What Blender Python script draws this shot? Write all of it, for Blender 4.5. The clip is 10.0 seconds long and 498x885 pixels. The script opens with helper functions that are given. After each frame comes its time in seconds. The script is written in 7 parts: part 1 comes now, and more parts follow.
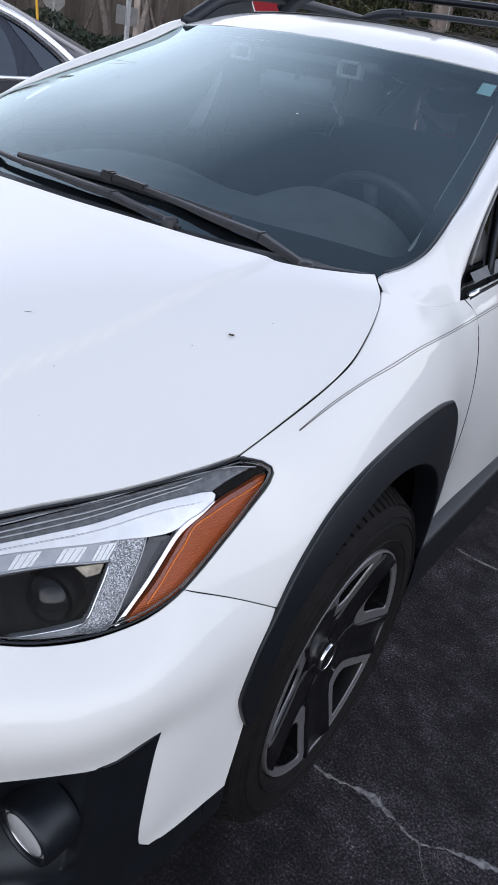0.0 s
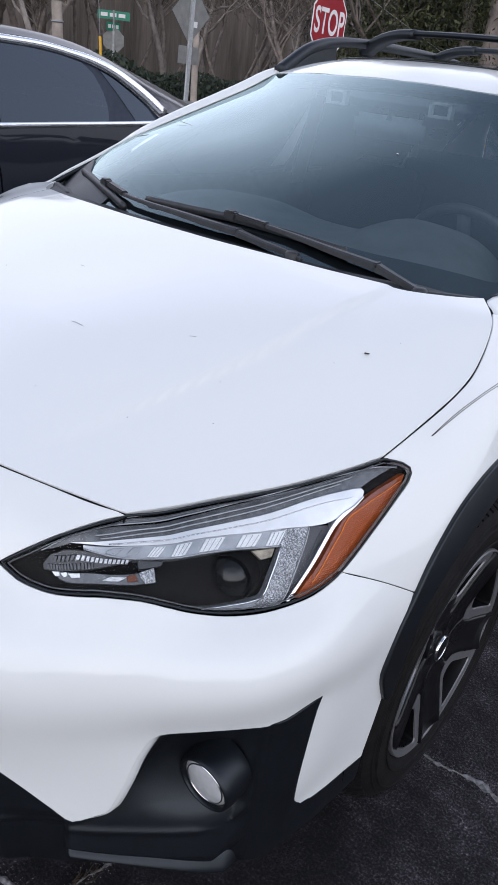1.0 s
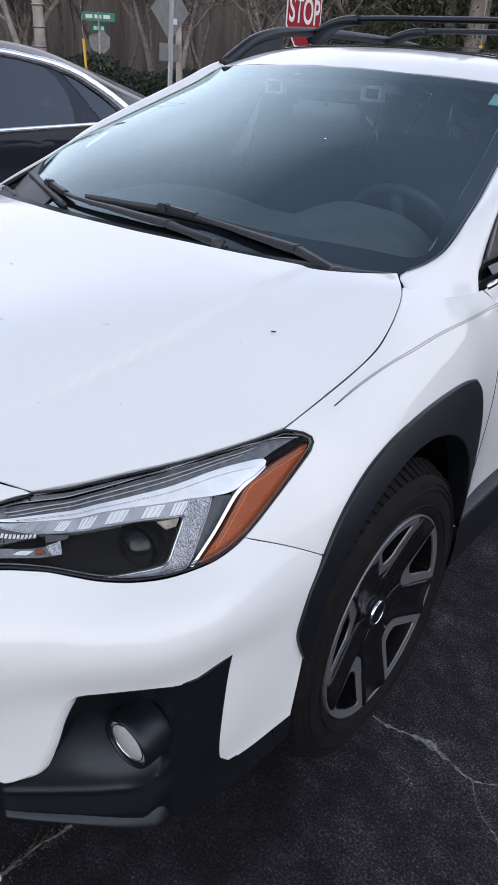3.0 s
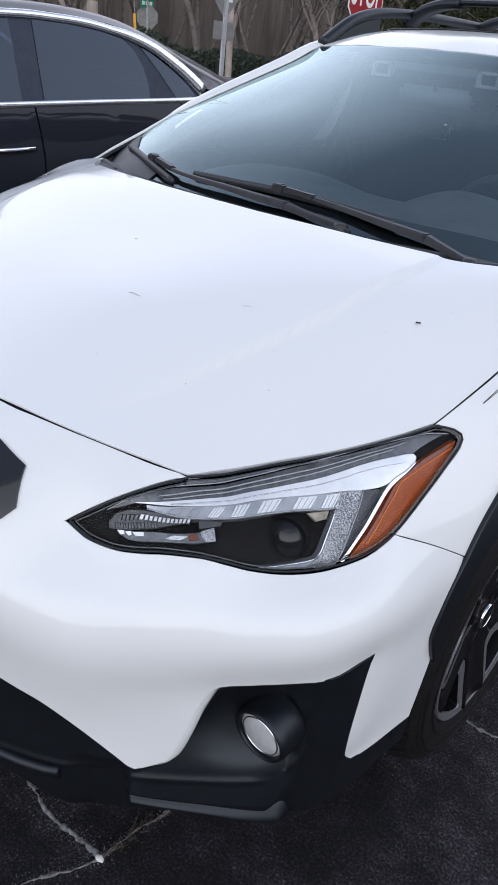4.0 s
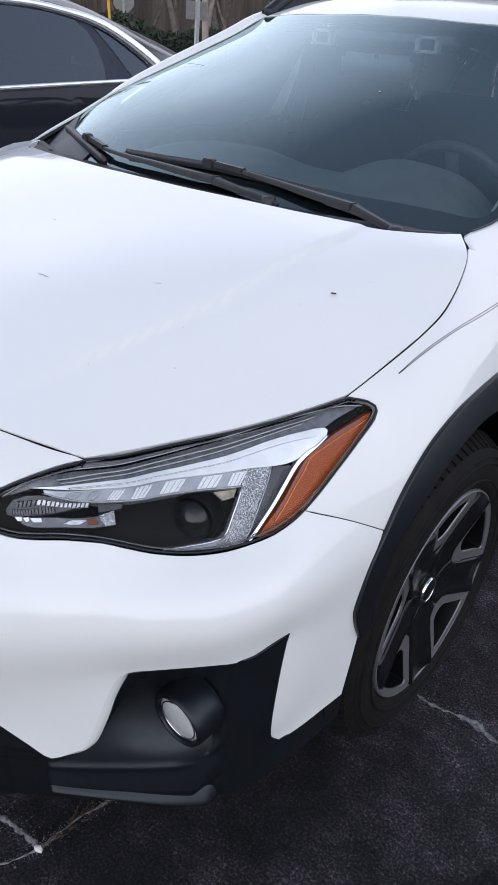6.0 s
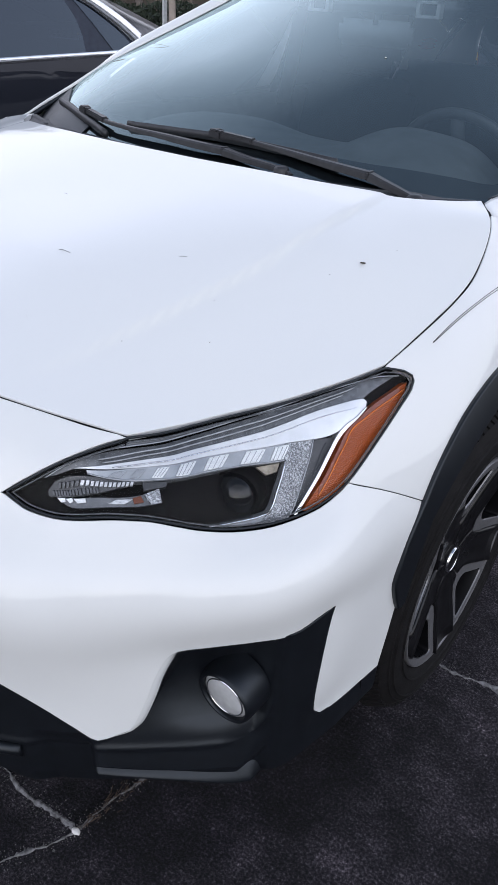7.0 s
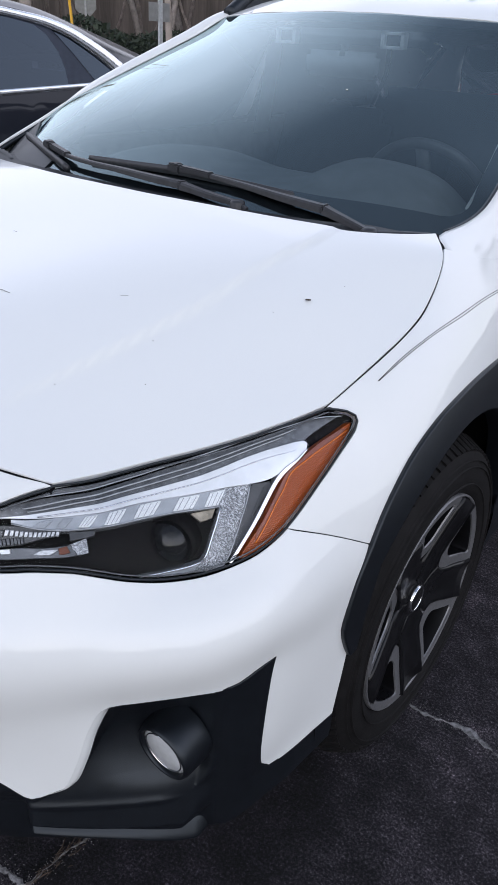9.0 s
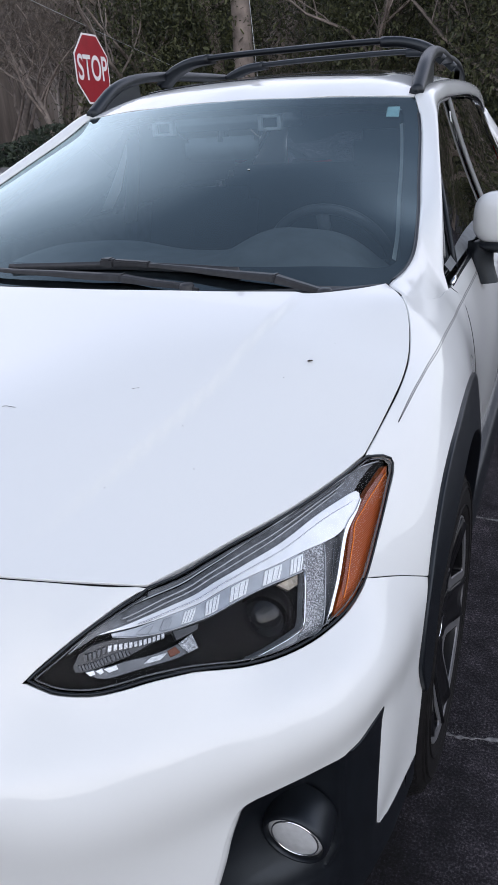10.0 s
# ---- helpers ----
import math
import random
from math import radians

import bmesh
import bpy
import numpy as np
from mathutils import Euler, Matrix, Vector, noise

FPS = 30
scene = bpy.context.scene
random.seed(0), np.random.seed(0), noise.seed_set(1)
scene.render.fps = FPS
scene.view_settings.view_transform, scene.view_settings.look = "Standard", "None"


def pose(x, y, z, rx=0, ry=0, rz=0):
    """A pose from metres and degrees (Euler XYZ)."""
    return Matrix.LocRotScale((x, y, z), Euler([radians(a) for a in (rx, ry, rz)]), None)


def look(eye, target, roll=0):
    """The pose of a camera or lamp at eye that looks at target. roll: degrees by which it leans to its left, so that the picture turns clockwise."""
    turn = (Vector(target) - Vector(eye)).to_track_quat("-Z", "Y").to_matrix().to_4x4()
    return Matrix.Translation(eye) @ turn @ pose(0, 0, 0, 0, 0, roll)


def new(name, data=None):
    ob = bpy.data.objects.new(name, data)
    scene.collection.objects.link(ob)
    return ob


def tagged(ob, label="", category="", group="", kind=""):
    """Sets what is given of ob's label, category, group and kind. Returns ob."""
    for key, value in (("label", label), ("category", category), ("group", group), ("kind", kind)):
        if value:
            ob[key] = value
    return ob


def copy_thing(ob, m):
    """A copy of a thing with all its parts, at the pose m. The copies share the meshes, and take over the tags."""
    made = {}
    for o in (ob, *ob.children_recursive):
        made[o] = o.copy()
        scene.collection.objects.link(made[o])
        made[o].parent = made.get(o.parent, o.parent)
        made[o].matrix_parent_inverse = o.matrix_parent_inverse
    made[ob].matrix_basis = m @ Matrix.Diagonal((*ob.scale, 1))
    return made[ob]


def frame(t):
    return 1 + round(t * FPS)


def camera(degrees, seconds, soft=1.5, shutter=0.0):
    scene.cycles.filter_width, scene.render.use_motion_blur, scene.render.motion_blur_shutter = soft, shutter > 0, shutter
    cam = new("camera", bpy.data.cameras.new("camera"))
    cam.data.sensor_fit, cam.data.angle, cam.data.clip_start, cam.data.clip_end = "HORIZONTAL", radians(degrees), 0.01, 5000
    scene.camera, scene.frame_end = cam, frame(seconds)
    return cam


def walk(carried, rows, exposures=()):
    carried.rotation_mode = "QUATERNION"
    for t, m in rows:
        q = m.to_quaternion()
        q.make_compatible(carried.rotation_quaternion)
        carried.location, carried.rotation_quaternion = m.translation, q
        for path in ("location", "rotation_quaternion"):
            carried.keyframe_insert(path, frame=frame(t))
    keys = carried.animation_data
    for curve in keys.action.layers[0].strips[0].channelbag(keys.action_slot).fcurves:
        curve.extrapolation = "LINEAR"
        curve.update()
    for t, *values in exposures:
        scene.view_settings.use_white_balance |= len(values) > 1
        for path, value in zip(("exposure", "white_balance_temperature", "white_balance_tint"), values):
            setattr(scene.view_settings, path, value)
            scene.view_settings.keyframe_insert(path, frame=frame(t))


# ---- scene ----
cam = camera(37.2, 10.0)
PATH = [
    (0, (1.246, -0.177, 1.401), (0.331, 1.328, 0.454), 9.2),
    (0.5, (1.24, -0.269, 1.432), (0.186, 1.171, 0.53), 7.3),
    (1, (1.216, -0.398, 1.431), (0.17, 1.046, 0.525), 6.7),
    (1.5, (1.247, -0.416, 1.464), (0.186, 1.035, 0.586), 5.5),
    (2, (1.374, -0.352, 1.458), (0.309, 1.102, 0.591), 4.0),
    (2.2, (1.415, -0.339, 1.463), (0.351, 1.111, 0.589), 3.5),
    (3.3, (1.372, -0.354, 1.431), (0.294, 1.044, 0.492), 3.6),
    (3.5, (1.317, -0.385, 1.422), (0.23, 1.0, 0.474), 4.2),
    (4, (1.214, -0.453, 1.422), (0.122, 0.92, 0.462), 5.7),
    (4.5, (1.246, -0.403, 1.437), (0.153, 0.972, 0.482), 6.4),
    (5, (1.277, -0.37, 1.42), (0.175, 0.996, 0.461), 5.4),
    (5.2, (1.301, -0.357, 1.413), (0.196, 1.005, 0.451), 4.8),
    (6.3, (1.312, -0.342, 1.406), (0.25, 1.019, 0.396), 3.0),
    (6.5, (1.278, -0.36, 1.401), (0.237, 1.008, 0.379), 3.0),
    (7, (1.229, -0.397, 1.39), (0.225, 0.985, 0.349), 3.1),
    (7.5, (1.237, -0.392, 1.388), (0.254, 1.002, 0.345), 3.5),
    (8, (1.295, -0.344, 1.398), (0.321, 1.059, 0.359), 3.8),
    (8.5, (1.312, -0.264, 1.435), (0.295, 1.13, 0.423), 5.6),
    (9, (1.282, -0.298, 1.407), (0.247, 1.096, 0.414), 2.2),
    (9.5, (1.186, -0.395, 1.433), (0.282, 1.166, 0.569), -1.7),
    (10, (1.034, -0.461, 1.41), (0.295, 1.206, 0.589), -4.0),
]
walk(cam, [(t, look(eye, target, roll)) for t, eye, target, roll in PATH])

# ---------------------------------------------------------------- world and light
world = bpy.data.worlds.new("world")
scene.world = world
world.use_nodes = True
wn = world.node_tree
sky = wn.nodes.new("ShaderNodeTexSky")
sky.sky_type, sky.sun_disc = "NISHITA", False
sky.sun_elevation, sky.sun_rotation = radians(20), radians(147)
sky.altitude, sky.air_density, sky.dust_density, sky.ozone_density = 0, 1.0, 3.0, 1.0
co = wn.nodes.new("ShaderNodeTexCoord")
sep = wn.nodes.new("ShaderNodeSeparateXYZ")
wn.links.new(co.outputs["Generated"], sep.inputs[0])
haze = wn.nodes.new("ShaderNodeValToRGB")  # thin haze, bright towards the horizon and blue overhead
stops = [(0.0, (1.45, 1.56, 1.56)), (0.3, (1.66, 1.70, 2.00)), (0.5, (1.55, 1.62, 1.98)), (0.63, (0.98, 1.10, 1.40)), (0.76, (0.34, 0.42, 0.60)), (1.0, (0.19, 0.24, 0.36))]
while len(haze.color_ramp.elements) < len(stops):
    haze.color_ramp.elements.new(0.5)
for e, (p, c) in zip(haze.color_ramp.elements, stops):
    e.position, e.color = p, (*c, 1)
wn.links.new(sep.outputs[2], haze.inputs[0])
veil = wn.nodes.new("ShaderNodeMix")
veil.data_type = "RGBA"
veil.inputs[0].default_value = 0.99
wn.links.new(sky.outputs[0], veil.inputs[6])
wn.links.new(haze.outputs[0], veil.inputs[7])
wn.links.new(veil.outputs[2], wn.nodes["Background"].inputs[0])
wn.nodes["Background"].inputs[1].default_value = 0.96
sun_data = bpy.data.lights.new("sun", "SUN")
sun_data.energy, sun_data.angle, sun_data.color = 1.0, radians(100), (1.0, 0.985, 0.95)
sun = new("sun", sun_data)
sun.matrix_world = look((12, -11.5, 6.8), (0, 0, 0))

# ---------------------------------------------------------------- materials


def node_material(name):
    m = bpy.data.materials.new(name)
    m.use_nodes = True
    t = m.node_tree
    return m, t, t.nodes["Principled BSDF"]


def noise_node(t, scale, detail=4.0, rough=0.55):
    co = t.nodes.new("ShaderNodeTexCoord")
    n = t.nodes.new("ShaderNodeTexNoise")
    n.inputs["Scale"].default_value, n.inputs["Detail"].default_value, n.inputs["Roughness"].default_value = scale, detail, rough
    t.links.new(co.outputs["Object"], n.inputs["Vector"])
    return n


def ramp_node(t, src, stops):
    r = t.nodes.new("ShaderNodeValToRGB")
    while len(r.color_ramp.elements) < len(stops):
        r.color_ramp.elements.new(0.5)
    for e, (p, c) in zip(r.color_ramp.elements, stops):
        e.position, e.color = p, (*c, 1)
    t.links.new(src, r.inputs[0])
    return r


def simple(name, base, rough=0.5, metal=0.0, coat=0.0, vary=0.12, scale=30.0, bump=0.0, bump_scale=200.0, spec=0.5, coat_rough=0.03):
    """A surface with two scales of variation in colour and roughness, and a fine relief."""
    m, t, b = node_material(name)
    n1 = noise_node(t, scale)
    lo, hi = [c * (1 - vary) for c in base], [min(1, c * (1 + vary)) for c in base]
    r = ramp_node(t, n1.outputs["Fac"], [(0.3, lo), (0.7, hi)])
    t.links.new(r.outputs[0], b.inputs["Base Color"])
    b.inputs["Metallic"].default_value, b.inputs["Coat Weight"].default_value, b.inputs["Coat Roughness"].default_value = metal, coat, coat_rough
    b.inputs["Specular IOR Level"].default_value = spec
    n2 = noise_node(t, scale * 0.13, 6)
    mr = t.nodes.new("ShaderNodeMapRange")
    mr.inputs["To Min"].default_value, mr.inputs["To Max"].default_value = max(0.0, rough * 0.85), min(1, rough * 1.15)
    t.links.new(n2.outputs["Fac"], mr.inputs[0])
    t.links.new(mr.outputs[0], b.inputs["Roughness"])
    if bump:
        n3 = noise_node(t, bump_scale, 3)
        bp = t.nodes.new("ShaderNodeBump")
        bp.inputs["Strength"].default_value, bp.inputs["Distance"].default_value = bump, 0.002
        t.links.new(n3.outputs["Fac"], bp.inputs["Height"])
        t.links.new(bp.outputs[0], b.inputs["Normal"])
    return m


def clear_glass(name, tint, gloss=(1.0, 1.0, 1.0), rough=0.0, ior=1.5, double=False):
    """Thin sheet of glass: what lies behind, tinted, and a mirror image by Fresnel."""
    m, t, b = node_material(name)
    t.nodes.remove(b)
    tr, gl, fr, mx = (t.nodes.new("ShaderNode" + k) for k in ("BsdfTransparent", "BsdfGlossy", "Fresnel", "MixShader"))
    tr.inputs[0].default_value = (*tint, 1)
    gl.inputs["Color"].default_value, gl.inputs["Roughness"].default_value = (*gloss, 1), rough
    fr.inputs[0].default_value = ior
    way = fr.outputs[0]
    if double:  # both faces of the pane reflect: 2R / (1 + R)
        twice, plus, ratio = (t.nodes.new("ShaderNodeMath") for _ in range(3))
        twice.operation, plus.operation, ratio.operation = "MULTIPLY", "ADD", "DIVIDE"
        twice.inputs[1].default_value, plus.inputs[1].default_value = 2.0, 1.0
        for n in (twice, plus):
            t.links.new(way, n.inputs[0])
        t.links.new(twice.outputs[0], ratio.inputs[0])
        t.links.new(plus.outputs[0], ratio.inputs[1])
        way = ratio.outputs[0]
    t.links.new(way, mx.inputs[0])
    t.links.new(tr.outputs[0], mx.inputs[1])
    t.links.new(gl.outputs[0], mx.inputs[2])
    t.links.new(mx.outputs[0], t.nodes["Material Output"].inputs[0])
    return m


WHITE = simple("white_paint", (0.715, 0.73, 0.73), 0.45, 0, 1.0, 0.015, 900, spec=0.1, coat_rough=0.015)
BLACK_PLASTIC = simple("black_plastic", (0.0046, 0.0057, 0.0080), 0.40, vary=0.25, scale=60, bump=0.12, bump_scale=900, spec=0.48)
BLACK_PLASTIC.node_tree.nodes["Principled BSDF"].inputs["Specular Tint"].default_value = (0.84, 0.92, 1.0, 1)
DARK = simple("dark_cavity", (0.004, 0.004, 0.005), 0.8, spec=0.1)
RUBBER = simple("tyre_rubber", (0.0075, 0.007, 0.0075), 0.75, vary=0.35, scale=40, bump=0.2, bump_scale=300, spec=0.16)
GLOSS_BLACK = simple("gloss_black", (0.008, 0.008, 0.009), 0.12, coat=0.6)
CHROME = simple("chrome", (0.75, 0.76, 0.78), 0.08, 1.0, vary=0.03)
SATIN = simple("satin_reflector", (0.80, 0.82, 0.86), 0.22, 1.0, vary=0.05, scale=80)
LAMP_GREY = simple("lamp_grey_trim", (0.055, 0.058, 0.065), 0.35, 0.0, vary=0.25, scale=60)
AMBER = simple("amber_reflector", (0.78, 0.20, 0.025), 0.25, 0.0, 0.5, 0.15, 200)
WIND = clear_glass("windscreen_glass", (0.78, 0.84, 0.85), (0.80, 0.97, 1.0), ior=1.58, double=True)
SIDE_GLASS = clear_glass("tinted_glass", (0.02, 0.022, 0.022), double=True)
LENS = clear_glass("lamp_cover", (0.94, 0.95, 0.96), ior=1.14)
INTERIOR = simple("interior_plastic", (0.17, 0.18, 0.19), 0.75, vary=0.15, spec=0.3)
BEIGE = simple("light_trim", (0.52, 0.53, 0.52), 0.7)
FABRIC = simple("seat_fabric", (0.05, 0.05, 0.053), 0.9, bump=0.3, bump_scale=700)

# ---------------------------------------------------------------- mesh helpers


def mesh_object(name, verts, faces, material, parent=None, label="", smooth=False, normals=None):
    me = bpy.data.meshes.new(name)
    me.from_pydata([tuple(map(float, v)) for v in verts], [], faces)
    me.validate()
    me.update()
    ob = new(name, me)
    if material:
        me.materials.append(material)
    if smooth:
        me.shade_smooth()
    if normals is not None and len(me.vertices) == len(normals):
        me.normals_split_custom_set_from_vertices([tuple(map(float, n)) for n in normals])
    if parent:
        ob.parent = parent
    if label:
        tagged(ob, label)
    return ob


def part(name, bm, material, parent, label="", smooth=False):
    """Links a bmesh as one mesh object under a thing or under a part."""
    me = bpy.data.meshes.new(name)
    bm.to_mesh(me)
    bm.free()
    me.materials.append(material)
    if smooth:
        me.shade_smooth()
    ob = new(name, me)
    if parent:
        ob.parent = parent
    if label:
        tagged(ob, label)
    return ob


def spline(points, step=0.012, closed=False, sharp=False):
    """A smooth curve through the given points, sampled about every step metres."""
    p = np.array(points, float)
    if sharp:
        q = np.vstack([p, p[:1]]) if closed else p
        out = []
        for a, b in zip(q[:-1], q[1:]):
            n = max(1, int(np.linalg.norm(b - a) / step))
            out += [a + (b - a) * k / n for k in range(n)]
        return np.array(out if closed else out + [q[-1]])
    n = len(p)
    if closed:
        ext = np.vstack([p[-1:], p, p[:2]])
        spans = n
    else:
        ext = np.vstack([2 * p[0] - p[1], p, 2 * p[-1] - p[-2]])
        spans = n - 1
    out = []
    for i in range(spans):
        p0, p1, p2, p3 = ext[i : i + 4]
        d = [max(1e-6, np.linalg.norm(b - a)) ** 0.5 for a, b in ((p0, p1), (p1, p2), (p2, p3))]
        t1, t2, t3 = d[0], d[0] + d[1], d[0] + d[1] + d[2]
        for t in np.linspace(t1, t2, max(1, int(np.linalg.norm(p2 - p1) / step)), endpoint=False):
            a1, a2, a3 = p0 + (p1 - p0) * t / t1, p1 + (p2 - p1) * (t - t1) / d[1], p2 + (p3 - p2) * (t - t2) / d[2]
            b1, b2 = a1 + (a2 - a1) * t / t2, a2 + (a3 - a2) * (t - t1) / (d[1] + d[2])
            out.append(b1 + (b2 - b1) * (t - t1) / d[1])
    if not closed:
        out.append(p[-1])
    return np.array(out)


class Sheet:
    """A smooth sheet through control curves: a height over a plane with axes a, b and outward way h."""

    def __init__(self, a, b, h, points, ease=1e-4):
        self.axes = np.array([Vector(v).normalized() for v in (a, b, h)])
        self._fit(np.array(points, float), ease)

    def flat(self, p):
        return np.asarray(p, float) @ self.axes[:2].T

    def height(self, p):
        return np.asarray(p, float) @ self.axes[2]

    def solid(self, q, r):
        return q @ self.axes[:2] + r[:, None] * self.axes[2]

    def way(self, q):
        return np.tile(self.axes[2], (len(q), 1))

    def _basis(self, q):
        x, y = ((q - self.mid) / self.size).T
        return np.stack([np.ones_like(x), x, y, x * x, x * y, y * y], 1)

    def _fit(self, p, ease):
        q, r = self.flat(p), self.height(p)
        q, keep = np.unique(q.round(4), axis=0, return_index=True)
        r = r[keep]
        self.mid, self.size, self.ctrl = q.mean(0), np.ptp(q, axis=0).max(), q
        self.coef = np.linalg.lstsq(self._basis(q), r, rcond=None)[0]
        rest = r - self._basis(q) @ self.coef
        k = self._kernel(q) + ease * np.eye(len(q))
        one = np.c_[np.ones(len(q)), q]
        big = np.block([[k, one], [one.T, np.zeros((3, 3))]])
        sol = np.linalg.solve(big, np.r_[rest, 0, 0, 0])
        self.w, self.lin = sol[: len(q)], sol[len(q) :]

    def _kernel(self, q):
        d2 = ((q[:, None] - self.ctrl[None]) ** 2).sum(-1)
        return 0.5 * d2 * np.log(d2 + 1e-12)

    def at(self, q, off=0.0):
        q = np.asarray(q, float)
        r = self._basis(q) @ self.coef + self._kernel(q) @ self.w + np.c_[np.ones(len(q)), q] @ self.lin
        p = self.solid(q, r)
        return p + off * self.normal(q) if np.any(off) else p

    def normal(self, q):
        e = 0.002
        du = self.at(q + (e, 0)) - self.at(q - (e, 0))
        dv = self.at(q + (0, e)) - self.at(q - (0, e))
        n = np.cross(du, dv)
        n /= np.linalg.norm(n, axis=1)[:, None]
        return n * np.sign((n * self.way(q)).sum(1))[:, None]


class Drum(Sheet):
    """The same over an upright drum round the axis at (0.30, 0.75): along its girth, and z."""

    CX, CY, RAD = 0.30, 0.75, 0.65

    def __init__(self, points, ease=1e-4):
        self._fit(np.array(points, float), ease)

    def flat(self, p):
        p = np.atleast_2d(np.asarray(p, float))
        return np.stack([self.RAD * np.arctan2(p[:, 0] - self.CX, self.CY - p[:, 1]), p[:, 2]], 1)

    def height(self, p):
        p = np.asarray(p, float)
        return np.hypot(p[:, 0] - self.CX, p[:, 1] - self.CY)

    def solid(self, q, r):
        u = q[:, 0] / self.RAD
        return np.stack([self.CX + r * np.sin(u), self.CY - r * np.cos(u), q[:, 1]], 1)

    def way(self, q):
        u = q[:, 0] / self.RAD
        return np.stack([np.sin(u), -np.cos(u), 0 * u], 1)


from mathutils.geometry import delaunay_2d_cdt


def inset(poly, d):
    """A closed outline moved inwards by d."""
    if not d:
        return poly
    area = 0.5 * (poly[:, 0] * np.roll(poly[:, 1], -1) - np.roll(poly[:, 0], -1) * poly[:, 1]).sum()
    e1, e2 = poly - np.roll(poly, 1, 0), np.roll(poly, -1, 0) - poly
    e1, e2 = e1 / np.linalg.norm(e1, axis=1)[:, None], e2 / np.linalg.norm(e2, axis=1)[:, None]
    n1, n2 = np.stack([-e1[:, 1], e1[:, 0]], 1), np.stack([-e2[:, 1], e2[:, 0]], 1)
    n = n1 + n2
    n /= np.maximum(0.5, (n * n1).sum(1))[:, None]
    return poly + np.sign(area) * d * n


def inside(poly, q):
    x, y = q[:, 0][:, None], q[:, 1][:, None]
    x0, y0 = poly.T
    x1, y1 = np.roll(poly, -1, 0).T
    cross = ((y0 > y) != (y1 > y)) & (x < (x1 - x0) * (y - y0) / np.where(y1 == y0, 1e-9, y1 - y0) + x0)
    return cross.sum(1) % 2 == 1


def panel(name, sheet, outline, material, parent, label="", step=0.018, gap=0.0029, off=0.0, flange=0.014, side=1, holes=(), edge=0.0015, shape=None):
    """A sheet-metal panel: the part of a sheet inside an outline, with rolled edges. side -1: its mirror image."""
    loops = [inset(sheet.flat(outline), gap)] + [inset(sheet.flat(h), -gap) for h in holes]
    lo, hi = loops[0].min(0), loops[0].max(0)
    gx, gy = np.meshgrid(np.arange(lo[0] + step / 2, hi[0], step), np.arange(lo[1] + step / 2, hi[1], step))
    grid = np.stack([gx.ravel(), gy.ravel()], 1)
    keep = inside(loops[0], grid)
    for h in loops[1:]:
        keep &= ~inside(h, grid)
    grid = grid[keep]
    rim = np.vstack(loops)
    for chunk in range(0, len(rim), 200):
        near = ((grid[:, None] - rim[None, chunk : chunk + 200]) ** 2).sum(-1).min(1)
        grid = grid[near > (0.45 * step) ** 2]
    pts, edges, k = [], [], 0
    for l in loops:
        pts += list(l)
        edges += [(k + i, k + (i + 1) % len(l)) for i in range(len(l))]
        k += len(l)
    v, _, f, *_ = delaunay_2d_cdt([Vector(p) for p in [*pts, *grid]], edges, [], 1, 1e-6)
    q = np.array([tuple(p) for p in v])
    offs = off if not callable(off) else off(q)[:, None]
    n = sheet.normal(q)
    p = sheet.at(q) + offs * n
    if shape is not None or callable(off):
        base = lambda z: sheet.at(z) + (off(z)[:, None] if callable(off) else off) * sheet.normal(z)
        e = 0.002
        n2 = np.cross(base(q + (e, 0)) - base(q - (e, 0)), base(q + (0, e)) - base(q - (0, e)))
        n2 /= np.linalg.norm(n2, axis=1)[:, None]
        n = n2 * np.sign((n2 * n).sum(1))[:, None]
    faces = []
    cen = np.array([q[list(t)].mean(0) for t in f])
    drop = np.zeros(len(f), bool)
    for h in loops[1:]:
        drop |= inside(h, cen)
    for t in (t for t, d in zip(f, drop) if not d):
        a, b, c = (p[i] for i in t[:3])
        faces.append(tuple(t) if np.cross(b - a, c - a) @ n[t[0]] > 0 else tuple(reversed(t)))
    count = {}
    for t in faces:
        for a, b in zip(t, t[1:] + t[:1]):
            count[(a, b)] = 1
    border = [(a, b) for a, b in count if (b, a) not in count]
    verts, norms = list(p), list(n)
    if flange and border:
        outs, ring = {}, {}
        for a, b in border:
            d = p[b] - p[a]
            for i in (a, b):
                o = np.cross(d, n[i])
                outs[i] = outs.get(i, 0) + o / max(1e-9, np.linalg.norm(o))
        for i, o in outs.items():
            o = o / max(1e-9, np.linalg.norm(o))
            ring[i] = len(verts)
            verts += [p[i] + edge * (o - n[i]), p[i] + edge * o - n[i] * flange]
            norms += [o, o]
        for a, b in border:
            faces += [(b, a, ring[a], ring[b]), (ring[b], ring[a], ring[a] + 1, ring[b] + 1)]
    verts, norms = np.array(verts), np.array(norms)
    if side < 0:
        verts, norms, faces = verts * (-1, 1, 1), norms * (-1, 1, 1), [tuple(reversed(t)) for t in faces]
    return mesh_object(name, verts, faces, material, parent, label, True, norms)


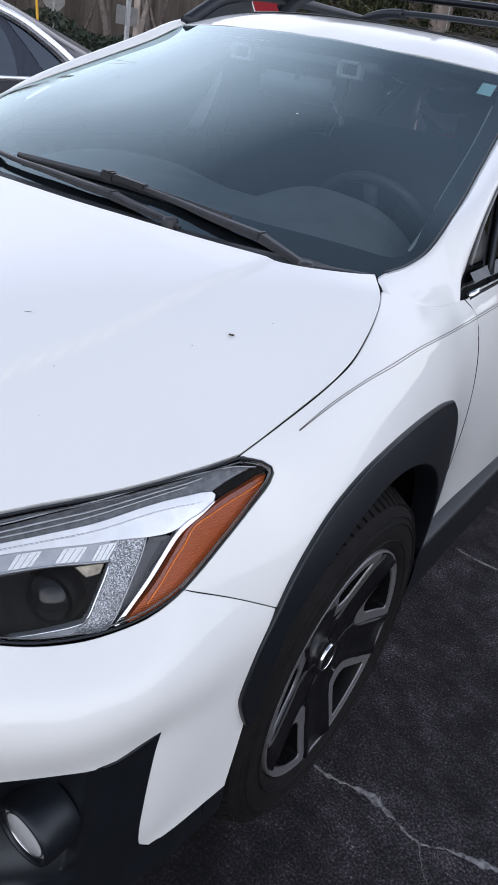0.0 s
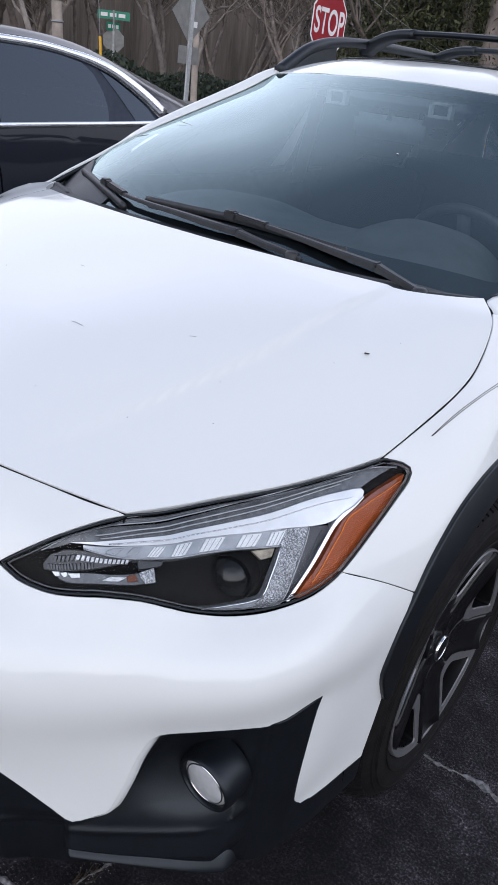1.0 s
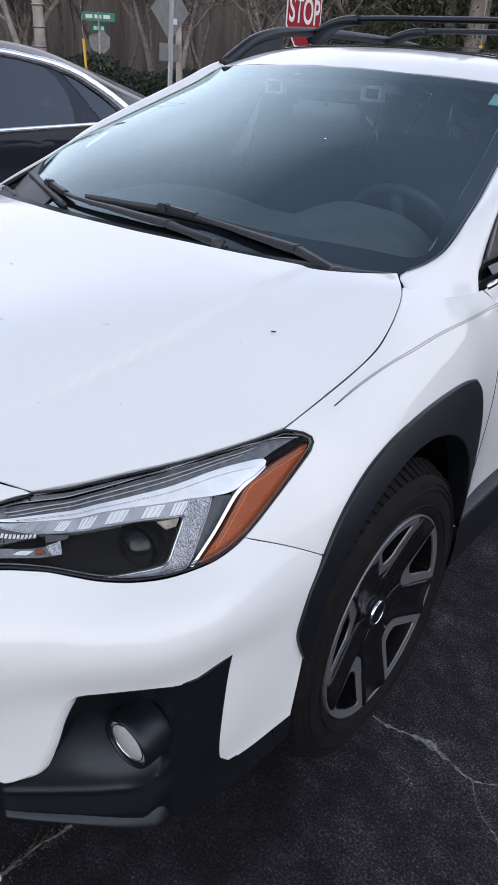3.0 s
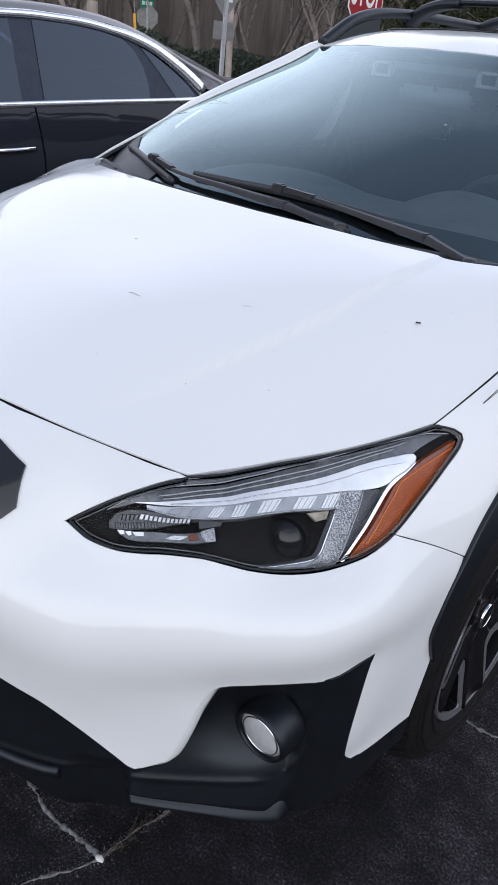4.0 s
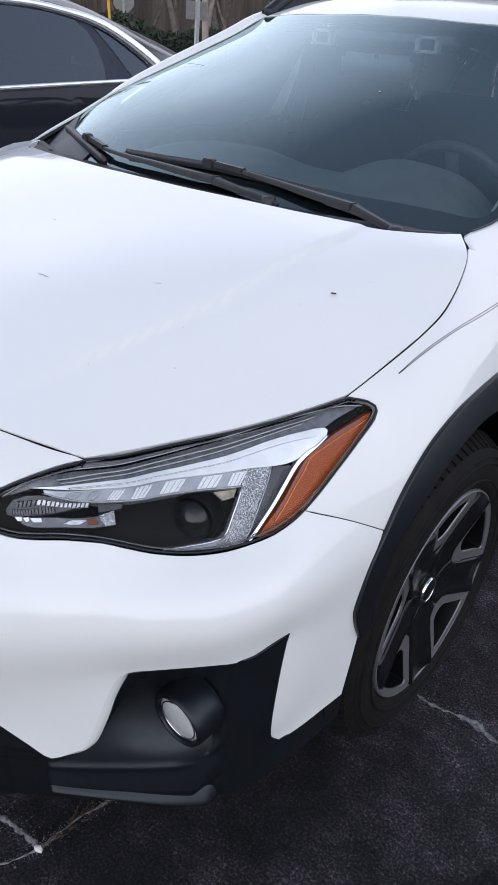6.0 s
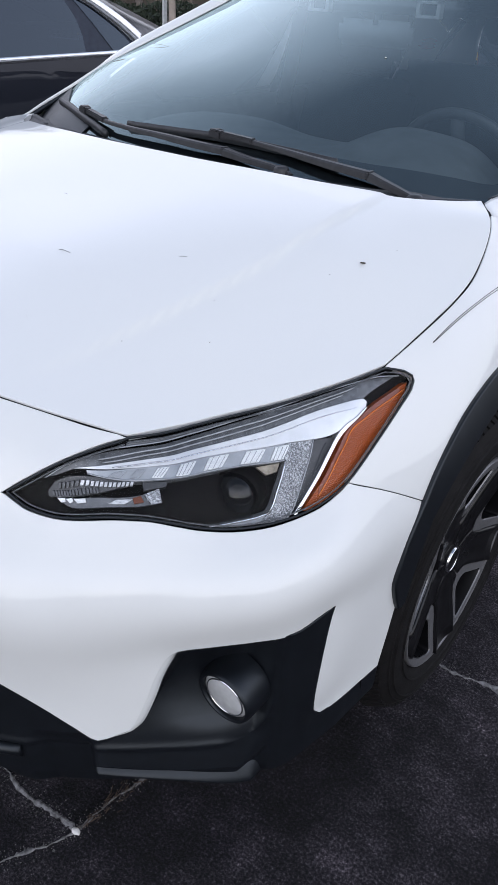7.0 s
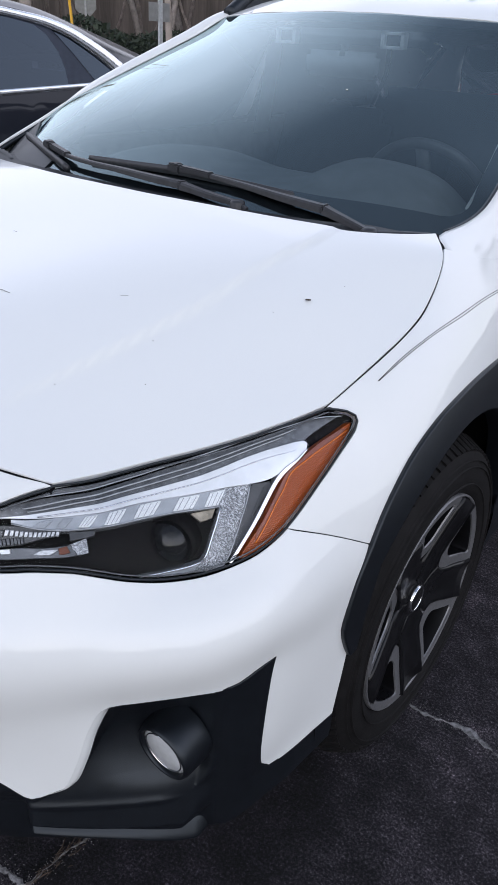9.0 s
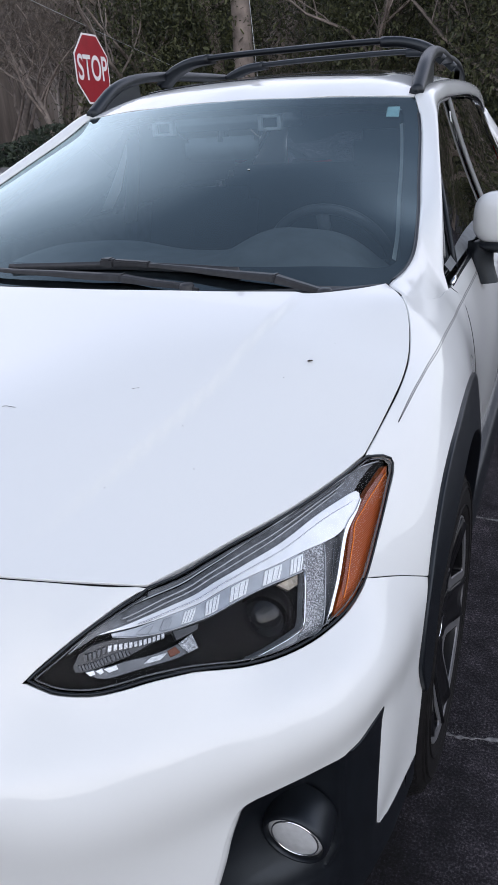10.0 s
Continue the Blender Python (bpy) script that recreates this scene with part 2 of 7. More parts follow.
def sweep(name, path, profile, material, parent, label="", up=(0, 0, 1), closed=True, side=1, scale=None, smooth=True, caps=True):
    """A profile (list of (across, up)) carried along a path."""
    path = np.array(path, float)
    tang = np.gradient(path, axis=0)
    verts, m = [], len(profile)
    for i, (p, t) in enumerate(zip(path, tang)):
        t = t / np.linalg.norm(t)
        s = np.cross(t, np.array(up, float))
        s /= max(1e-9, np.linalg.norm(s))
        u = np.cross(s, t)
        k = scale[i] if scale is not None else 1.0
        verts += [p + k * (a * s + b * u) for a, b in profile]
    faces = []
    for i in range(len(path) - 1):
        for j in range(m if closed else m - 1):
            a, b = i * m + j, i * m + (j + 1) % m
            faces.append((a, b, b + m, a + m))
    if caps and closed:
        faces += [tuple(range(m))[::-1], tuple((len(path) - 1) * m + j for j in range(m))]
    verts = np.array(verts)
    if side < 0:
        verts, faces = verts * (-1, 1, 1), [tuple(reversed(f)) for f in faces]
    ob = mesh_object(name, verts, faces, material, parent, label, smooth)
    bm = bmesh.new()
    bm.from_mesh(ob.data)
    bmesh.ops.recalc_face_normals(bm, faces=bm.faces)
    bm.to_mesh(ob.data)
    bm.free()
    return ob


def circle_profile(r, n=10, flat=1.0):
    return [(r * math.cos(2 * math.pi * k / n), r * flat * math.sin(2 * math.pi * k / n)) for k in range(n)]


def loft(name, curves, material, parent, label="", n=40, smooth=True, side=1, sub=4, thick=0.0):
    """A smooth skin over curves laid side by side."""
    rows = []
    for c in curves:
        s = spline(c, 0.01)
        d = np.r_[0, np.cumsum(np.linalg.norm(np.diff(s, axis=0), axis=1))]
        rows.append(np.stack([np.interp(np.linspace(0, d[-1], n), d, s[:, k]) for k in range(3)], 1))
    rows = np.array(rows)
    if len(rows) > 2:
        fine = np.array([spline(rows[:, j], 1e9) for j in range(n)])
        ts = np.linspace(0, len(rows) - 1, (len(rows) - 1) * sub + 1)
        dense = []
        for j in range(n):
            col = rows[:, j]
            ext = np.vstack([2 * col[0] - col[1], col, 2 * col[-1] - col[-2]])
            line = []
            for t in ts:
                i = min(int(t), len(rows) - 2)
                f = t - i
                p0, p1, p2, p3 = ext[i : i + 4]
                line.append(0.5 * (2 * p1 + (p2 - p0) * f + (2 * p0 - 5 * p1 + 4 * p2 - p3) * f * f + (3 * p1 - p0 - 3 * p2 + p3) * f**3))
            dense.append(line)
        rows = np.array(dense).transpose(1, 0, 2)
    m = len(rows)
    verts = rows.reshape(-1, 3)
    faces = [(i * n + j, i * n + j + 1, (i + 1) * n + j + 1, (i + 1) * n + j) for i in range(m - 1) for j in range(n - 1)]
    if side < 0:
        verts, faces = verts * (-1, 1, 1), [tuple(reversed(f)) for f in faces]
    ob = mesh_object(name, verts, faces, material, parent, label, smooth)
    if thick:
        mod = ob.modifiers.new("thickness", "SOLIDIFY")
        mod.thickness, mod.offset = thick, 0
    return ob


def box(bm, lo, hi, bevel=0.0):
    """A bevelled block from corner to corner, added to a bmesh."""
    lo, hi = Vector(lo), Vector(hi)
    m = Matrix.Translation((lo + hi) / 2) @ Matrix.Diagonal((*(hi - lo), 1))
    made = bmesh.ops.create_cube(bm, size=1, matrix=m)["verts"]
    if bevel:
        edges = list({e for v in made for e in v.link_edges})
        bmesh.ops.bevel(bm, geom=edges, offset=bevel, segments=2, affect="EDGES")
    return made


def lathe(bm, profile, m=None, n=48):
    """A profile of (radius, height) turned round the z axis of m."""
    m = m or Matrix()
    rings = [[bm.verts.new(m @ Vector((r * math.cos(2 * math.pi * k / n), r * math.sin(2 * math.pi * k / n), z))) for k in range(n)] for r, z in profile]
    for a, b in zip(rings[:-1], rings[1:]):
        for k in range(n):
            bm.faces.new((a[k], a[(k + 1) % n], b[(k + 1) % n], b[k]))
    return rings


# ---------------------------------------------------------------- the white car: feature curves of its left side
HOOD_SIDE = [(0.773, 0.585, 0.896), (0.780, 0.65, 0.915), (0.787, 0.73, 0.938), (0.790, 0.79, 0.955), (0.786, 0.86, 0.973), (0.778, 0.909, 0.993), (0.767, 0.955, 1.016), (0.753, 0.995, 1.034), (0.735, 1.028, 1.046), (0.712, 1.06, 1.052), (0.689, 1.092, 1.056)]
HOOD_REAR = [(0.689, 1.092, 1.056), (0.667, 1.058, 1.057), (0.63, 1.015, 1.059), (0.573, 0.967, 1.062), (0.508, 0.943, 1.064), (0.398, 0.909, 1.068), (0.255, 0.882, 1.072), (0.13, 0.868, 1.073), (0, 0.863, 1.074)]
HOOD_FRONT = [(0, 0.072, 0.897), (0.13, 0.08, 0.896), (0.265, 0.107, 0.893), (0.376, 0.132, 0.885), (0.47, 0.163, 0.874), (0.553, 0.199, 0.861), (0.578, 0.213, 0.855)]
HOOD_LAMP = [(0.578, 0.213, 0.855), (0.617, 0.285, 0.857), (0.648, 0.338, 0.863), (0.681, 0.385, 0.871), (0.711, 0.432, 0.879), (0.747, 0.505, 0.890), (0.773, 0.585, 0.896)]
LAMP_UP_IN = [(0.472, 0.076, 0.786), (0.490, 0.095, 0.802), (0.521, 0.122, 0.827), (0.545, 0.155, 0.842), (0.563, 0.188, 0.850), (0.576, 0.215, 0.853)]
LAMP_LOW = [(0.472, 0.076, 0.786), (0.502, 0.084, 0.769), (0.549, 0.097, 0.765), (0.585, 0.118, 0.768), (0.618, 0.142, 0.772), (0.656, 0.172, 0.770), (0.677, 0.197, 0.760), (0.70, 0.223, 0.749), (0.732, 0.262, 0.740), (0.756, 0.299, 0.737), (0.781, 0.336, 0.742), (0.799, 0.382, 0.749), (0.808, 0.413, 0.759), (0.812, 0.437, 0.768)]
LAMP_OUT = [(0.812, 0.437, 0.768), (0.812, 0.469, 0.781), (0.812, 0.513, 0.803), (0.812, 0.573, 0.835), (0.811, 0.612, 0.857), (0.810, 0.622, 0.870), (0.806, 0.621, 0.880)]
LAMP_TOP_OUT = [(0.806, 0.621, 0.880), (0.795, 0.610, 0.889), (0.773, 0.585, 0.896)]
SEAM = [(0.812, 0.437, 0.768), (0.848, 0.508, 0.732), (0.881, 0.578, 0.690)]
ARCH_FRONT = [(0.883, 0.539, 0.489), (0.881, 0.523, 0.531), (0.880, 0.518, 0.555), (0.880, 0.524, 0.585), (0.881, 0.542, 0.635), (0.881, 0.578, 0.690)]
ARCH_TOP = [(0.881, 0.578, 0.690), (0.882, 0.603, 0.729), (0.882, 0.637, 0.766), (0.881, 0.695, 0.808), (0.880, 0.77, 0.836), (0.879, 0.846, 0.848), (0.876, 0.938, 0.853), (0.872, 1.048, 0.851), (0.870, 1.124, 0.845), (0.868, 1.18, 0.833)]
ARCH_REAR = [(0.868, 1.18, 0.833), (0.869, 1.215, 0.80), (0.872, 1.24, 0.74), (0.874, 1.25, 0.66), (0.873, 1.255, 0.55), (0.868, 1.262, 0.42), (0.862, 1.268, 0.35)]
FANG_IN = [(0.851, 0.360, 0.592), (0.850, 0.352, 0.54), (0.848, 0.345, 0.46), (0.847, 0.343, 0.40), (0.846, 0.350, 0.36), (0.847, 0.374, 0.335)]
FANG_LOW = [(0.847, 0.374, 0.335), (0.857, 0.415, 0.336), (0.868, 0.47, 0.342), (0.878, 0.524, 0.348)]
FANG_REAR = [(0.878, 0.524, 0.348), (0.881, 0.532, 0.42), (0.883, 0.539, 0.489)]
LOW_WHITE = [(0.851, 0.360, 0.592), (0.843, 0.334, 0.584), (0.832, 0.309, 0.572), (0.818, 0.282, 0.569), (0.796, 0.252, 0.572), (0.765, 0.209, 0.576), (0.741, 0.184, 0.575), (0.718, 0.160, 0.573), (0.711, 0.152, 0.566), (0.697, 0.137, 0.522), (0.687, 0.127, 0.474), (0.672, 0.113, 0.419), (0.666, 0.107, 0.407), (0.651, 0.092, 0.398), (0.629, 0.072, 0.387), (0.601, 0.053, 0.413), (0.562, 0.029, 0.45), (0.525, 0.005, 0.484), (0.502, -0.009, 0.502), (0.469, -0.025, 0.517), (0.42, -0.047, 0.535), (0.30, -0.076, 0.545), (0, -0.095, 0.55)]
CREASE_BUMPER = [(0, -0.10, 0.70), (0.2, -0.09, 0.70), (0.40, -0.055, 0.70), (0.50, -0.008, 0.70), (0.628, 0.072, 0.703), (0.70, 0.14, 0.705), (0.77, 0.215, 0.706), (0.82, 0.285, 0.708), (0.85, 0.355, 0.706), (0.872, 0.46, 0.68)]
SPLITTER = [(0, -0.08, 0.30), (0.30, -0.07, 0.305), (0.45, -0.036, 0.31), (0.483, -0.018, 0.294), (0.524, 0.008, 0.268), (0.565, 0.035, 0.260), (0.616, 0.069, 0.262), (0.705, 0.147, 0.260), (0.766, 0.211, 0.248), (0.80, 0.262, 0.236), (0.816, 0.282, 0.243), (0.832, 0.311, 0.266), (0.85, 0.351, 0.282), (0.867, 0.417, 0.284), (0.878, 0.52, 0.29)]
FENDER_CREASE = [(0.802, 0.690, 0.913), (0.812, 0.743, 0.939), (0.819, 0.833, 0.957), (0.820, 0.953, 0.962), (0.820, 1.044, 0.964), (0.816, 1.22, 0.963), (0.814, 1.356, 0.963), (0.811, 1.52, 0.963), (0.81, 2.2, 0.975), (0.80, 3.2, 0.995)]
# inner edge of the windscreen pillars: driver's side, then the other one
PILLAR_IN = {1: [(0.702, 1.105, 1.060), (0.712, 1.175, 1.067), (0.715, 1.245, 1.081), (0.713, 1.293, 1.099), (0.701, 1.378, 1.131), (0.684, 1.483, 1.170), (0.666, 1.576, 1.209), (0.645, 1.69, 1.259), (0.619, 1.83, 1.327), (0.599, 1.905, 1.370), (0.572, 1.97, 1.412)],
             -1: [(0.715, 1.075, 1.052), (0.730, 1.16, 1.080), (0.722, 1.264, 1.122), (0.703, 1.36, 1.168), (0.681, 1.467, 1.210), (0.632, 1.735, 1.308), (0.60, 1.87, 1.362), (0.572, 1.97, 1.412)]}
GLASS_TOP = [(0.572, 1.97, 1.412), (0.45, 1.925, 1.420), (0.25, 1.87, 1.429), (0, 1.85, 1.434)]
HOOD_SPOTS = [(0.023, 0.596, 1.018), (0.221, 0.419, 0.984), (0.396, 0.532, 0.989), (0.636, 0.719, 0.999)]


def both(points):
    return [*points, *[(-x, y, z) for x, y, z in points if abs(x) > 1e-6]]


def mirrored_loop(half):
    """A closed outline from a half that runs from the middle round to the middle."""
    half = np.array(half)
    return np.vstack([half, (half[::-1] * (-1, 1, 1))[1:-1]])


def mirrored_half(half):
    """A curve from one side to the other, from its half that starts in the middle."""
    h = spline(half, 0.02)
    return np.vstack([(h[::-1] * (-1, 1, 1))[:-1], h])


def chain(*curves, step=0.012):
    out = [spline(c, step) for c in curves]
    return np.vstack([*[c[:-1] for c in out[:-1]], out[-1]])


hood_sheet = Sheet((1, 0, 0), (0, 1, 0), (0, 0, 1), both(HOOD_SIDE + HOOD_REAR + HOOD_FRONT + HOOD_LAMP + HOOD_SPOTS), 1e-3)

SIDE_ROWS = []
for y, k in ((1.35, 0.0), (1.9, 0.0), (2.5, 0.0), (3.1, 0.004), (3.6, 0.0), (4.0, -0.03), (4.3, -0.09)):
    rise = 0.02 * max(0, (y - 1.5) / 2.5)
    SIDE_ROWS += [(x + k, y, z) for x, z in ((0.786, 0.995 + rise), (0.838, 0.88), (0.858, 0.76), (0.860, 0.62), (0.852, 0.48), (0.838, 0.36))]
FENDER_MID = [(0.785, 1.36, 0.992)]
SHOULDER = [(0.735, 1.028, 1.046), (0.755, 1.10, 1.036), (0.772, 1.20, 1.016), (0.784, 1.30, 0.994)]
dense = lambda c, step=0.008: [tuple(p) for p in spline(c, step)]
side_sheet = Sheet((0, 1, 0), (-1, 0, 1), (1, 0, 1), dense(HOOD_SIDE[:-2]) + dense(SHOULDER) + dense(LAMP_OUT) + dense(SEAM, 0.003) + FENDER_CREASE + ARCH_FRONT + ARCH_TOP + ARCH_REAR + LAMP_OUT + SEAM + FANG_REAR + SIDE_ROWS + FENDER_MID, 6e-3)

NOSE = [(0, 0.03, 0.885), (0.3, 0.062, 0.875), (0, -0.05, 0.83), (0.3, -0.02, 0.82), (0.42, 0.03, 0.80), (0, -0.085, 0.76), (0.3, -0.065, 0.76), (0.41, -0.03, 0.755)]
LOWER = [(0, -0.09, 0.42), (0.3, -0.075, 0.42), (0.5, -0.012, 0.42), (0.76, 0.212, 0.40), (0.70, 0.14, 0.40), (0.82, 0.285, 0.40), (0.866, 0.44, 0.45), (0.868, 0.44, 0.58), (0.63, 0.072, 0.55), (0.4, -0.052, 0.6)]
front_half = HOOD_FRONT + LAMP_UP_IN + LAMP_LOW + SEAM + ARCH_FRONT + FANG_IN + FANG_LOW + FANG_REAR + LOW_WHITE + CREASE_BUMPER + SPLITTER + NOSE + LOWER
front_half += dense(HOOD_FRONT) + dense(LAMP_LOW, 0.005) + dense(SEAM, 0.003) + dense(LAMP_UP_IN) + dense(LOW_WHITE[:18]) + dense(FANG_IN)
front_sheet = Drum([p for p in front_half] + [(-x, y, z) for x, y, z in front_half if 1e-6 < x < 0.35], 2.5e-3)

lamp_sheet = Sheet((0.527, 0.85, 0), (0, 0, 1), (0.85, -0.527, 0), LAMP_UP_IN + HOOD_LAMP + LAMP_TOP_OUT + LAMP_OUT + LAMP_LOW + [(0.735, 0.36, 0.815), (0.79, 0.50, 0.845), (0.655, 0.24, 0.815), (0.56, 0.135, 0.80)], 2e-4)

# ---------------------------------------------------------------- the white car: panels
car = new("crossover_car")
tagged(car, "white compact crossover car with black plastic cladding parked on asphalt", "car")

half = chain(HOOD_FRONT, HOOD_LAMP, HOOD_SIDE, HOOD_REAR)


def hood_swell(q):
    """The raised middle of the bonnet: a soft step along a line on either side."""
    x, y = np.abs(q[:, 0]), q[:, 1]
    line = np.interp(y, [0.2, 0.25, 0.46, 0.6, 0.73, 0.9], [0.40, 0.42, 0.475, 0.512, 0.525, 0.545])
    fade = np.clip((y - 0.16) / 0.25, 0, 1) * np.clip((1.05 - y) / 0.2, 0, 1)
    return 0.0085 * fade * (0.5 - 0.5 * np.tanh((x - line) / 0.0055))


panel("hood", hood_sheet, mirrored_loop(half), WHITE, car, "white painted bonnet with a soft raised centre", 0.010, gap=0.004, off=hood_swell)

DOOR_SEAM = [(0.785, 1.340, 0.990), (0.813, 1.374, 0.960), (0.838, 1.378, 0.91), (0.857, 1.365, 0.75), (0.86, 1.335, 0.6), (0.852, 1.310, 0.48), (0.846, 1.30, 0.41)]
# the fender's upper edge, tucked under the foot of the pillar
SHOULDER_DROP = [SHOULDER[0]] + [(x + 0.004, y, z - 0.022) for x, y, z in SHOULDER[1:-1]] + [SHOULDER[-1]]
fender_loop = chain(HOOD_SIDE[:9], SHOULDER_DROP, [SHOULDER_DROP[-1], DOOR_SEAM[0]], DOOR_SEAM[:], [DOOR_SEAM[-1], (0.862, 1.268, 0.35)], ARCH_REAR[::-1], ARCH_TOP[::-1], SEAM[::-1], LAMP_OUT, LAMP_TOP_OUT)[:-1]


def crease_line(q):
    """The sharp line pressed into the fender and doors."""
    c = side_sheet.flat(np.array(FENDER_CREASE))
    line = np.interp(q[:, 0], c[:, 0], c[:, 1])
    fade = np.clip((q[:, 0] - 0.68) / 0.05, 0, 1)
    d = q[:, 1] - line
    return fade * 0.0015 * np.exp(-((d / 0.02) ** 2))


for s in (1, -1):
    panel("fender", side_sheet, fender_loop, WHITE, car, "white painted front fender", 0.014, gap=0.0015, off=crease_line, side=s)
bumper_mid = [(0, -0.10, 0.62), (0, -0.10, 0.70), (0, -0.085, 0.76), (0, -0.05, 0.83), (0, 0.03, 0.885)]
bumper_loop = np.vstack([chain(HOOD_FRONT, LAMP_UP_IN[::-1], LAMP_LOW, SEAM, ARCH_FRONT[::-1], FANG_REAR[::-1], FANG_LOW[::-1], FANG_IN[::-1], LOW_WHITE), bumper_mid])


def bumper_swell(q):
    """A softened ridge where the bumper's shoulder turns down, added for the reflected horizon line."""
    up, down = (q[:, 1] - 0.57) / 0.133, (0.738 - q[:, 1]) / 0.035
    tent = -np.log(np.exp(-30 * np.clip(up, -1, 2)) + np.exp(-30 * np.clip(down, -1, 3))) / 30
    return 0.003 * np.clip(tent, 0, 1) * np.clip((0.62 - q[:, 0]) / 0.16, 0, 1)


def gaussian_smooth(v, n=5):
    """Evenly spaced values with their corners softened."""
    w = np.exp(-np.linspace(-1.6, 1.6, 2 * n + 1) ** 2)
    return np.convolve(np.pad(v, n, mode="reflect", reflect_type="odd"), w / w.sum(), mode="valid")


def smooth_clip(x):
    """From 0 to 1 with briefly rounded ends."""
    x = np.clip(x, -0.08, 1.08)
    return np.where(x < 0.08, (x + 0.08) ** 2 / 0.32, np.where(x > 0.92, 1 - (1.08 - x) ** 2 / 0.32, x))


lip_top = lambda u: np.interp(u, [0.28, 0.344, 0.415, 0.493, 0.528, 0.55], [0.330, 0.317, 0.299, 0.279, 0.273, 0.276])
lip_foot = lambda u: np.interp(u, [0.28, 0.344, 0.415, 0.484, 0.519, 0.55], [0.316, 0.302, 0.282, 0.256, 0.249, 0.258])


def fog_pocket(q):
    """The pocket round the fog lamp, the flat face below it, and the groove over the lower lip."""
    u, z = q[:, 0], q[:, 1]
    ledge = np.interp(u, [0.28, 0.366, 0.422, 0.473, 0.498], [0.375, 0.369, 0.362, 0.357, 0.360])
    ridge = np.interp(z, [0.345, 0.360, 0.373, 0.403, 0.467, 0.562], [0.455, 0.498, 0.514, 0.528, 0.535, 0.538])
    flank = np.interp(z, [0.36, 0.408, 0.565], [0.270, 0.335, 0.391])
    roof = np.interp(u, [0.36, 0.39, 0.46, 0.54], [0.560, 0.566, 0.570, 0.566])
    into = np.minimum.reduce([(z - ledge) / 0.115, (ridge - u) / 0.030, (roof - z) / 0.020, (u - flank) / 0.035])
    soft = np.clip(into, 0, 1)
    pocket = 0.032 * (0.55 * smooth_clip(into) + 0.45 * soft * soft * (3 - 2 * soft))
    pocket = pocket + 0.014 * np.exp(-((((u - 0.452) / 0.072) ** 2 + ((z - 0.455) / 0.066) ** 2) ** 2)) * np.clip((z - ledge) / 0.04, 0, 1)
    # below the ledge: the face, a groove, and the lip that stands out under it
    low = np.interp(u, [0.28, 0.344, 0.426, 0.495, 0.521, 0.537, 0.545], [0.336, 0.324, 0.308, 0.298, 0.305, 0.332, 0.366])
    foot = lip_foot(u)
    edge = np.interp(z, [0.296, 0.318, 0.353, 0.416], [0.513, 0.529, 0.539, 0.545])
    start = smooth_clip((u - 0.282) / 0.008)
    keep = smooth_clip((0.537 - u) / 0.014) * start
    groove = keep * 0.011 * smooth_clip((low - z) / 0.014) + 0.012 * smooth_clip((foot - z) / 0.03) * start
    face = 0.010 * np.clip((ledge - z) / (ledge - low + 1e-6), 0, 1) * smooth_clip((edge - u) / 0.024) * start - 0.012 * (1 - start) * smooth_clip((0.40 - z) / 0.03) * np.clip((u - 0.20) / 0.03, 0, 1)
    bead = 0.003 * np.exp(-(((z - ledge + 0.004) / 0.0065) ** 2)) * np.clip((0.49 - u) / 0.03, 0, 1) + 0.003 * np.exp(-(((u - ridge - 0.004) / 0.0065) ** 2)) * np.clip((z - 0.365) / 0.02, 0, 1) * np.clip((0.572 - z) / 0.01, 0, 1)
    side_face = 0.006 * smooth_clip((u - 0.541) / 0.012)
    return -0.003 - pocket + bead - groove + face + side_face * np.clip((0.70 - u) / 0.1, 0, 1)


lower_loop = np.vstack([chain(LOW_WHITE[::-1], FANG_IN, FANG_LOW, [FANG_LOW[-1], (0.877, 0.523, 0.29)], SPLITTER[::-1]), [(0, -0.09, 0.42)]])
for s in (1, -1):
    panel("bumper_cover", front_sheet, bumper_loop, WHITE, car, "white painted front bumper cover", 0.011, gap=0.0015, off=bumper_swell, side=s)
    panel("lower_bumper", front_sheet, lower_loop, BLACK_PLASTIC, car, "black textured plastic lower bumper", 0.0036, gap=-0.004, off=fog_pocket, flange=0.04, side=s)

    lip_u = np.linspace(0.283, 0.540, 60)
    lip_end = np.clip((lip_u - 0.283) / 0.006, 0, 1) * np.clip((0.540 - lip_u) / 0.030, 0, 1) ** 0.7
    lip_rows = []
    for share, out in ((1.25, -0.020), (1.0, -0.012), (0.5, -0.002), (0.08, 0.005), (-0.25, 0.003), (-0.9, -0.028)):
        rise = gaussian_smooth(lip_foot(lip_u) + share * (lip_top(lip_u) - lip_foot(lip_u)))
        lip_rows.append(front_sheet.at(np.stack([lip_u, rise], 1), (-0.020 + (out + 0.020) * lip_end)[:, None]))
    loft("spoiler_lip", lip_rows, BLACK_PLASTIC, car, "black lip along the foot of the bumper", n=60, sub=3, side=s)
    # the rolled edge of the white cover where it turns into the pocket
    rim = front_sheet.flat(np.array(LOW_WHITE[7:15]))
    turn_in = np.array([(0.004, -0.004), (0.009, -0.004), (0.010, -0.003), (0.010, -0.003), (0.009, -0.004), (0.006, -0.005), (0.003, -0.005), (0.001, -0.004)])
    loft("bumper_return", [front_sheet.at(rim - turn_in * 0.25, 0.0005), front_sheet.at(rim + turn_in * 0.4, -0.002), front_sheet.at(rim + turn_in, -0.0075)], WHITE, car, "rolled white edge of the bumper cover", n=50, sub=3, side=s)

# arch cladding and wheel houses
WX, WY, WZ, REAR_Y = 0.775, 0.88, 0.360, 3.545


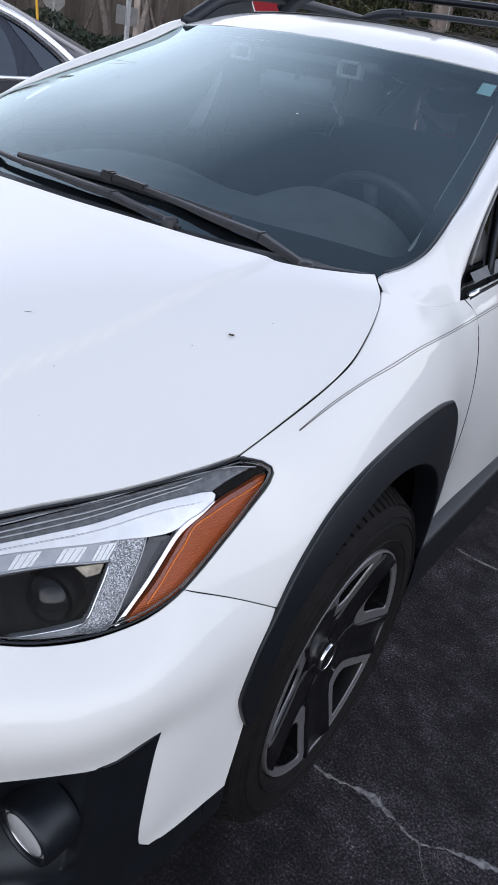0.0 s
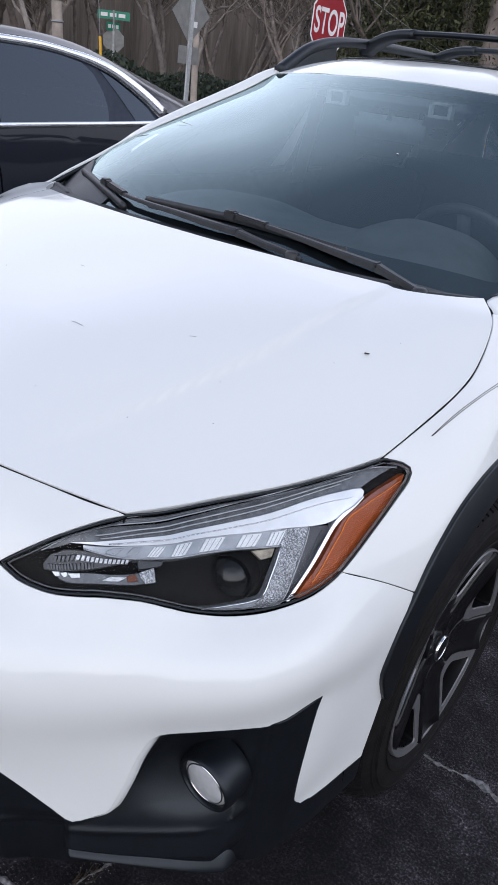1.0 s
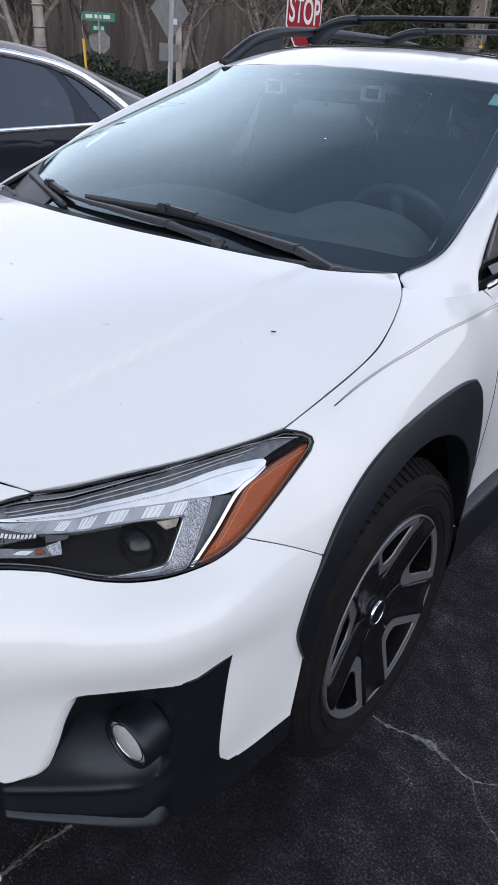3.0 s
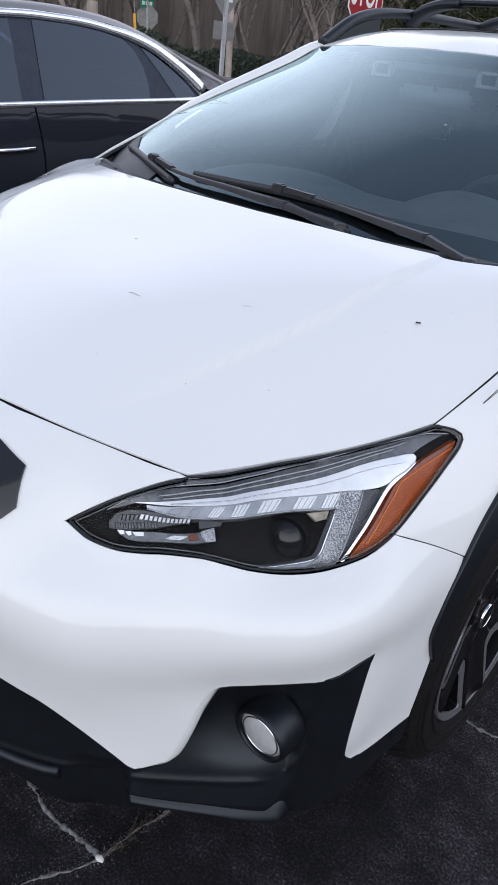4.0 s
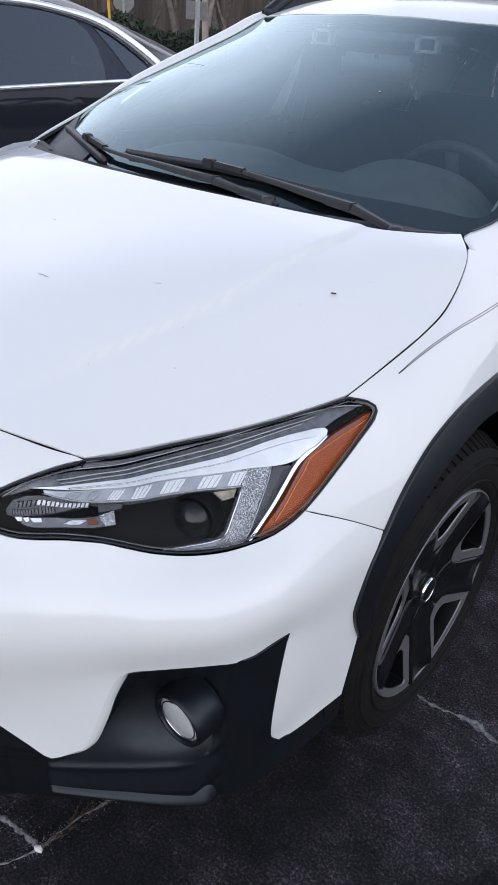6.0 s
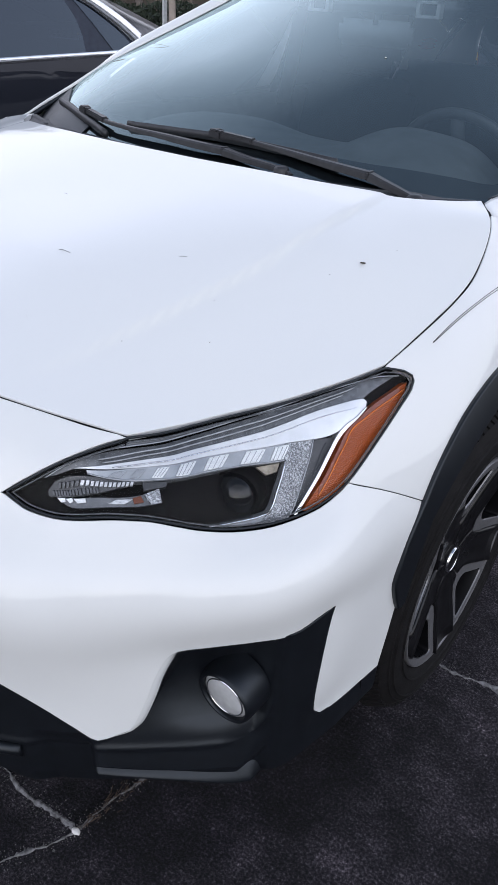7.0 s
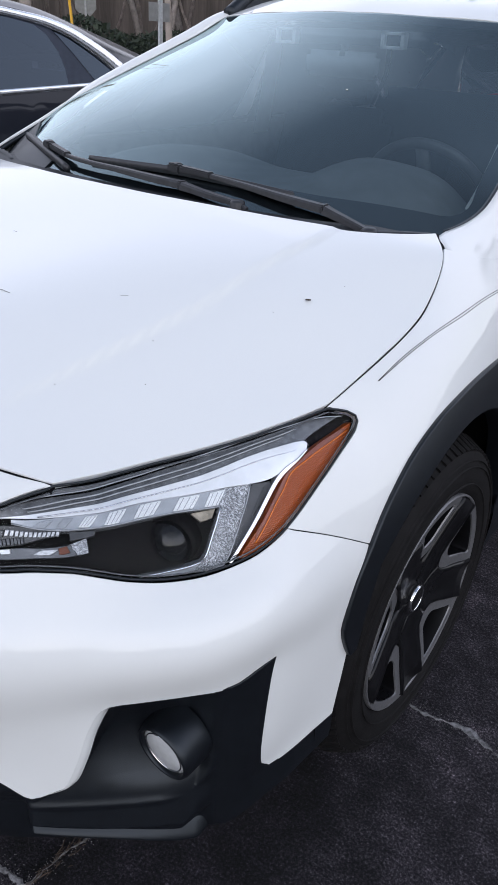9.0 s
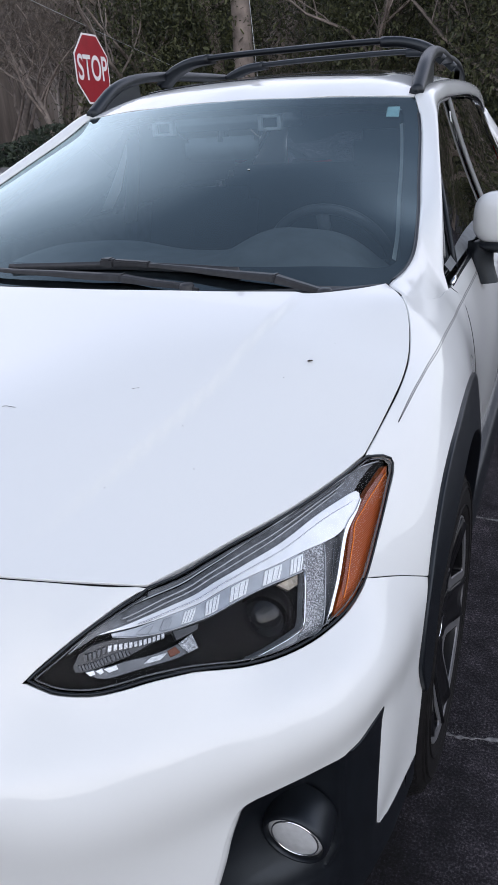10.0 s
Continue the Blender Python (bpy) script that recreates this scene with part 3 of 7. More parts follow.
def arc(cy, cz, r, a0, a1, x, n=30):
    return [(x, cy - r * math.cos(radians(a)), cz + r * math.sin(radians(a))) for a in np.linspace(a0, a1, n)]


inner = [(x, y, WZ + (z - WZ) * 1.12) for x, y, z in arc(WY, WZ, 0.390, 186, 42, 0.89)] + [(0.89, 0.562, 0.57), (0.89, 0.550, 0.50)]
clad_loop = np.vstack([chain(ARCH_FRONT, ARCH_TOP, ARCH_REAR), inner])
rear_out = [(0.868, 3.545 - 0.47 * math.cos(radians(a)), 0.36 + 0.475 * math.sin(radians(a))) for a in np.linspace(-6, 186, 30)]
rear_in = arc(REAR_Y, WZ, 0.392, 186, -6, 0.89)
for s in (1, -1):
    panel("arch_cladding", side_sheet, clad_loop, BLACK_PLASTIC, car, "black textured plastic wheel arch moulding", 0.014, gap=-0.001, off=0.009, flange=0.05, side=s, edge=0.004)
    panel("arch_cladding", side_sheet, np.vstack([rear_out, rear_in]), BLACK_PLASTIC, car, "black textured plastic wheel arch moulding", 0.02, off=0.014, flange=0.04, side=s, edge=0.004)
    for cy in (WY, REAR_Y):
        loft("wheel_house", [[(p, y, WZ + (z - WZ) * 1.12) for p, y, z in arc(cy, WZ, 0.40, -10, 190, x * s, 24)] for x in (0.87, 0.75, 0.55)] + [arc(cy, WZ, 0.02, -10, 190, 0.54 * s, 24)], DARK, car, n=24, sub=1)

# doors and rear quarters
belt = lambda y: (0.786, y, 0.993 + 0.02 * max(0, (y - 1.5) / 2.5))
front_door = chain(DOOR_SEAM, [DOOR_SEAM[-1], (0.846, 1.8, 0.41), (0.846, 2.30, 0.41)], [(0.846, 2.30, 0.41), (0.858, 2.34, 0.62), (0.84, 2.36, 0.88), belt(2.36)], [belt(2.36), belt(1.9), belt(1.5), DOOR_SEAM[0]])[:-1]
rear_door = chain([(0.846, 2.305, 0.41), (0.846, 2.7, 0.41), (0.846, 3.05, 0.41)], [(0.846, 3.05, 0.41), (0.865, 3.09, 0.6), (0.86, 3.22, 0.78), (0.85, 3.33, 0.86)], [(0.85, 3.33, 0.86), belt(3.38)], [belt(3.38), belt(2.8), belt(2.365)], [belt(2.365), (0.84, 2.365, 0.88), (0.858, 2.345, 0.62), (0.846, 2.305, 0.41)])[:-1]
quarter = chain([(0.85, 3.335, 0.86), (0.86, 3.45, 0.86), (0.86, 3.6, 0.865), (0.86, 3.75, 0.84), (0.85, 3.9, 0.72), (0.84, 4.0, 0.55), (0.80, 4.05, 0.40)], [(0.80, 4.05, 0.40), (0.77, 4.28, 0.40)], [(0.77, 4.28, 0.40), (0.75, 4.30, 0.75), (0.70, 4.28, 1.0)], [(0.70, 4.28, 1.0), (0.77, 3.9, 1.012), belt(3.39)], [belt(3.39), (0.85, 3.335, 0.86)])[:-1]
for s in (1, -1):
    d = panel("front_door", side_sheet, front_door, WHITE, car, "white painted front door", 0.03, off=crease_line, side=s)
    sweep("door_handle", [(0.845, 2.08, 0.90), (0.868, 2.11, 0.902), (0.872, 2.2, 0.905), (0.868, 2.28, 0.907), (0.845, 2.31, 0.909)], circle_profile(0.012, 8), WHITE, d, side=s)
    d = panel("rear_door", side_sheet, rear_door, WHITE, car, "white painted rear door", 0.03, off=crease_line, side=s)
    sweep("door_handle", [(0.848, 3.0, 0.91), (0.870, 3.03, 0.912), (0.874, 3.12, 0.915), (0.870, 3.2, 0.917), (0.847, 3.23, 0.919)], circle_profile(0.012, 8), WHITE, d, side=s)
    panel("rear_quarter", side_sheet, quarter, WHITE, car, "white painted rear quarter panel", 0.03, side=s)

for s in (1, -1):
    loft("sill_cladding", [[(x * s, 1.262, z), (x * s, 2.2, z - 0.012), (x * s, 3.12, z)] for x, z in ((0.80, 0.43), (0.862, 0.425), (0.874, 0.39), (0.872, 0.31), (0.852, 0.25), (0.74, 0.24))], BLACK_PLASTIC, car, "black plastic sill cladding", n=20, sub=3)
REAR_GLASS = clear_glass("dark_rear_glass", (0.003, 0.003, 0.003))
rear_sheet = Sheet((1, 0, 0), (0, 0, 1), (0, 1, 0), both([(0, 4.42, z) for z in (0.35, 0.6, 0.8)] + [(0.5, 4.40, z) for z in (0.35, 0.6, 0.8)] + [(0.76, 4.29, z) for z in (0.40, 0.6, 0.8)] + [(0.0, 4.34, 1.0), (0.45, 4.33, 1.0), (0.70, 4.28, 1.0), (0, 4.12, 1.22), (0.58, 4.06, 1.20), (0, 3.96, 1.38), (0.50, 3.92, 1.36)]))
panel("tailgate", rear_sheet, mirrored_loop(spline([(0, 4.42, 0.62), (0.62, 4.37, 0.62), (0.70, 4.30, 0.8), (0.70, 4.28, 1.0), (0, 4.34, 1.0)], 0.03, sharp=True)), WHITE, car, "white painted tailgate", 0.04)
panel("rear_bumper", rear_sheet, mirrored_loop(spline([(0, 4.42, 0.30), (0.74, 4.29, 0.34), (0.76, 4.29, 0.6), (0, 4.42, 0.6)], 0.03, sharp=True)), BLACK_PLASTIC, car, "black plastic rear bumper", 0.05)
panel("rear_window", rear_sheet, mirrored_loop(spline([(0, 4.3, 1.02), (0.66, 4.25, 1.02), (0.52, 3.94, 1.36), (0, 3.96, 1.38)], 0.03, sharp=True)), REAR_GLASS, car, "dark tinted rear window", 0.05)
for s in (1, -1):
    bm = bmesh.new()
    box(bm, (0.52 * s - 0.16, 4.26, 0.82), (0.52 * s + 0.16, 4.42, 0.98), 0.03)
    part("tail_lamp", bm, simple("tail_lamp_red", (0.35, 0.01, 0.012), 0.15, coat=0.5), car, "red tail lamp")

# windscreen, roof and side windows
SCREEN_LOW = [(0, 0.955, 1.020), (0.25, 0.965, 1.022), (0.45, 0.997, 1.028), (0.62, 1.048, 1.028), (0.70, 1.072, 1.016)]
SIDE_PTS = [(x * k, y, z - 0.004 - 0.05 * max(0, (1.34 - y) / 0.25) ** 1.5) for k in (1, -1) for x, y, z in PILLAR_IN[k]]
wind_sheet = Sheet((1, 0, 0), (0, 0.90, 0.43), (0, -0.43, 0.90), both(SCREEN_LOW[:4] + GLASS_TOP + [(0, 1.45, 1.262), (0.35, 1.47, 1.252)]) + SIDE_PTS, 5e-4)
ROOF_EDGE = [(0.572, 1.97, 1.412), (0.568, 2.12, 1.437), (0.566, 2.3, 1.452), (0.558, 2.8, 1.460), (0.545, 3.4, 1.435), (0.51, 3.93, 1.365)]
roof_sheet = Sheet((1, 0, 0), (0, 1, 0), (0, 0, 1), both(GLASS_TOP + ROOF_EDGE + [(0, 1.95, 1.473), (0.3, 1.98, 1.466), (0.47, 2.04, 1.456), (0, 2.05, 1.491), (0.3, 2.08, 1.484), (0, 2.2, 1.504), (0.3, 2.25, 1.499), (0.47, 2.28, 1.482), (0, 2.7, 1.511), (0.3, 2.7, 1.506), (0.47, 2.75, 1.488), (0, 3.4, 1.478), (0, 3.96, 1.38), (0.3, 3.5, 1.468)]), 1.5e-3)
screen_halves = [chain(SCREEN_LOW, [SCREEN_LOW[-1], PILLAR_IN[k][0]], PILLAR_IN[k], GLASS_TOP) for k in (1, -1)]
screen_loop = np.vstack([screen_halves[0], (screen_halves[1][::-1] * (-1, 1, 1))[1:-1]])
panel("windscreen", wind_sheet, screen_loop, WIND, car, "clear windscreen reflecting the pale sky", 0.03, gap=0.001, flange=0)
FRIT_BLACK = simple("ceramic_black", (0.036, 0.039, 0.045), 0.5, vary=0.2, spec=0.25)
FRIT = [(0, 1.085, 1.09), (0.19, 1.087, 1.09), (0.314, 1.093, 1.09), (0.427, 1.104, 1.09), (0.537, 1.132, 1.09), (0.60, 1.158, 1.09), (0.665, 1.19, 1.10), (0.682, 1.235, 1.11), (0.670, 1.30, 1.135), (0.640, 1.46, 1.19), (0.598, 1.69, 1.285), (0.566, 1.845, 1.36), (0.552, 1.895, 1.385), (0.53, 1.916, 1.394), (0.45, 1.888, 1.40), (0.25, 1.83, 1.40), (0, 1.80, 1.41)]
frit_hole = mirrored_loop(spline(FRIT, 0.02))
panel("screen_border", wind_sheet, screen_loop, FRIT_BLACK, car, "black ceramic border of the windscreen", 0.03, gap=0.001, off=-0.003, flange=0, holes=[frit_hole])
roof_half = np.vstack([spline(GLASS_TOP[::-1], 0.02)[:-1], spline(ROOF_EDGE, 0.02), spline([(0.51, 3.93, 1.355), (0.3, 3.955, 1.375), (0, 3.96, 1.38)], 0.03)[1:]])
panel("roof", roof_sheet, mirrored_loop(roof_half), WHITE, car, "white painted roof", 0.03)
panel("sunroof", roof_sheet, mirrored_loop(spline([(0, 2.10, 0), (0.38, 2.12, 0), (0.43, 2.16, 0), (0.43, 2.78, 0), (0.39, 2.83, 0), (0, 2.84, 0)], 0.02)), GLOSS_BLACK, car, "dark glass sunroof panel", 0.03, off=0.004, flange=0.008)

LOW_EDGE = [(x + 0.002, y, z + 0.0005) for x, y, z in SHOULDER]
CANT_OUT = LOW_EDGE + [ (0.770, 1.344, 1.043), (0.753, 1.416, 1.118), (0.724, 1.556, 1.199), (0.677, 1.777, 1.295), (0.640, 1.97, 1.372), (0.630, 2.06, 1.392), (0.626, 2.2, 1.402), (0.622, 2.36, 1.406), (0.617, 2.9, 1.405), (0.605, 3.4, 1.375), (0.58, 3.8, 1.31), (0.55, 4.0, 1.24)]
co = spline(CANT_OUT, 0.01)
at_y = lambda c, y: np.array([np.interp(y, c[:, 1], c[:, k]) for k in range(3)])


def pillar_mesh(k):
    """Points and faces of a pillar with its cant rail, from rung to rung."""
    ci = spline(PILLAR_IN[k] + ROOF_EDGE[1:], 0.01)
    first = np.array(PILLAR_IN[k][0])
    rungs = [(np.array((0.694, 1.082, 1.050)), np.array(LOW_EDGE[0]) + (0.002, 0.002, 0), 0.0), ((first + (0.694, 1.082, 1.050)) / 2, at_y(co, 1.05), 0.0)]
    for y in [*np.linspace(first[1], 1.5, 40), *np.linspace(1.53, 3.9, 60)]:
        w = min(1.0, max(0.0, (y - 1.12) / 0.4))
        rungs.append((at_y(ci, y), at_y(co, y), w * w * (3 - 2 * w)))
    verts = []
    for a, b, w in rungs:
        mid = (a + b) / 2 + (0.25 + 0.75 * w) * np.array((0.016, -0.002, 0.017 if k > 0 else 0.024))
        row = [a * (1 - 3 * t + 2 * t * t) + mid * (4 * t - 4 * t * t) + b * (2 * t * t - t) for t in np.linspace(0, 1, 13)]
        # below the window the pillar runs out into the fender
        blend = min(1.0, max(0.0, (1.345 - b[1]) / 0.04))
        if blend > 0:
            foot = side_sheet.at(side_sheet.flat(np.array([(b[0] + 0.02 * blend, b[1], b[2] - 0.05 * blend)])), -0.008)[0]
            c = (4 * b - a - foot) / 2 + (0.001, 0, 0.001)
            c = c + 0.35 * ((a + foot) / 2 - c)
            low = [a * (1 - t) ** 2 + 2 * t * (1 - t) * c + foot * t * t for t in np.linspace(0, 1, 13)]
            row = [p * (1 - blend) + q * blend for p, q in zip(row, low)]
        verts += row
    return np.array(verts), [(13 * i + j, 13 * i + j + 1, 13 * i + j + 14, 13 * i + j + 13) for i in range(len(rungs) - 1) for j in range(12)]


for s in (1, -1):
    sweep("pillar_seal", [(x - 0.002, y, z - (0.0015 if s > 0 else 0.010)) for x, y, z in spline(PILLAR_IN[s][:-1], 0.012)], [(-0.006, -0.012), (-0.005, 0.001), (0.003, 0.002), (0.004, -0.012)], BLACK_PLASTIC, car, "black seal between pillar and windscreen", side=s)
    loft("rear_pillar", [[((x + d) * s, y, z) for x, y, z in c] for d, c in ((0, [(0.51, 3.93, 1.362), (0.58, 4.05, 1.22), (0.68, 4.26, 1.0)]), (0.01, [(0.57, 3.82, 1.33), (0.65, 3.9, 1.2), (0.75, 4.0, 1.0)]), (0, [(0.57, 3.68, 1.30), (0.67, 3.70, 1.17), (0.775, 3.72, 1.005)]))], WHITE, car, "white painted rear pillar", n=16, thick=0.01)
    verts, faces = pillar_mesh(s)
    o = mesh_object("pillar", verts * (s, 1, 1), faces if s < 0 else [f[::-1] for f in faces], WHITE, car, "white painted windscreen pillar and cant rail", True)
    mod = o.modifiers.new("thickness", "SOLIDIFY")
    mod.thickness, mod.offset = 0.006, 1

WINDOW_LOW = [(0.783, 1.302, 0.996), (0.783, 1.6, 0.998), (0.783, 2.3, 1.004), (0.78, 3.0, 1.010), (0.775, 3.45, 1.013), (0.76, 3.75, 1.02)]
glass_side = Sheet((0, 1, 0), (0, 0, 1), (1, 0, 0), [(x - 0.012, y, z) for x, y, z in WINDOW_LOW + CANT_OUT[4:]], 2e-4)
GREY_POST = simple("grey_door_post", (0.16, 0.165, 0.17), 0.35, vary=0.1)
W1 = [(0.78, 1.37, 1.003), (0.765, 1.40, 1.05), (0.75, 1.46, 1.115), (0.72, 1.59, 1.19), (0.675, 1.80, 1.28), (0.64, 1.99, 1.355), (0.63, 2.09, 1.385), (0.62, 2.2, 1.393), (0.62, 2.32, 1.397), (0.78, 2.34, 1.005), (0.78, 1.8, 1.0)]
W2 = [(0.78, 2.40, 1.006), (0.62, 2.385, 1.398), (0.61, 2.9, 1.395), (0.60, 3.2, 1.375), (0.70, 3.33, 1.2), (0.78, 3.36, 1.013)]
W3 = [(0.78, 3.40, 1.013), (0.7, 3.37, 1.2), (0.60, 3.25, 1.37), (0.60, 3.45, 1.345), (0.58, 3.7, 1.26), (0.76, 3.76, 1.03)]
for s in (1, -1):
    panel("window_frame", glass_side, np.vstack([spline(WINDOW_LOW, 0.03)[:-1], spline(CANT_OUT[4:-1], 0.03)[::-1]]), GLOSS_BLACK, car, "gloss black window frame", 0.04, off=-0.002, flange=0, side=s, holes=[spline(w, 0.03, True, True) for w in (W1, W2, W3)])
    for w in (W1, W2, W3):
        panel("side_window", glass_side, spline(w, 0.03, True, True), SIDE_GLASS, car, "tinted side window", 0.05, off=-0.005, flange=0, side=s)
    bar = np.array([(0.70, 1.692, 1.238), (0.74, 1.61, 1.13), (0.77, 1.55, 1.042), (0.78, 1.53, 1.0)])
    sweep("quarter_light_bar", glass_side.at(glass_side.flat(spline(bar, 0.03)), 0.002), [(-0.012, -0.004), (-0.010, 0.004), (0.010, 0.004), (0.012, -0.004)], BLACK_PLASTIC, car, "black divider of the quarter light", up=(1, 0, 0.3), side=s)
    post = np.array([(0.62, 2.345, 1.40), (0.66, 2.355, 1.30), (0.72, 2.365, 1.15), (0.78, 2.372, 1.005)])
    sweep("door_post", glass_side.at(glass_side.flat(spline(post, 0.03)), 0.003), [(-0.022, -0.004), (-0.020, 0.004), (0.020, 0.004), (0.022, -0.004)], GREY_POST, car, "grey centre door post", up=(1, 0, 0.3), side=s)
    sweep("window_seal", glass_side.at(glass_side.flat(spline(W1[1:9], 0.03)), 0.003), circle_profile(0.0045, 8), GREY_POST, car, "grey window seal", up=(1, 0, 0.3), side=s)
    sweep("belt_trim", [(x + 0.004, y, z - 0.002) for x, y, z in spline([(0.7835, 1.365, 0.9965)] + WINDOW_LOW[1:-1], 0.05)], circle_profile(0.006, 8, 1.6), CHROME if s else None, car, "bright belt line trim", side=s)

for s in (1, -1):
    sweep("door_gap", side_sheet.at(side_sheet.flat(spline(DOOR_SEAM, 0.02)), -0.0008), circle_profile(0.0020, 6), DARK, car, "dark gap in front of the door", side=s)

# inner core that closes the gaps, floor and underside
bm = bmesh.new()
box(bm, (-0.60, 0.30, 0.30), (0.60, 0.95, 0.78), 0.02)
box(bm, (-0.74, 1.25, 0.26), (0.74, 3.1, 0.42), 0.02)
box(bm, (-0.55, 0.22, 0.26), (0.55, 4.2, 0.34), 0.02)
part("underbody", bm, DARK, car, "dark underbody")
for s in (1, -1):
    for c in (HOOD_SIDE, HOOD_LAMP, HOOD_FRONT, SEAM, DOOR_SEAM):
        sweep("seam_liner", [(x - 0.014, y + 0.009, z - 0.012) if c == HOOD_LAMP else (x - 0.003, y + 0.002, z - 0.0105) if c is not SEAM and c is not DOOR_SEAM else (x - 0.016, y, z) for x, y, z in spline(c if c is not SEAM else [(0.826, 0.465, 0.755)] + SEAM[1:], 0.03)], circle_profile(0.009, 6), DARK, car, side=s)

# grille
grille_half = spline([(0, 0.02, 0.875), (0.33, 0.03, 0.865), (0.40, 0.0, 0.845), (0.425, 0.0, 0.80), (0.395, 0.0, 0.765), (0.34, 0, 0.735), (0, 0, 0.725)], 0.015, sharp=True)
for s in (1, -1):
    panel("grille", front_sheet, np.vstack([grille_half, [(0, -0.08, 0.80)]]), GLOSS_BLACK, car, "gloss black hexagonal grille", 0.02, off=0.004, side=s)
    for dz in (0.0, 0.03):
        sweep("grille_bar", front_sheet.at(front_sheet.flat(spline([(0, -0.08, 0.80 - dz), (0.2, -0.07, 0.80 - dz), (0.36, -0.05, 0.80 - dz)], 0.03)), 0.010), circle_profile(0.006, 8), CHROME, car, "chrome grille bar", side=s)

# roof rails and the two crossbars
RAIL = [(0.572, 1.985, 1.424), (0.575, 2.06, 1.462), (0.578, 2.16, 1.507), (0.580, 2.30, 1.538), (0.581, 2.50, 1.553), (0.580, 2.8, 1.556), (0.572, 3.3, 1.545), (0.56, 3.6, 1.515), (0.55, 3.75, 1.47), (0.54, 3.83, 1.385)]
for s in (1, -1):
    line = [(x - (0.09 if s > 0 else 0.0) * max(0, min(1, (y - 2.0) / 1.1)), y, z) for x, y, z in spline(RAIL, 0.02)]
    r = sweep("roof_rail", line, [(-0.017, -0.020), (0.017, -0.020), (0.022, -0.004), (0.016, 0.010), (0.006, 0.015), (-0.008, 0.015), (-0.018, 0.008), (-0.022, -0.006)], BLACK_PLASTIC, car, "black raised roof rail", side=s)
    for y0, y1 in ((2.0, 2.34), (3.50, 3.82)):
        top = [(x, y, z - 0.004) for x, y, z in line if y0 <= y <= y1]
        low = [(x - 0.004, y, 1.43 if y < 3 else 1.40) for x, y, z in top]
        loft("rail_foot", [[((x + dx) * s, y, z) for x, y, z in c] for dx, c in ((-0.014, low), (-0.012, top), (0.012, top), (0.014, low))], BLACK_PLASTIC, r, n=24, sub=1, smooth=False)
for y0 in (2.575, 3.17):
    dz = 0 if y0 < 3 else -0.012
    half_bar = [(0, y0, 1.607 + dz), (0.2, y0, 1.607 + dz), (0.36, y0, 1.604 + dz), (0.44, y0 + 0.005, 1.600 + dz), (0.51, y0 + 0.012, 1.586 + dz), (0.555, y0 + 0.02, 1.566 + dz), (0.59, y0 + 0.025, 1.540 + dz)]
    pull = 0.045 if y0 < 3 else 0.09
    whole = [(x - pull * max(0, x) / 0.59, y, z) for x, y, z in mirrored_half(half_bar)]
    bar = sweep("crossbar", whole, [(-0.034, -0.004), (-0.020, -0.011), (0.020, -0.011), (0.034, -0.003), (0.026, 0.006), (0.0, 0.011), (-0.026, 0.006)], BLACK_PLASTIC, car, "black aerodynamic roof crossbar")
    for s in (1, -1):
        tuck = pull if s > 0 else 0.0
        sweep("crossbar_end", [(x - tuck * x / 0.59, y, z) for x, y, z in spline([(0.36, y0, 1.604 + dz), (0.44, y0 + 0.005, 1.598 + dz), (0.51, y0 + 0.012, 1.580 + dz), (0.56, y0 + 0.02, 1.556 + dz), (0.60, y0 + 0.025, 1.525 + dz)], 0.015)], [(-0.04, -0.02), (0.04, -0.02), (0.043, 0.004), (0.02, 0.014), (-0.02, 0.014), (-0.043, 0.004)], BLACK_PLASTIC, bar, "black crossbar foot cover", side=s)

# ---------------------------------------------------------------- wheels
WHEEL_BLACK = simple("wheel_gloss_black", (0.006, 0.006, 0.007), 0.28, coat=0.1, vary=0.3, scale=25, spec=0.25)
MACHINED = simple("machined_alloy", (0.19, 0.19, 0.20), 0.42, 0.6, vary=0.12, scale=160)


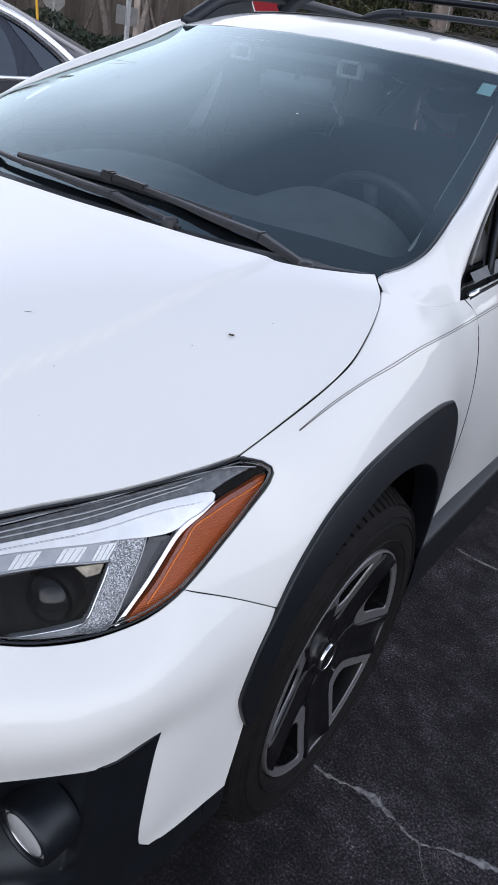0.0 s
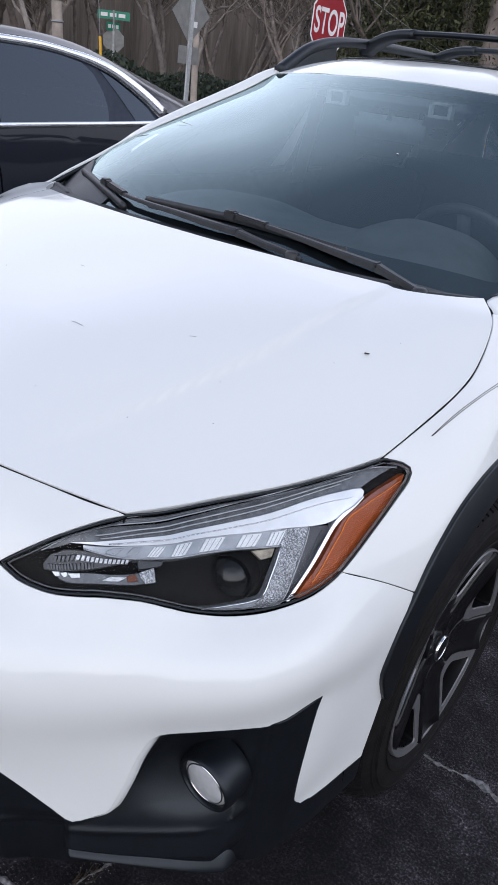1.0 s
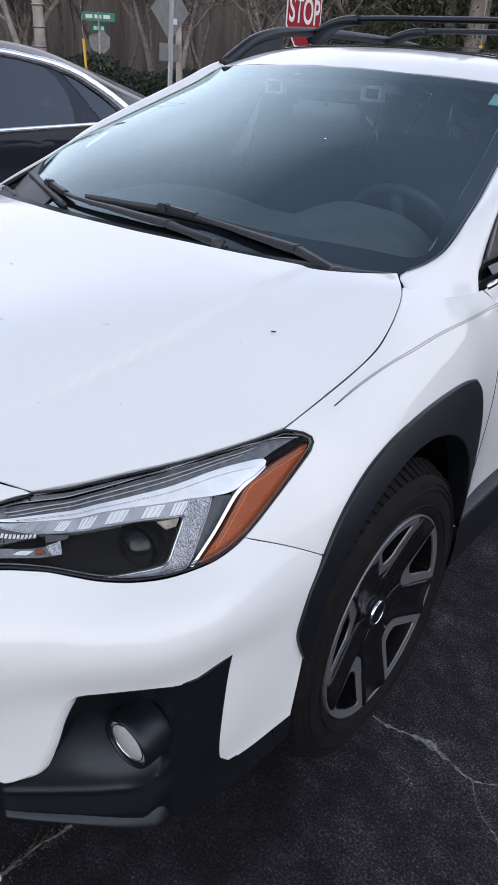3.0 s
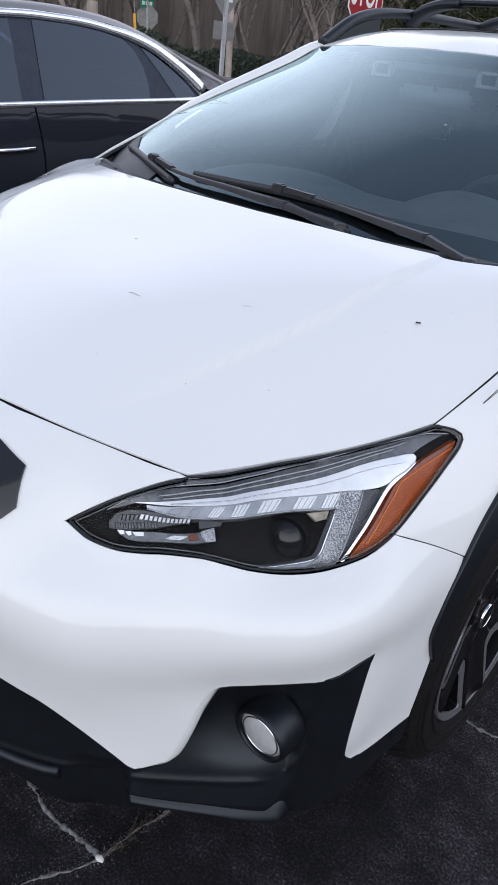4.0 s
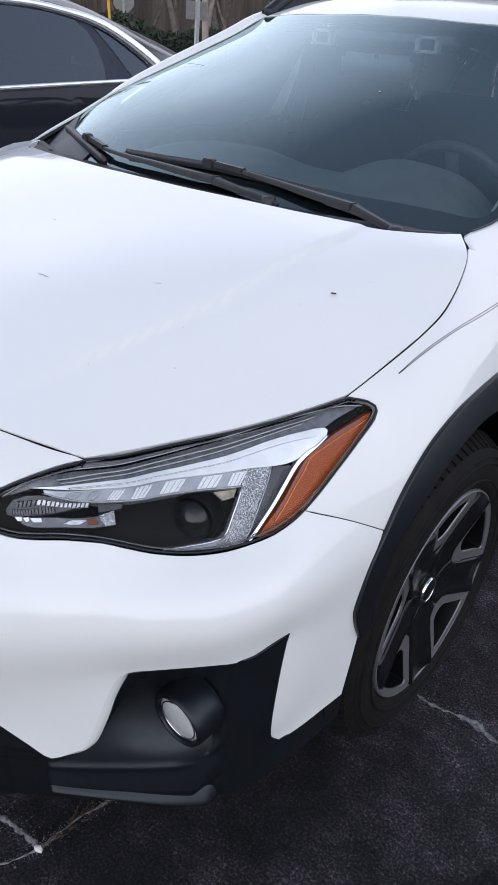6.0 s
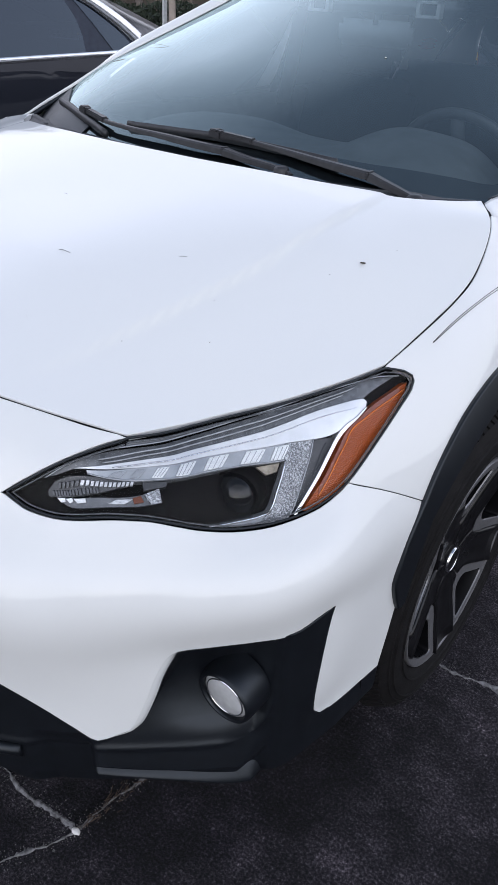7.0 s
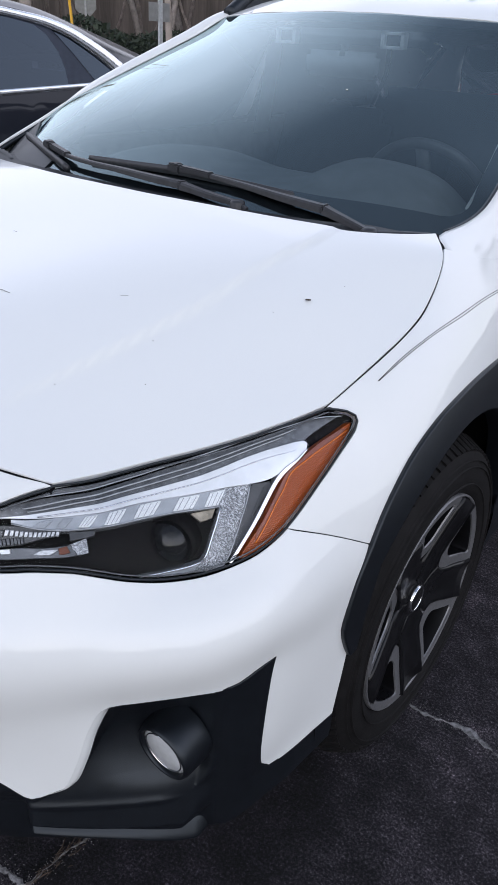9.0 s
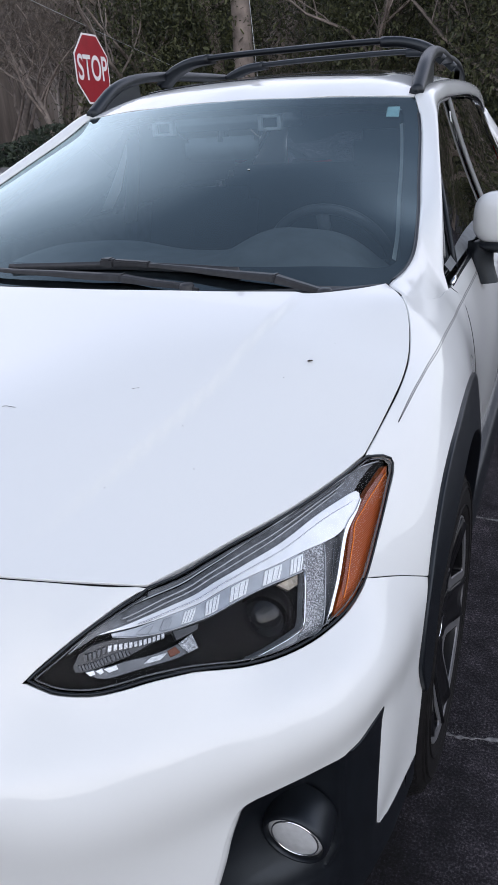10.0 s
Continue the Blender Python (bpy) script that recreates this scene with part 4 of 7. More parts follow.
def build_wheel():
    """An alloy wheel with its tyre, lying with its face along +x, at the origin."""
    m = Matrix.Rotation(radians(90), 4, "Y")
    w = new("wheel")
    bm = bmesh.new()
    prof = [(0.241, 0.096), (0.247, 0.104), (0.262, 0.112), (0.295, 0.114), (0.322, 0.107), (0.336, 0.096), (0.346, 0.080)]
    prof += [(0.351, 0.060), (0.352, 0.052), (0.344, 0.050), (0.344, 0.044), (0.352, 0.042), (0.353, 0.008), (0.345, 0.006), (0.345, -0.002), (0.353, -0.004), (0.352, -0.042), (0.344, -0.044), (0.344, -0.05), (0.350, -0.055), (0.346, -0.08), (0.322, -0.106), (0.262, -0.112), (0.241, -0.09)]
    lathe(bm, prof, m, 96)
    bmesh.ops.recalc_face_normals(bm, faces=bm.faces)
    tyre = part("tyre", bm, RUBBER, w, "black rubber tyre with worn shoulder blocks", True)
    bm = bmesh.new()
    for k in range(84):
        a = 2 * math.pi * k / 84
        t = Matrix.Rotation(a, 4, "X") @ Matrix.Translation((0.078, 0, 0.3455)) @ Matrix.Rotation(radians(28), 4, "Y")
        made = bmesh.ops.create_cube(bm, size=1, matrix=t @ Matrix.Diagonal((0.046, 0.0175, 0.009, 1)))
    part("tread_block", bm, RUBBER, tyre)
    for k, r in enumerate((0.268, 0.305, 0.318)):
        bm = bmesh.new()
        lathe(bm, [(r - 0.0018, 0.109), (r - 0.0008, 0.1155 - 0.004 * (k > 1)), (r + 0.0008, 0.1155 - 0.004 * (k > 1)), (r + 0.0018, 0.109 - 0.006 * (k > 1))], m, 72)
        part("sidewall_rib", bm, RUBBER, tyre, "", True)
    # lip, barrel and the dark inside
    bm = bmesh.new()
    lathe(bm, [(0.2435, 0.100), (0.2425, 0.108), (0.2395, 0.1095), (0.2375, 0.106)], m, 72)
    part("rim_lip", bm, MACHINED, w, "thin machined rim lip", True)
    bm = bmesh.new()
    lathe(bm, [(0.2375, 0.106), (0.233, 0.09), (0.226, 0.05), (0.222, -0.09)], m, 72)
    part("rim", bm, WHEEL_BLACK, w, "black rim barrel", True)
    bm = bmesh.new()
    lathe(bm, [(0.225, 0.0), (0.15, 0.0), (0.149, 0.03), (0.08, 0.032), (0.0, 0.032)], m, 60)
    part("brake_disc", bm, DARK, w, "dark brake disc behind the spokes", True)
    # five machined loops with black dished spokes between them
    face_x = lambda r: 0.076 + 0.032 * min(1.0, max(0.0, (r - 0.06) / 0.17)) ** 1.2
    OUT = [(0.2365, -24), (0.2385, -11), (0.2385, 11), (0.2365, 24), (0.205, 23), (0.160, 20), (0.118, 16.5), (0.107, 0), (0.118, -16.5), (0.160, -20), (0.205, -23)]
    HOLE = [(0.2210, -17.5), (0.2235, -9), (0.2235, 9), (0.2210, 17.5), (0.200, 15.6), (0.170, 11.8), (0.148, 7.5), (0.142, 0), (0.148, -7.5), (0.170, -11.8), (0.200, -15.6)]

    def loop_at(pts, a0, n=44):
        c = spline([(r * math.cos(radians(a0 + a)), r * math.sin(radians(a0 + a)), 0) for r, a in pts], 0.002, True)[:, :2]
        idx = np.linspace(0, len(c), n, endpoint=False).astype(int)
        return c[idx]

    for k in range(5):
        a0 = 90.0 - 72 * k
        o, h = loop_at(OUT, a0), loop_at(HOLE, a0)
        n = len(o)
        deep = lambda c, dx: [(face_x(math.hypot(*p)) + dx, p[0], p[1]) for p in c]
        mid = (o + h) / 2
        rings = [deep(o, -0.006), deep(o + (mid - o) * 0.12, 0.0), deep(h + (mid - h) * 0.12, 0.0), deep(h, -0.003)]
        v = [p for r in rings for p in r]
        f = [(i * n + j, i * n + (j + 1) % n, (i + 1) * n + (j + 1) % n, (i + 1) * n + j) for i in range(3) for j in range(n)]
        loop = mesh_object("spoke_edge", v, f, MACHINED, w, "machined triangular loop of the wheel face", False)
        rings = [deep(h, -0.003), deep(h * 0.99, -0.03), deep(h * 0.985, -0.075)]
        v = [p for r in rings for p in r]
        f = [(i * n + j, i * n + (j + 1) % n, (i + 1) * n + (j + 1) % n, (i + 1) * n + j) for i in range(2) for j in range(n)]
        mesh_object("window_wall", v, f, WHEEL_BLACK, loop, "", True)
        rows = []
        for r, wd in ((0.028, 36), (0.07, 36), (0.10, 36), (0.114, 24), (0.14, 18.5), (0.17, 16), (0.205, 13.5), (0.2375, 12.5)):
            rows.append([(face_x(r) - 0.004 - 0.010 * (1 - (u * u)) * min(1, r / 0.1), r * math.cos(radians(a0 - 36 + wd * u)), r * math.sin(radians(a0 - 36 + wd * u))) for u in np.linspace(-1, 1, 9)])
        v = [p for r in rows for p in r]
        f = [(i * 9 + j, i * 9 + j + 1, (i + 1) * 9 + j + 1, (i + 1) * 9 + j) for i in range(len(rows) - 1) for j in range(8)]
        sp = mesh_object("spoke", v, f, WHEEL_BLACK, w, "gloss black dished spoke", True)
        sp.modifiers.new("thickness", "SOLIDIFY").thickness = 0.012
    bm = bmesh.new()
    lathe(bm, [(0.060, 0.05), (0.054, 0.074), (0.044, 0.082), (0.035, 0.086), (0.031, 0.084)], m, 40)
    part("hub_ring", bm, WHEEL_BLACK, w, "", True)
    bm = bmesh.new()
    lathe(bm, [(0.031, 0.080), (0.0305, 0.0885), (0.029, 0.0900), (0.0270, 0.0900), (0.0262, 0.0885)], m, 40)
    cap = part("centre_cap", bm, CHROME, w, "chrome ringed centre cap", True)
    bm = bmesh.new()
    lathe(bm, [(0.0262, 0.0885), (0.015, 0.0895), (0.0, 0.0898)], m, 40)
    part("cap_face", bm, WHEEL_BLACK, cap, "black centre cap face", True)
    for k in range(5):
        bm = bmesh.new()
        a = 2 * math.pi * k / 5 + 0.3
        lathe(bm, [(0.009, 0.05), (0.009, 0.078), (0.0, 0.080)], Matrix.Translation((0, 0.068 * math.cos(a), 0.068 * math.sin(a))) @ m, 8)
        part("wheel_nut", bm, WHEEL_BLACK, w)
    return w


wheel = build_wheel()
wheel.parent = car
wheel.matrix_basis = pose(WX, WY, WZ)
tagged(wheel, "black and machined five-spoke alloy wheel")
for x, y in ((-WX, WY), (WX, REAR_Y), (-WX, REAR_Y)):
    c = copy_thing(wheel, pose(x, y, WZ, 0, 0, 0 if x > 0 else 180))

# ---------------------------------------------------------------- headlamps
lamp_loop = chain(LAMP_UP_IN, HOOD_LAMP, LAMP_TOP_OUT[::-1], LAMP_OUT[::-1], LAMP_LOW[::-1])[:-1]
# curves on the lamp by (along, height): along the lamp from its inner tip
def lamp_line(pts, step=0.006):
    return spline([(a, b, 0) for a, b in pts], step)[:, :2]


def lamp_loft(name, curves, off, material, parent, label="", side=1, flange=0.012, step=0.008):
    """A piece of the lamp inside smooth curves that meet at corners."""
    rim = np.vstack([lamp_line(c)[:-1] for c in curves])
    return panel(name, lamp_sheet, lamp_sheet.at(rim), material, parent, label, step, gap=0, off=off, flange=flange, side=side, edge=0.001)


def lamp_patch(name, pts, off, material, parent, label="", side=1, flange=0.012, step=0.008):
    p = spline([(a, b, 0) for a, b in pts], 0.006, True, True)[:, :2]
    return panel(name, lamp_sheet, lamp_sheet.at(p), material, parent, label, step, gap=0, off=off, flange=flange, side=side, edge=0.001)


COVER_TOP = [(0.366, 0.810), (0.394, 0.8265), (0.427, 0.8385), (0.460, 0.8445), (0.491, 0.8460), (0.545, 0.8480), (0.599, 0.8520), (0.654, 0.8605), (0.709, 0.8705), (0.766, 0.8805), (0.827, 0.8870), (0.884, 0.8870), (0.928, 0.8820)]
TRIM_LINES = ([(0.440, 0.8355), (0.500, 0.8415), (0.552, 0.8440), (0.606, 0.8480), (0.669, 0.8570), (0.725, 0.8670), (0.784, 0.8770), (0.848, 0.8840)], [(0.445, 0.8325), (0.508, 0.8385), (0.560, 0.8410), (0.615, 0.8445), (0.669, 0.8525), (0.724, 0.8630), (0.783, 0.8735), (0.824, 0.8790)])
WEDGE_TOP = [(0.404, 0.8230), (0.457, 0.8305), (0.507, 0.8340), (0.559, 0.8360), (0.613, 0.8385), (0.648, 0.8425), (0.685, 0.8480), (0.722, 0.8550), (0.761, 0.8625), (0.801, 0.8675), (0.843, 0.8690), (0.860, 0.8665)]
WEDGE_TIP = [(0.860, 0.8665), (0.8650, 0.8625), (0.8610, 0.8565)]
WEDGE_BACK = [(0.861, 0.8565), (0.843, 0.8495), (0.820, 0.8440), (0.804, 0.8375), (0.785, 0.8340), (0.762, 0.8335)]
WEDGE_LOW = [(0.762, 0.8335), (0.717, 0.8340), (0.672, 0.8310), (0.628, 0.8290), (0.574, 0.8285), (0.522, 0.8280), (0.457, 0.8265), (0.404, 0.8230)]
GUIDE_TOP = [(0.420, 0.8215), (0.481, 0.8260), (0.539, 0.8270), (0.601, 0.8275), (0.663, 0.8295), (0.717, 0.8330), (0.758, 0.8340)]
GUIDE_OUT = [(0.758, 0.8340), (0.750, 0.8180), (0.735, 0.7950), (0.720, 0.7715), (0.707, 0.7525), (0.695, 0.7420), (0.680, 0.7385)]
GUIDE_FOOT = [(0.680, 0.7385), (0.640, 0.7400), (0.605, 0.7440), (0.578, 0.7480)]
GUIDE_SILL = [(0.578, 0.7480), (0.614, 0.7480), (0.650, 0.7485), (0.667, 0.7520)]
GUIDE_IN = [(0.667, 0.7520), (0.674, 0.7600), (0.685, 0.7785), (0.698, 0.7985), (0.707, 0.8140)]
GUIDE_LOW = [(0.707, 0.8140), (0.659, 0.8130), (0.588, 0.8120), (0.536, 0.8130), (0.455, 0.8150), (0.420, 0.8175)]
TOOTH_BACK = [(0.361, 0.792), (0.373, 0.805), (0.393, 0.812), (0.440, 0.8155), (0.486, 0.814), (0.454, 0.806), (0.424, 0.797), (0.361, 0.786)]
LOW_STRIP = ([(0.372, 0.7870), (0.411, 0.7915), (0.452, 0.7955), (0.493, 0.8000)], [(0.493, 0.8000), (0.501, 0.7895)], [(0.501, 0.7895), (0.451, 0.7865), (0.420, 0.7830), (0.385, 0.7805), (0.372, 0.7870)])
FACET = [(0.493, 0.800), (0.515, 0.804), (0.516, 0.789), (0.501, 0.789)]
SHROUD = [(0.494, 0.8125), (0.529, 0.8105), (0.526, 0.8065), (0.494, 0.8045)]
BLADE_A = [(0.861, 0.8560), (0.840, 0.8490), (0.815, 0.8415), (0.797, 0.8310), (0.773, 0.8090), (0.750, 0.7860), (0.729, 0.7665), (0.706, 0.7460)]
BLADE_B = [(0.7095, 0.7435), (0.732, 0.7640), (0.755, 0.7850), (0.780, 0.8090), (0.802, 0.8285), (0.818, 0.8375), (0.861, 0.8545)]
AMBER_IN = [(0.949, 0.8670), (0.927, 0.8635), (0.875, 0.8540), (0.842, 0.8450), (0.816, 0.8335), (0.801, 0.8190), (0.777, 0.7955), (0.754, 0.7735), (0.723, 0.7470)]
AMBER_OUT = [(0.723, 0.7470), (0.742, 0.7440), (0.768, 0.7520), (0.808, 0.7690), (0.852, 0.7930), (0.898, 0.8200), (0.938, 0.8480), (0.949, 0.8670)]
AMBER_LINE = [(0.942, 0.8600), (0.913, 0.8535), (0.861, 0.8435), (0.824, 0.8335), (0.810, 0.8180), (0.791, 0.8010), (0.770, 0.7800), (0.750, 0.7605)]

m, t, b = node_material("fluted_clear_plastic")  # small moulded facets, each with its own tilt
co = t.nodes.new("ShaderNodeTexCoord")
vo = t.nodes.new("ShaderNodeTexVoronoi")
vo.inputs["Scale"].default_value = 760
t.links.new(co.outputs["Object"], vo.inputs["Vector"])
grey = t.nodes.new("ShaderNodeSeparateColor")
t.links.new(vo.outputs["Color"], grey.inputs[0])
rr = ramp_node(t, grey.outputs[0], [(0.15, (0.13, 0.135, 0.145)), (0.6, (0.32, 0.335, 0.355)), (0.95, (0.70, 0.73, 0.77))])
t.links.new(rr.outputs[0], b.inputs["Base Color"])
b.inputs["Metallic"].default_value, b.inputs["Roughness"].default_value = 0.55, 0.16
bp = t.nodes.new("ShaderNodeBump")
bp.inputs["Strength"].default_value, bp.inputs["Distance"].default_value = 0.6, 0.0012
t.links.new(vo.outputs["Distance"], bp.inputs["Height"])
t.links.new(bp.outputs[0], b.inputs["Normal"])
FLUTED = m
m, t, b = node_material("amber_fluted_plastic")
co = t.nodes.new("ShaderNodeTexCoord")
wv = t.nodes.new("ShaderNodeTexWave")
wv.bands_direction = "Z"
wv.inputs["Scale"].default_value, wv.inputs["Distortion"].default_value = 120, 0.3
t.links.new(co.outputs["Object"], wv.inputs["Vector"])
rr = ramp_node(t, wv.outputs["Fac"], [(0.2, (0.30, 0.056, 0.005)), (0.9, (0.40, 0.078, 0.007))])
t.links.new(rr.outputs[0], b.inputs["Base Color"])
bp = t.nodes.new("ShaderNodeBump")
bp.inputs["Strength"].default_value, bp.inputs["Distance"].default_value = 0.5, 0.001
t.links.new(wv.outputs["Fac"], bp.inputs["Height"])
t.links.new(bp.outputs[0], b.inputs["Normal"])
b.inputs["Roughness"].default_value, b.inputs["Coat Weight"].default_value = 0.35, 0.2
AMBER_FLUTED = m
LAMP_BLACK = simple("lamp_black", (0.003, 0.003, 0.0035), 0.45, vary=0.2, spec=0.08)
LENS_GLASS = simple("projector_glass", (0.003, 0.0034, 0.0045), 0.10, 0, 0.15, spec=0.4)
BEZEL_GREY = simple("bezel_grey", (0.13, 0.138, 0.152), 0.25, 0.15, vary=0.3, scale=90)
COVER_GREY = simple("cover_grey", (0.11, 0.117, 0.13), 0.3, 0.0, vary=0.3, scale=25)
PALE_LINE = simple("pale_trim_line", (0.42, 0.44, 0.47), 0.25, 0.4, vary=0.15, scale=90)
DEEP_AMBER = simple("deep_amber", (0.19, 0.030, 0.006), 0.3, 0.0, 0.3, 0.25, 70)
DIM_AMBER = simple("amber_bulb", (0.14, 0.035, 0.012), 0.3)
WARM_GLINT = simple("warm_reflection", (0.34, 0.30, 0.24), 0.3, 0.3, vary=0.5, scale=70)
SEGMENT = simple("led_lens", (0.82, 0.85, 0.89), 0.22, 0.2, vary=0.2, scale=500)
GUIDE_CLEAR = simple("guide_plastic", (0.40, 0.425, 0.46), 0.2, 0.35, 0.4, vary=0.12, scale=60)
STRIP_WHITE = simple("strip_reflector", (0.80, 0.82, 0.86), 0.24, 0.35, 0.4, 0.07, 45)
TOOTH = simple("reflector_tooth", (0.60, 0.62, 0.65), 0.25, 0.3, vary=0.4, scale=300)
# dim copy of the tooth material: weaker reflection put into the colour
DIM_TOOTH = simple("dim_reflector_tooth", (0.085, 0.09, 0.10), 0.3, 0.3, vary=0.4, scale=300)


def bucket_depth(q):
    """The lamp's black inside, shallower towards its two ends."""
    return -0.016 - 0.022 * np.clip((q[:, 0] - 0.33) / 0.05, 0, 1) * np.clip((0.965 - q[:, 0]) / 0.06, 0, 1)


for s in (1, -1):
    lamp = panel("headlamp", lamp_sheet, lamp_loop, LAMP_BLACK, car, "clear headlamp with black bezel, bright inserts and amber corner", 0.012, gap=0.001, off=bucket_depth, flange=0.0, side=s)
    cover = panel("lamp_cover", lamp_sheet, lamp_loop, LENS, lamp, "clear plastic lamp cover", 0.012, gap=0.002, off=0.0, flange=0, side=s)
    cover.visible_shadow = False
    rim_path = lamp_sheet.at(inset(lamp_sheet.flat(lamp_loop), 0.002), -0.001)
    sweep("lamp_seal", np.vstack([rim_path, rim_path[:1]]), circle_profile(0.002, 6), BLACK_PLASTIC, lamp, "black rubber lamp seal", side=s, caps=False)
    outer = lamp_sheet.flat(lamp_loop)
    ring = [p for p in inset(outer, 0.006) if np.hypot(*(outer - p).T).min() > 0.0055]
    inner_rim = lamp_sheet.at(np.array(ring), -0.004)
    sweep("inner_trim", np.vstack([inner_rim, inner_rim[:1]]), circle_profile(0.0011, 6), BEZEL_GREY, lamp, "grey edge line inside the lamp cover", side=s, caps=False)
    lamp_loft("upper_bezel", (COVER_TOP, [COVER_TOP[-1], (0.885, 0.8725), WEDGE_TIP[0]], WEDGE_TOP[::-1], [WEDGE_TOP[0], COVER_TOP[0]]), -0.020, BEZEL_GREY, lamp, "dark grey upper bezel", s, 0.01)
    crown = lamp_sheet.flat(chain(LAMP_UP_IN, HOOD_LAMP))
    low_side = lamp_line(COVER_TOP[1:-1])
    high_side = np.stack([low_side[:, 0], np.maximum(low_side[:, 1] + 0.0008, np.interp(low_side[:, 0], crown[:, 0], crown[:, 1]) - 0.0045)], 1)
    loft("cover_band", [lamp_sheet.at(high_side, -0.005), lamp_sheet.at(low_side, -0.0085)], COVER_GREY, lamp, "dark grey band inside the lamp's upper edge", n=60, side=s)
    sweep("cover_line", lamp_sheet.at(lamp_line(COVER_TOP), -0.006), circle_profile(0.0011, 6), PALE_LINE, lamp, "pale edge line of the lamp cover", side=s)
    for k, line in enumerate(TRIM_LINES):
        sweep("upper_trim", lamp_sheet.at(lamp_line(line), -0.014 - 0.003 * k), [(-0.0022, 0), (0, 0.0012), (0.0022, 0), (0, -0.0012)], PALE_LINE, lamp, "thin bright trim line", side=s)
    lamp_loft("daylight_strip", (WEDGE_TOP, WEDGE_TIP, WEDGE_BACK, WEDGE_LOW), lambda q: -0.013 - 0.004 * np.clip((0.86 - q[:, 0]) / 0.4, 0, 1), STRIP_WHITE, lamp, "bright silver running light reflector", s, 0.02)
    sweep("strip_fold", lamp_sheet.at(lamp_line([(a, b - 0.0035 - 0.006 * (k / 10)) for k, (a, b) in enumerate(WEDGE_TOP[1:-1])]), -0.0140), circle_profile(0.0009, 6), CHROME, lamp, "fold line of the silver reflector", side=s)
    lamp_loft("chrome_blade", (BLADE_A, [BLADE_A[-1], BLADE_B[0]], BLADE_B, [BLADE_B[-1], BLADE_A[0]]), -0.011, CHROME, lamp, "chrome blade between lamp and amber reflector", s, 0.02, 0.006)
    guide = lamp_loft("light_guide", (GUIDE_TOP, GUIDE_OUT, GUIDE_FOOT, GUIDE_SILL, GUIDE_IN, GUIDE_LOW, [GUIDE_LOW[-1], GUIDE_TOP[0]]), -0.018, GUIDE_CLEAR, lamp, "clear c-shaped light guide", s, 0.02)
    lamp_loft("guide_arm", ([(0.712, 0.8325), (0.757, 0.8335)], GUIDE_OUT, [(0.680, 0.7385), (0.655, 0.7400)], [(0.655, 0.7400), (0.664, 0.7490)], [(0.672, 0.7560)] + GUIDE_IN[2:], [(0.707, 0.8140), (0.712, 0.8325)]), -0.0165, FLUTED, lamp, "finely faceted arm of the light guide", s, 0.004, 0.004)
    for a0, a1 in ((0.448, 0.470), (0.478, 0.496), (0.508, 0.530), (0.543, 0.572), (0.586, 0.620), (0.640, 0.674), (0.684, 0.712)):
        lo, hi = np.interp((a0, a1), *zip(*GUIDE_LOW[::-1])) + 0.0022, np.interp((a0 + 0.006, a1 + 0.008), *zip(*GUIDE_TOP)) - 0.0018
        seg = lamp_patch("led_segment", [(a0, lo[0]), (a1 - 0.008, lo[1]), (a1 + 0.006, hi[1]), (a0 + 0.012, hi[0])], -0.0155, SEGMENT if a0 > 0.5 else GUIDE_CLEAR, lamp, "bright running light segment", s, 0.004)
        for k in range(3):
            f = (k + 0.6) / 3.2
            p0, p1 = (a0 + f * (a1 - 0.008 - a0), lo[0]), (a0 + 0.012 + f * (a1 - 0.006 - a0), hi[0])
            sweep("segment_groove", lamp_sheet.at(lamp_line([p0, p1], 0.003), -0.0150), circle_profile(0.00045, 4), GUIDE_CLEAR, seg, side=s)
    for line, mt in ((GUIDE_LOW, PALE_LINE), (GUIDE_IN + [], SATIN), (GUIDE_SILL, SATIN), (GUIDE_OUT, PALE_LINE)):
        sweep("guide_edge", lamp_sheet.at(lamp_line(line), -0.015), circle_profile(0.0010 if mt is PALE_LINE else 0.0015, 6), mt, lamp, "thin bright edge of the light guide", side=s)
    lamp_loft("inner_bezel", ([(0.764, 0.8325), (0.797, 0.8300)], [(0.797, 0.8300)] + BLADE_A[4:], [BLADE_A[-1], (0.697, 0.7395)], [(0.697, 0.7395), (0.709, 0.7510), (0.722, 0.7705), (0.737, 0.7945), (0.752, 0.8180), (0.764, 0.8325)]), -0.024, LAMP_GREY, lamp, "dark grey inner bezel", s, 0.01)
    sweep("bezel_line", lamp_sheet.at(lamp_line([(0.781, 0.826), (0.762, 0.803), (0.744, 0.778), (0.726, 0.757)]), -0.0225), circle_profile(0.0008, 5), BEZEL_GREY, lamp, side=s)
    lamp_patch("tooth_tray", TOOTH_BACK, -0.021, LAMP_GREY, lamp, "dark grey reflector tray", s, 0.01)
    for k in range(17):
        a0 = 0.378 + 0.0061 * k
        z0 = float(np.interp(a0, [0.378, 0.41, 0.48], [0.7985, 0.8035, 0.8095]))
        lamp_patch("reflector_tooth", [(a0, z0), (a0 + 0.0032, z0 + 0.0006), (a0 + 0.0058, z0 + 0.0068 - 0.00018 * k), (a0 + 0.0026, z0 + 0.0064 - 0.00018 * k)], -0.016, TOOTH if k > 4 else DIM_TOOTH, lamp, "small reflector tooth, bright or dimmed in colour", s, 0.008, step=0.004)
    for k in range(15):
        a0 = 0.368 + 0.0042 * k
        z0 = float(np.interp(a0, [0.366, 0.43], [0.7885, 0.7985]))
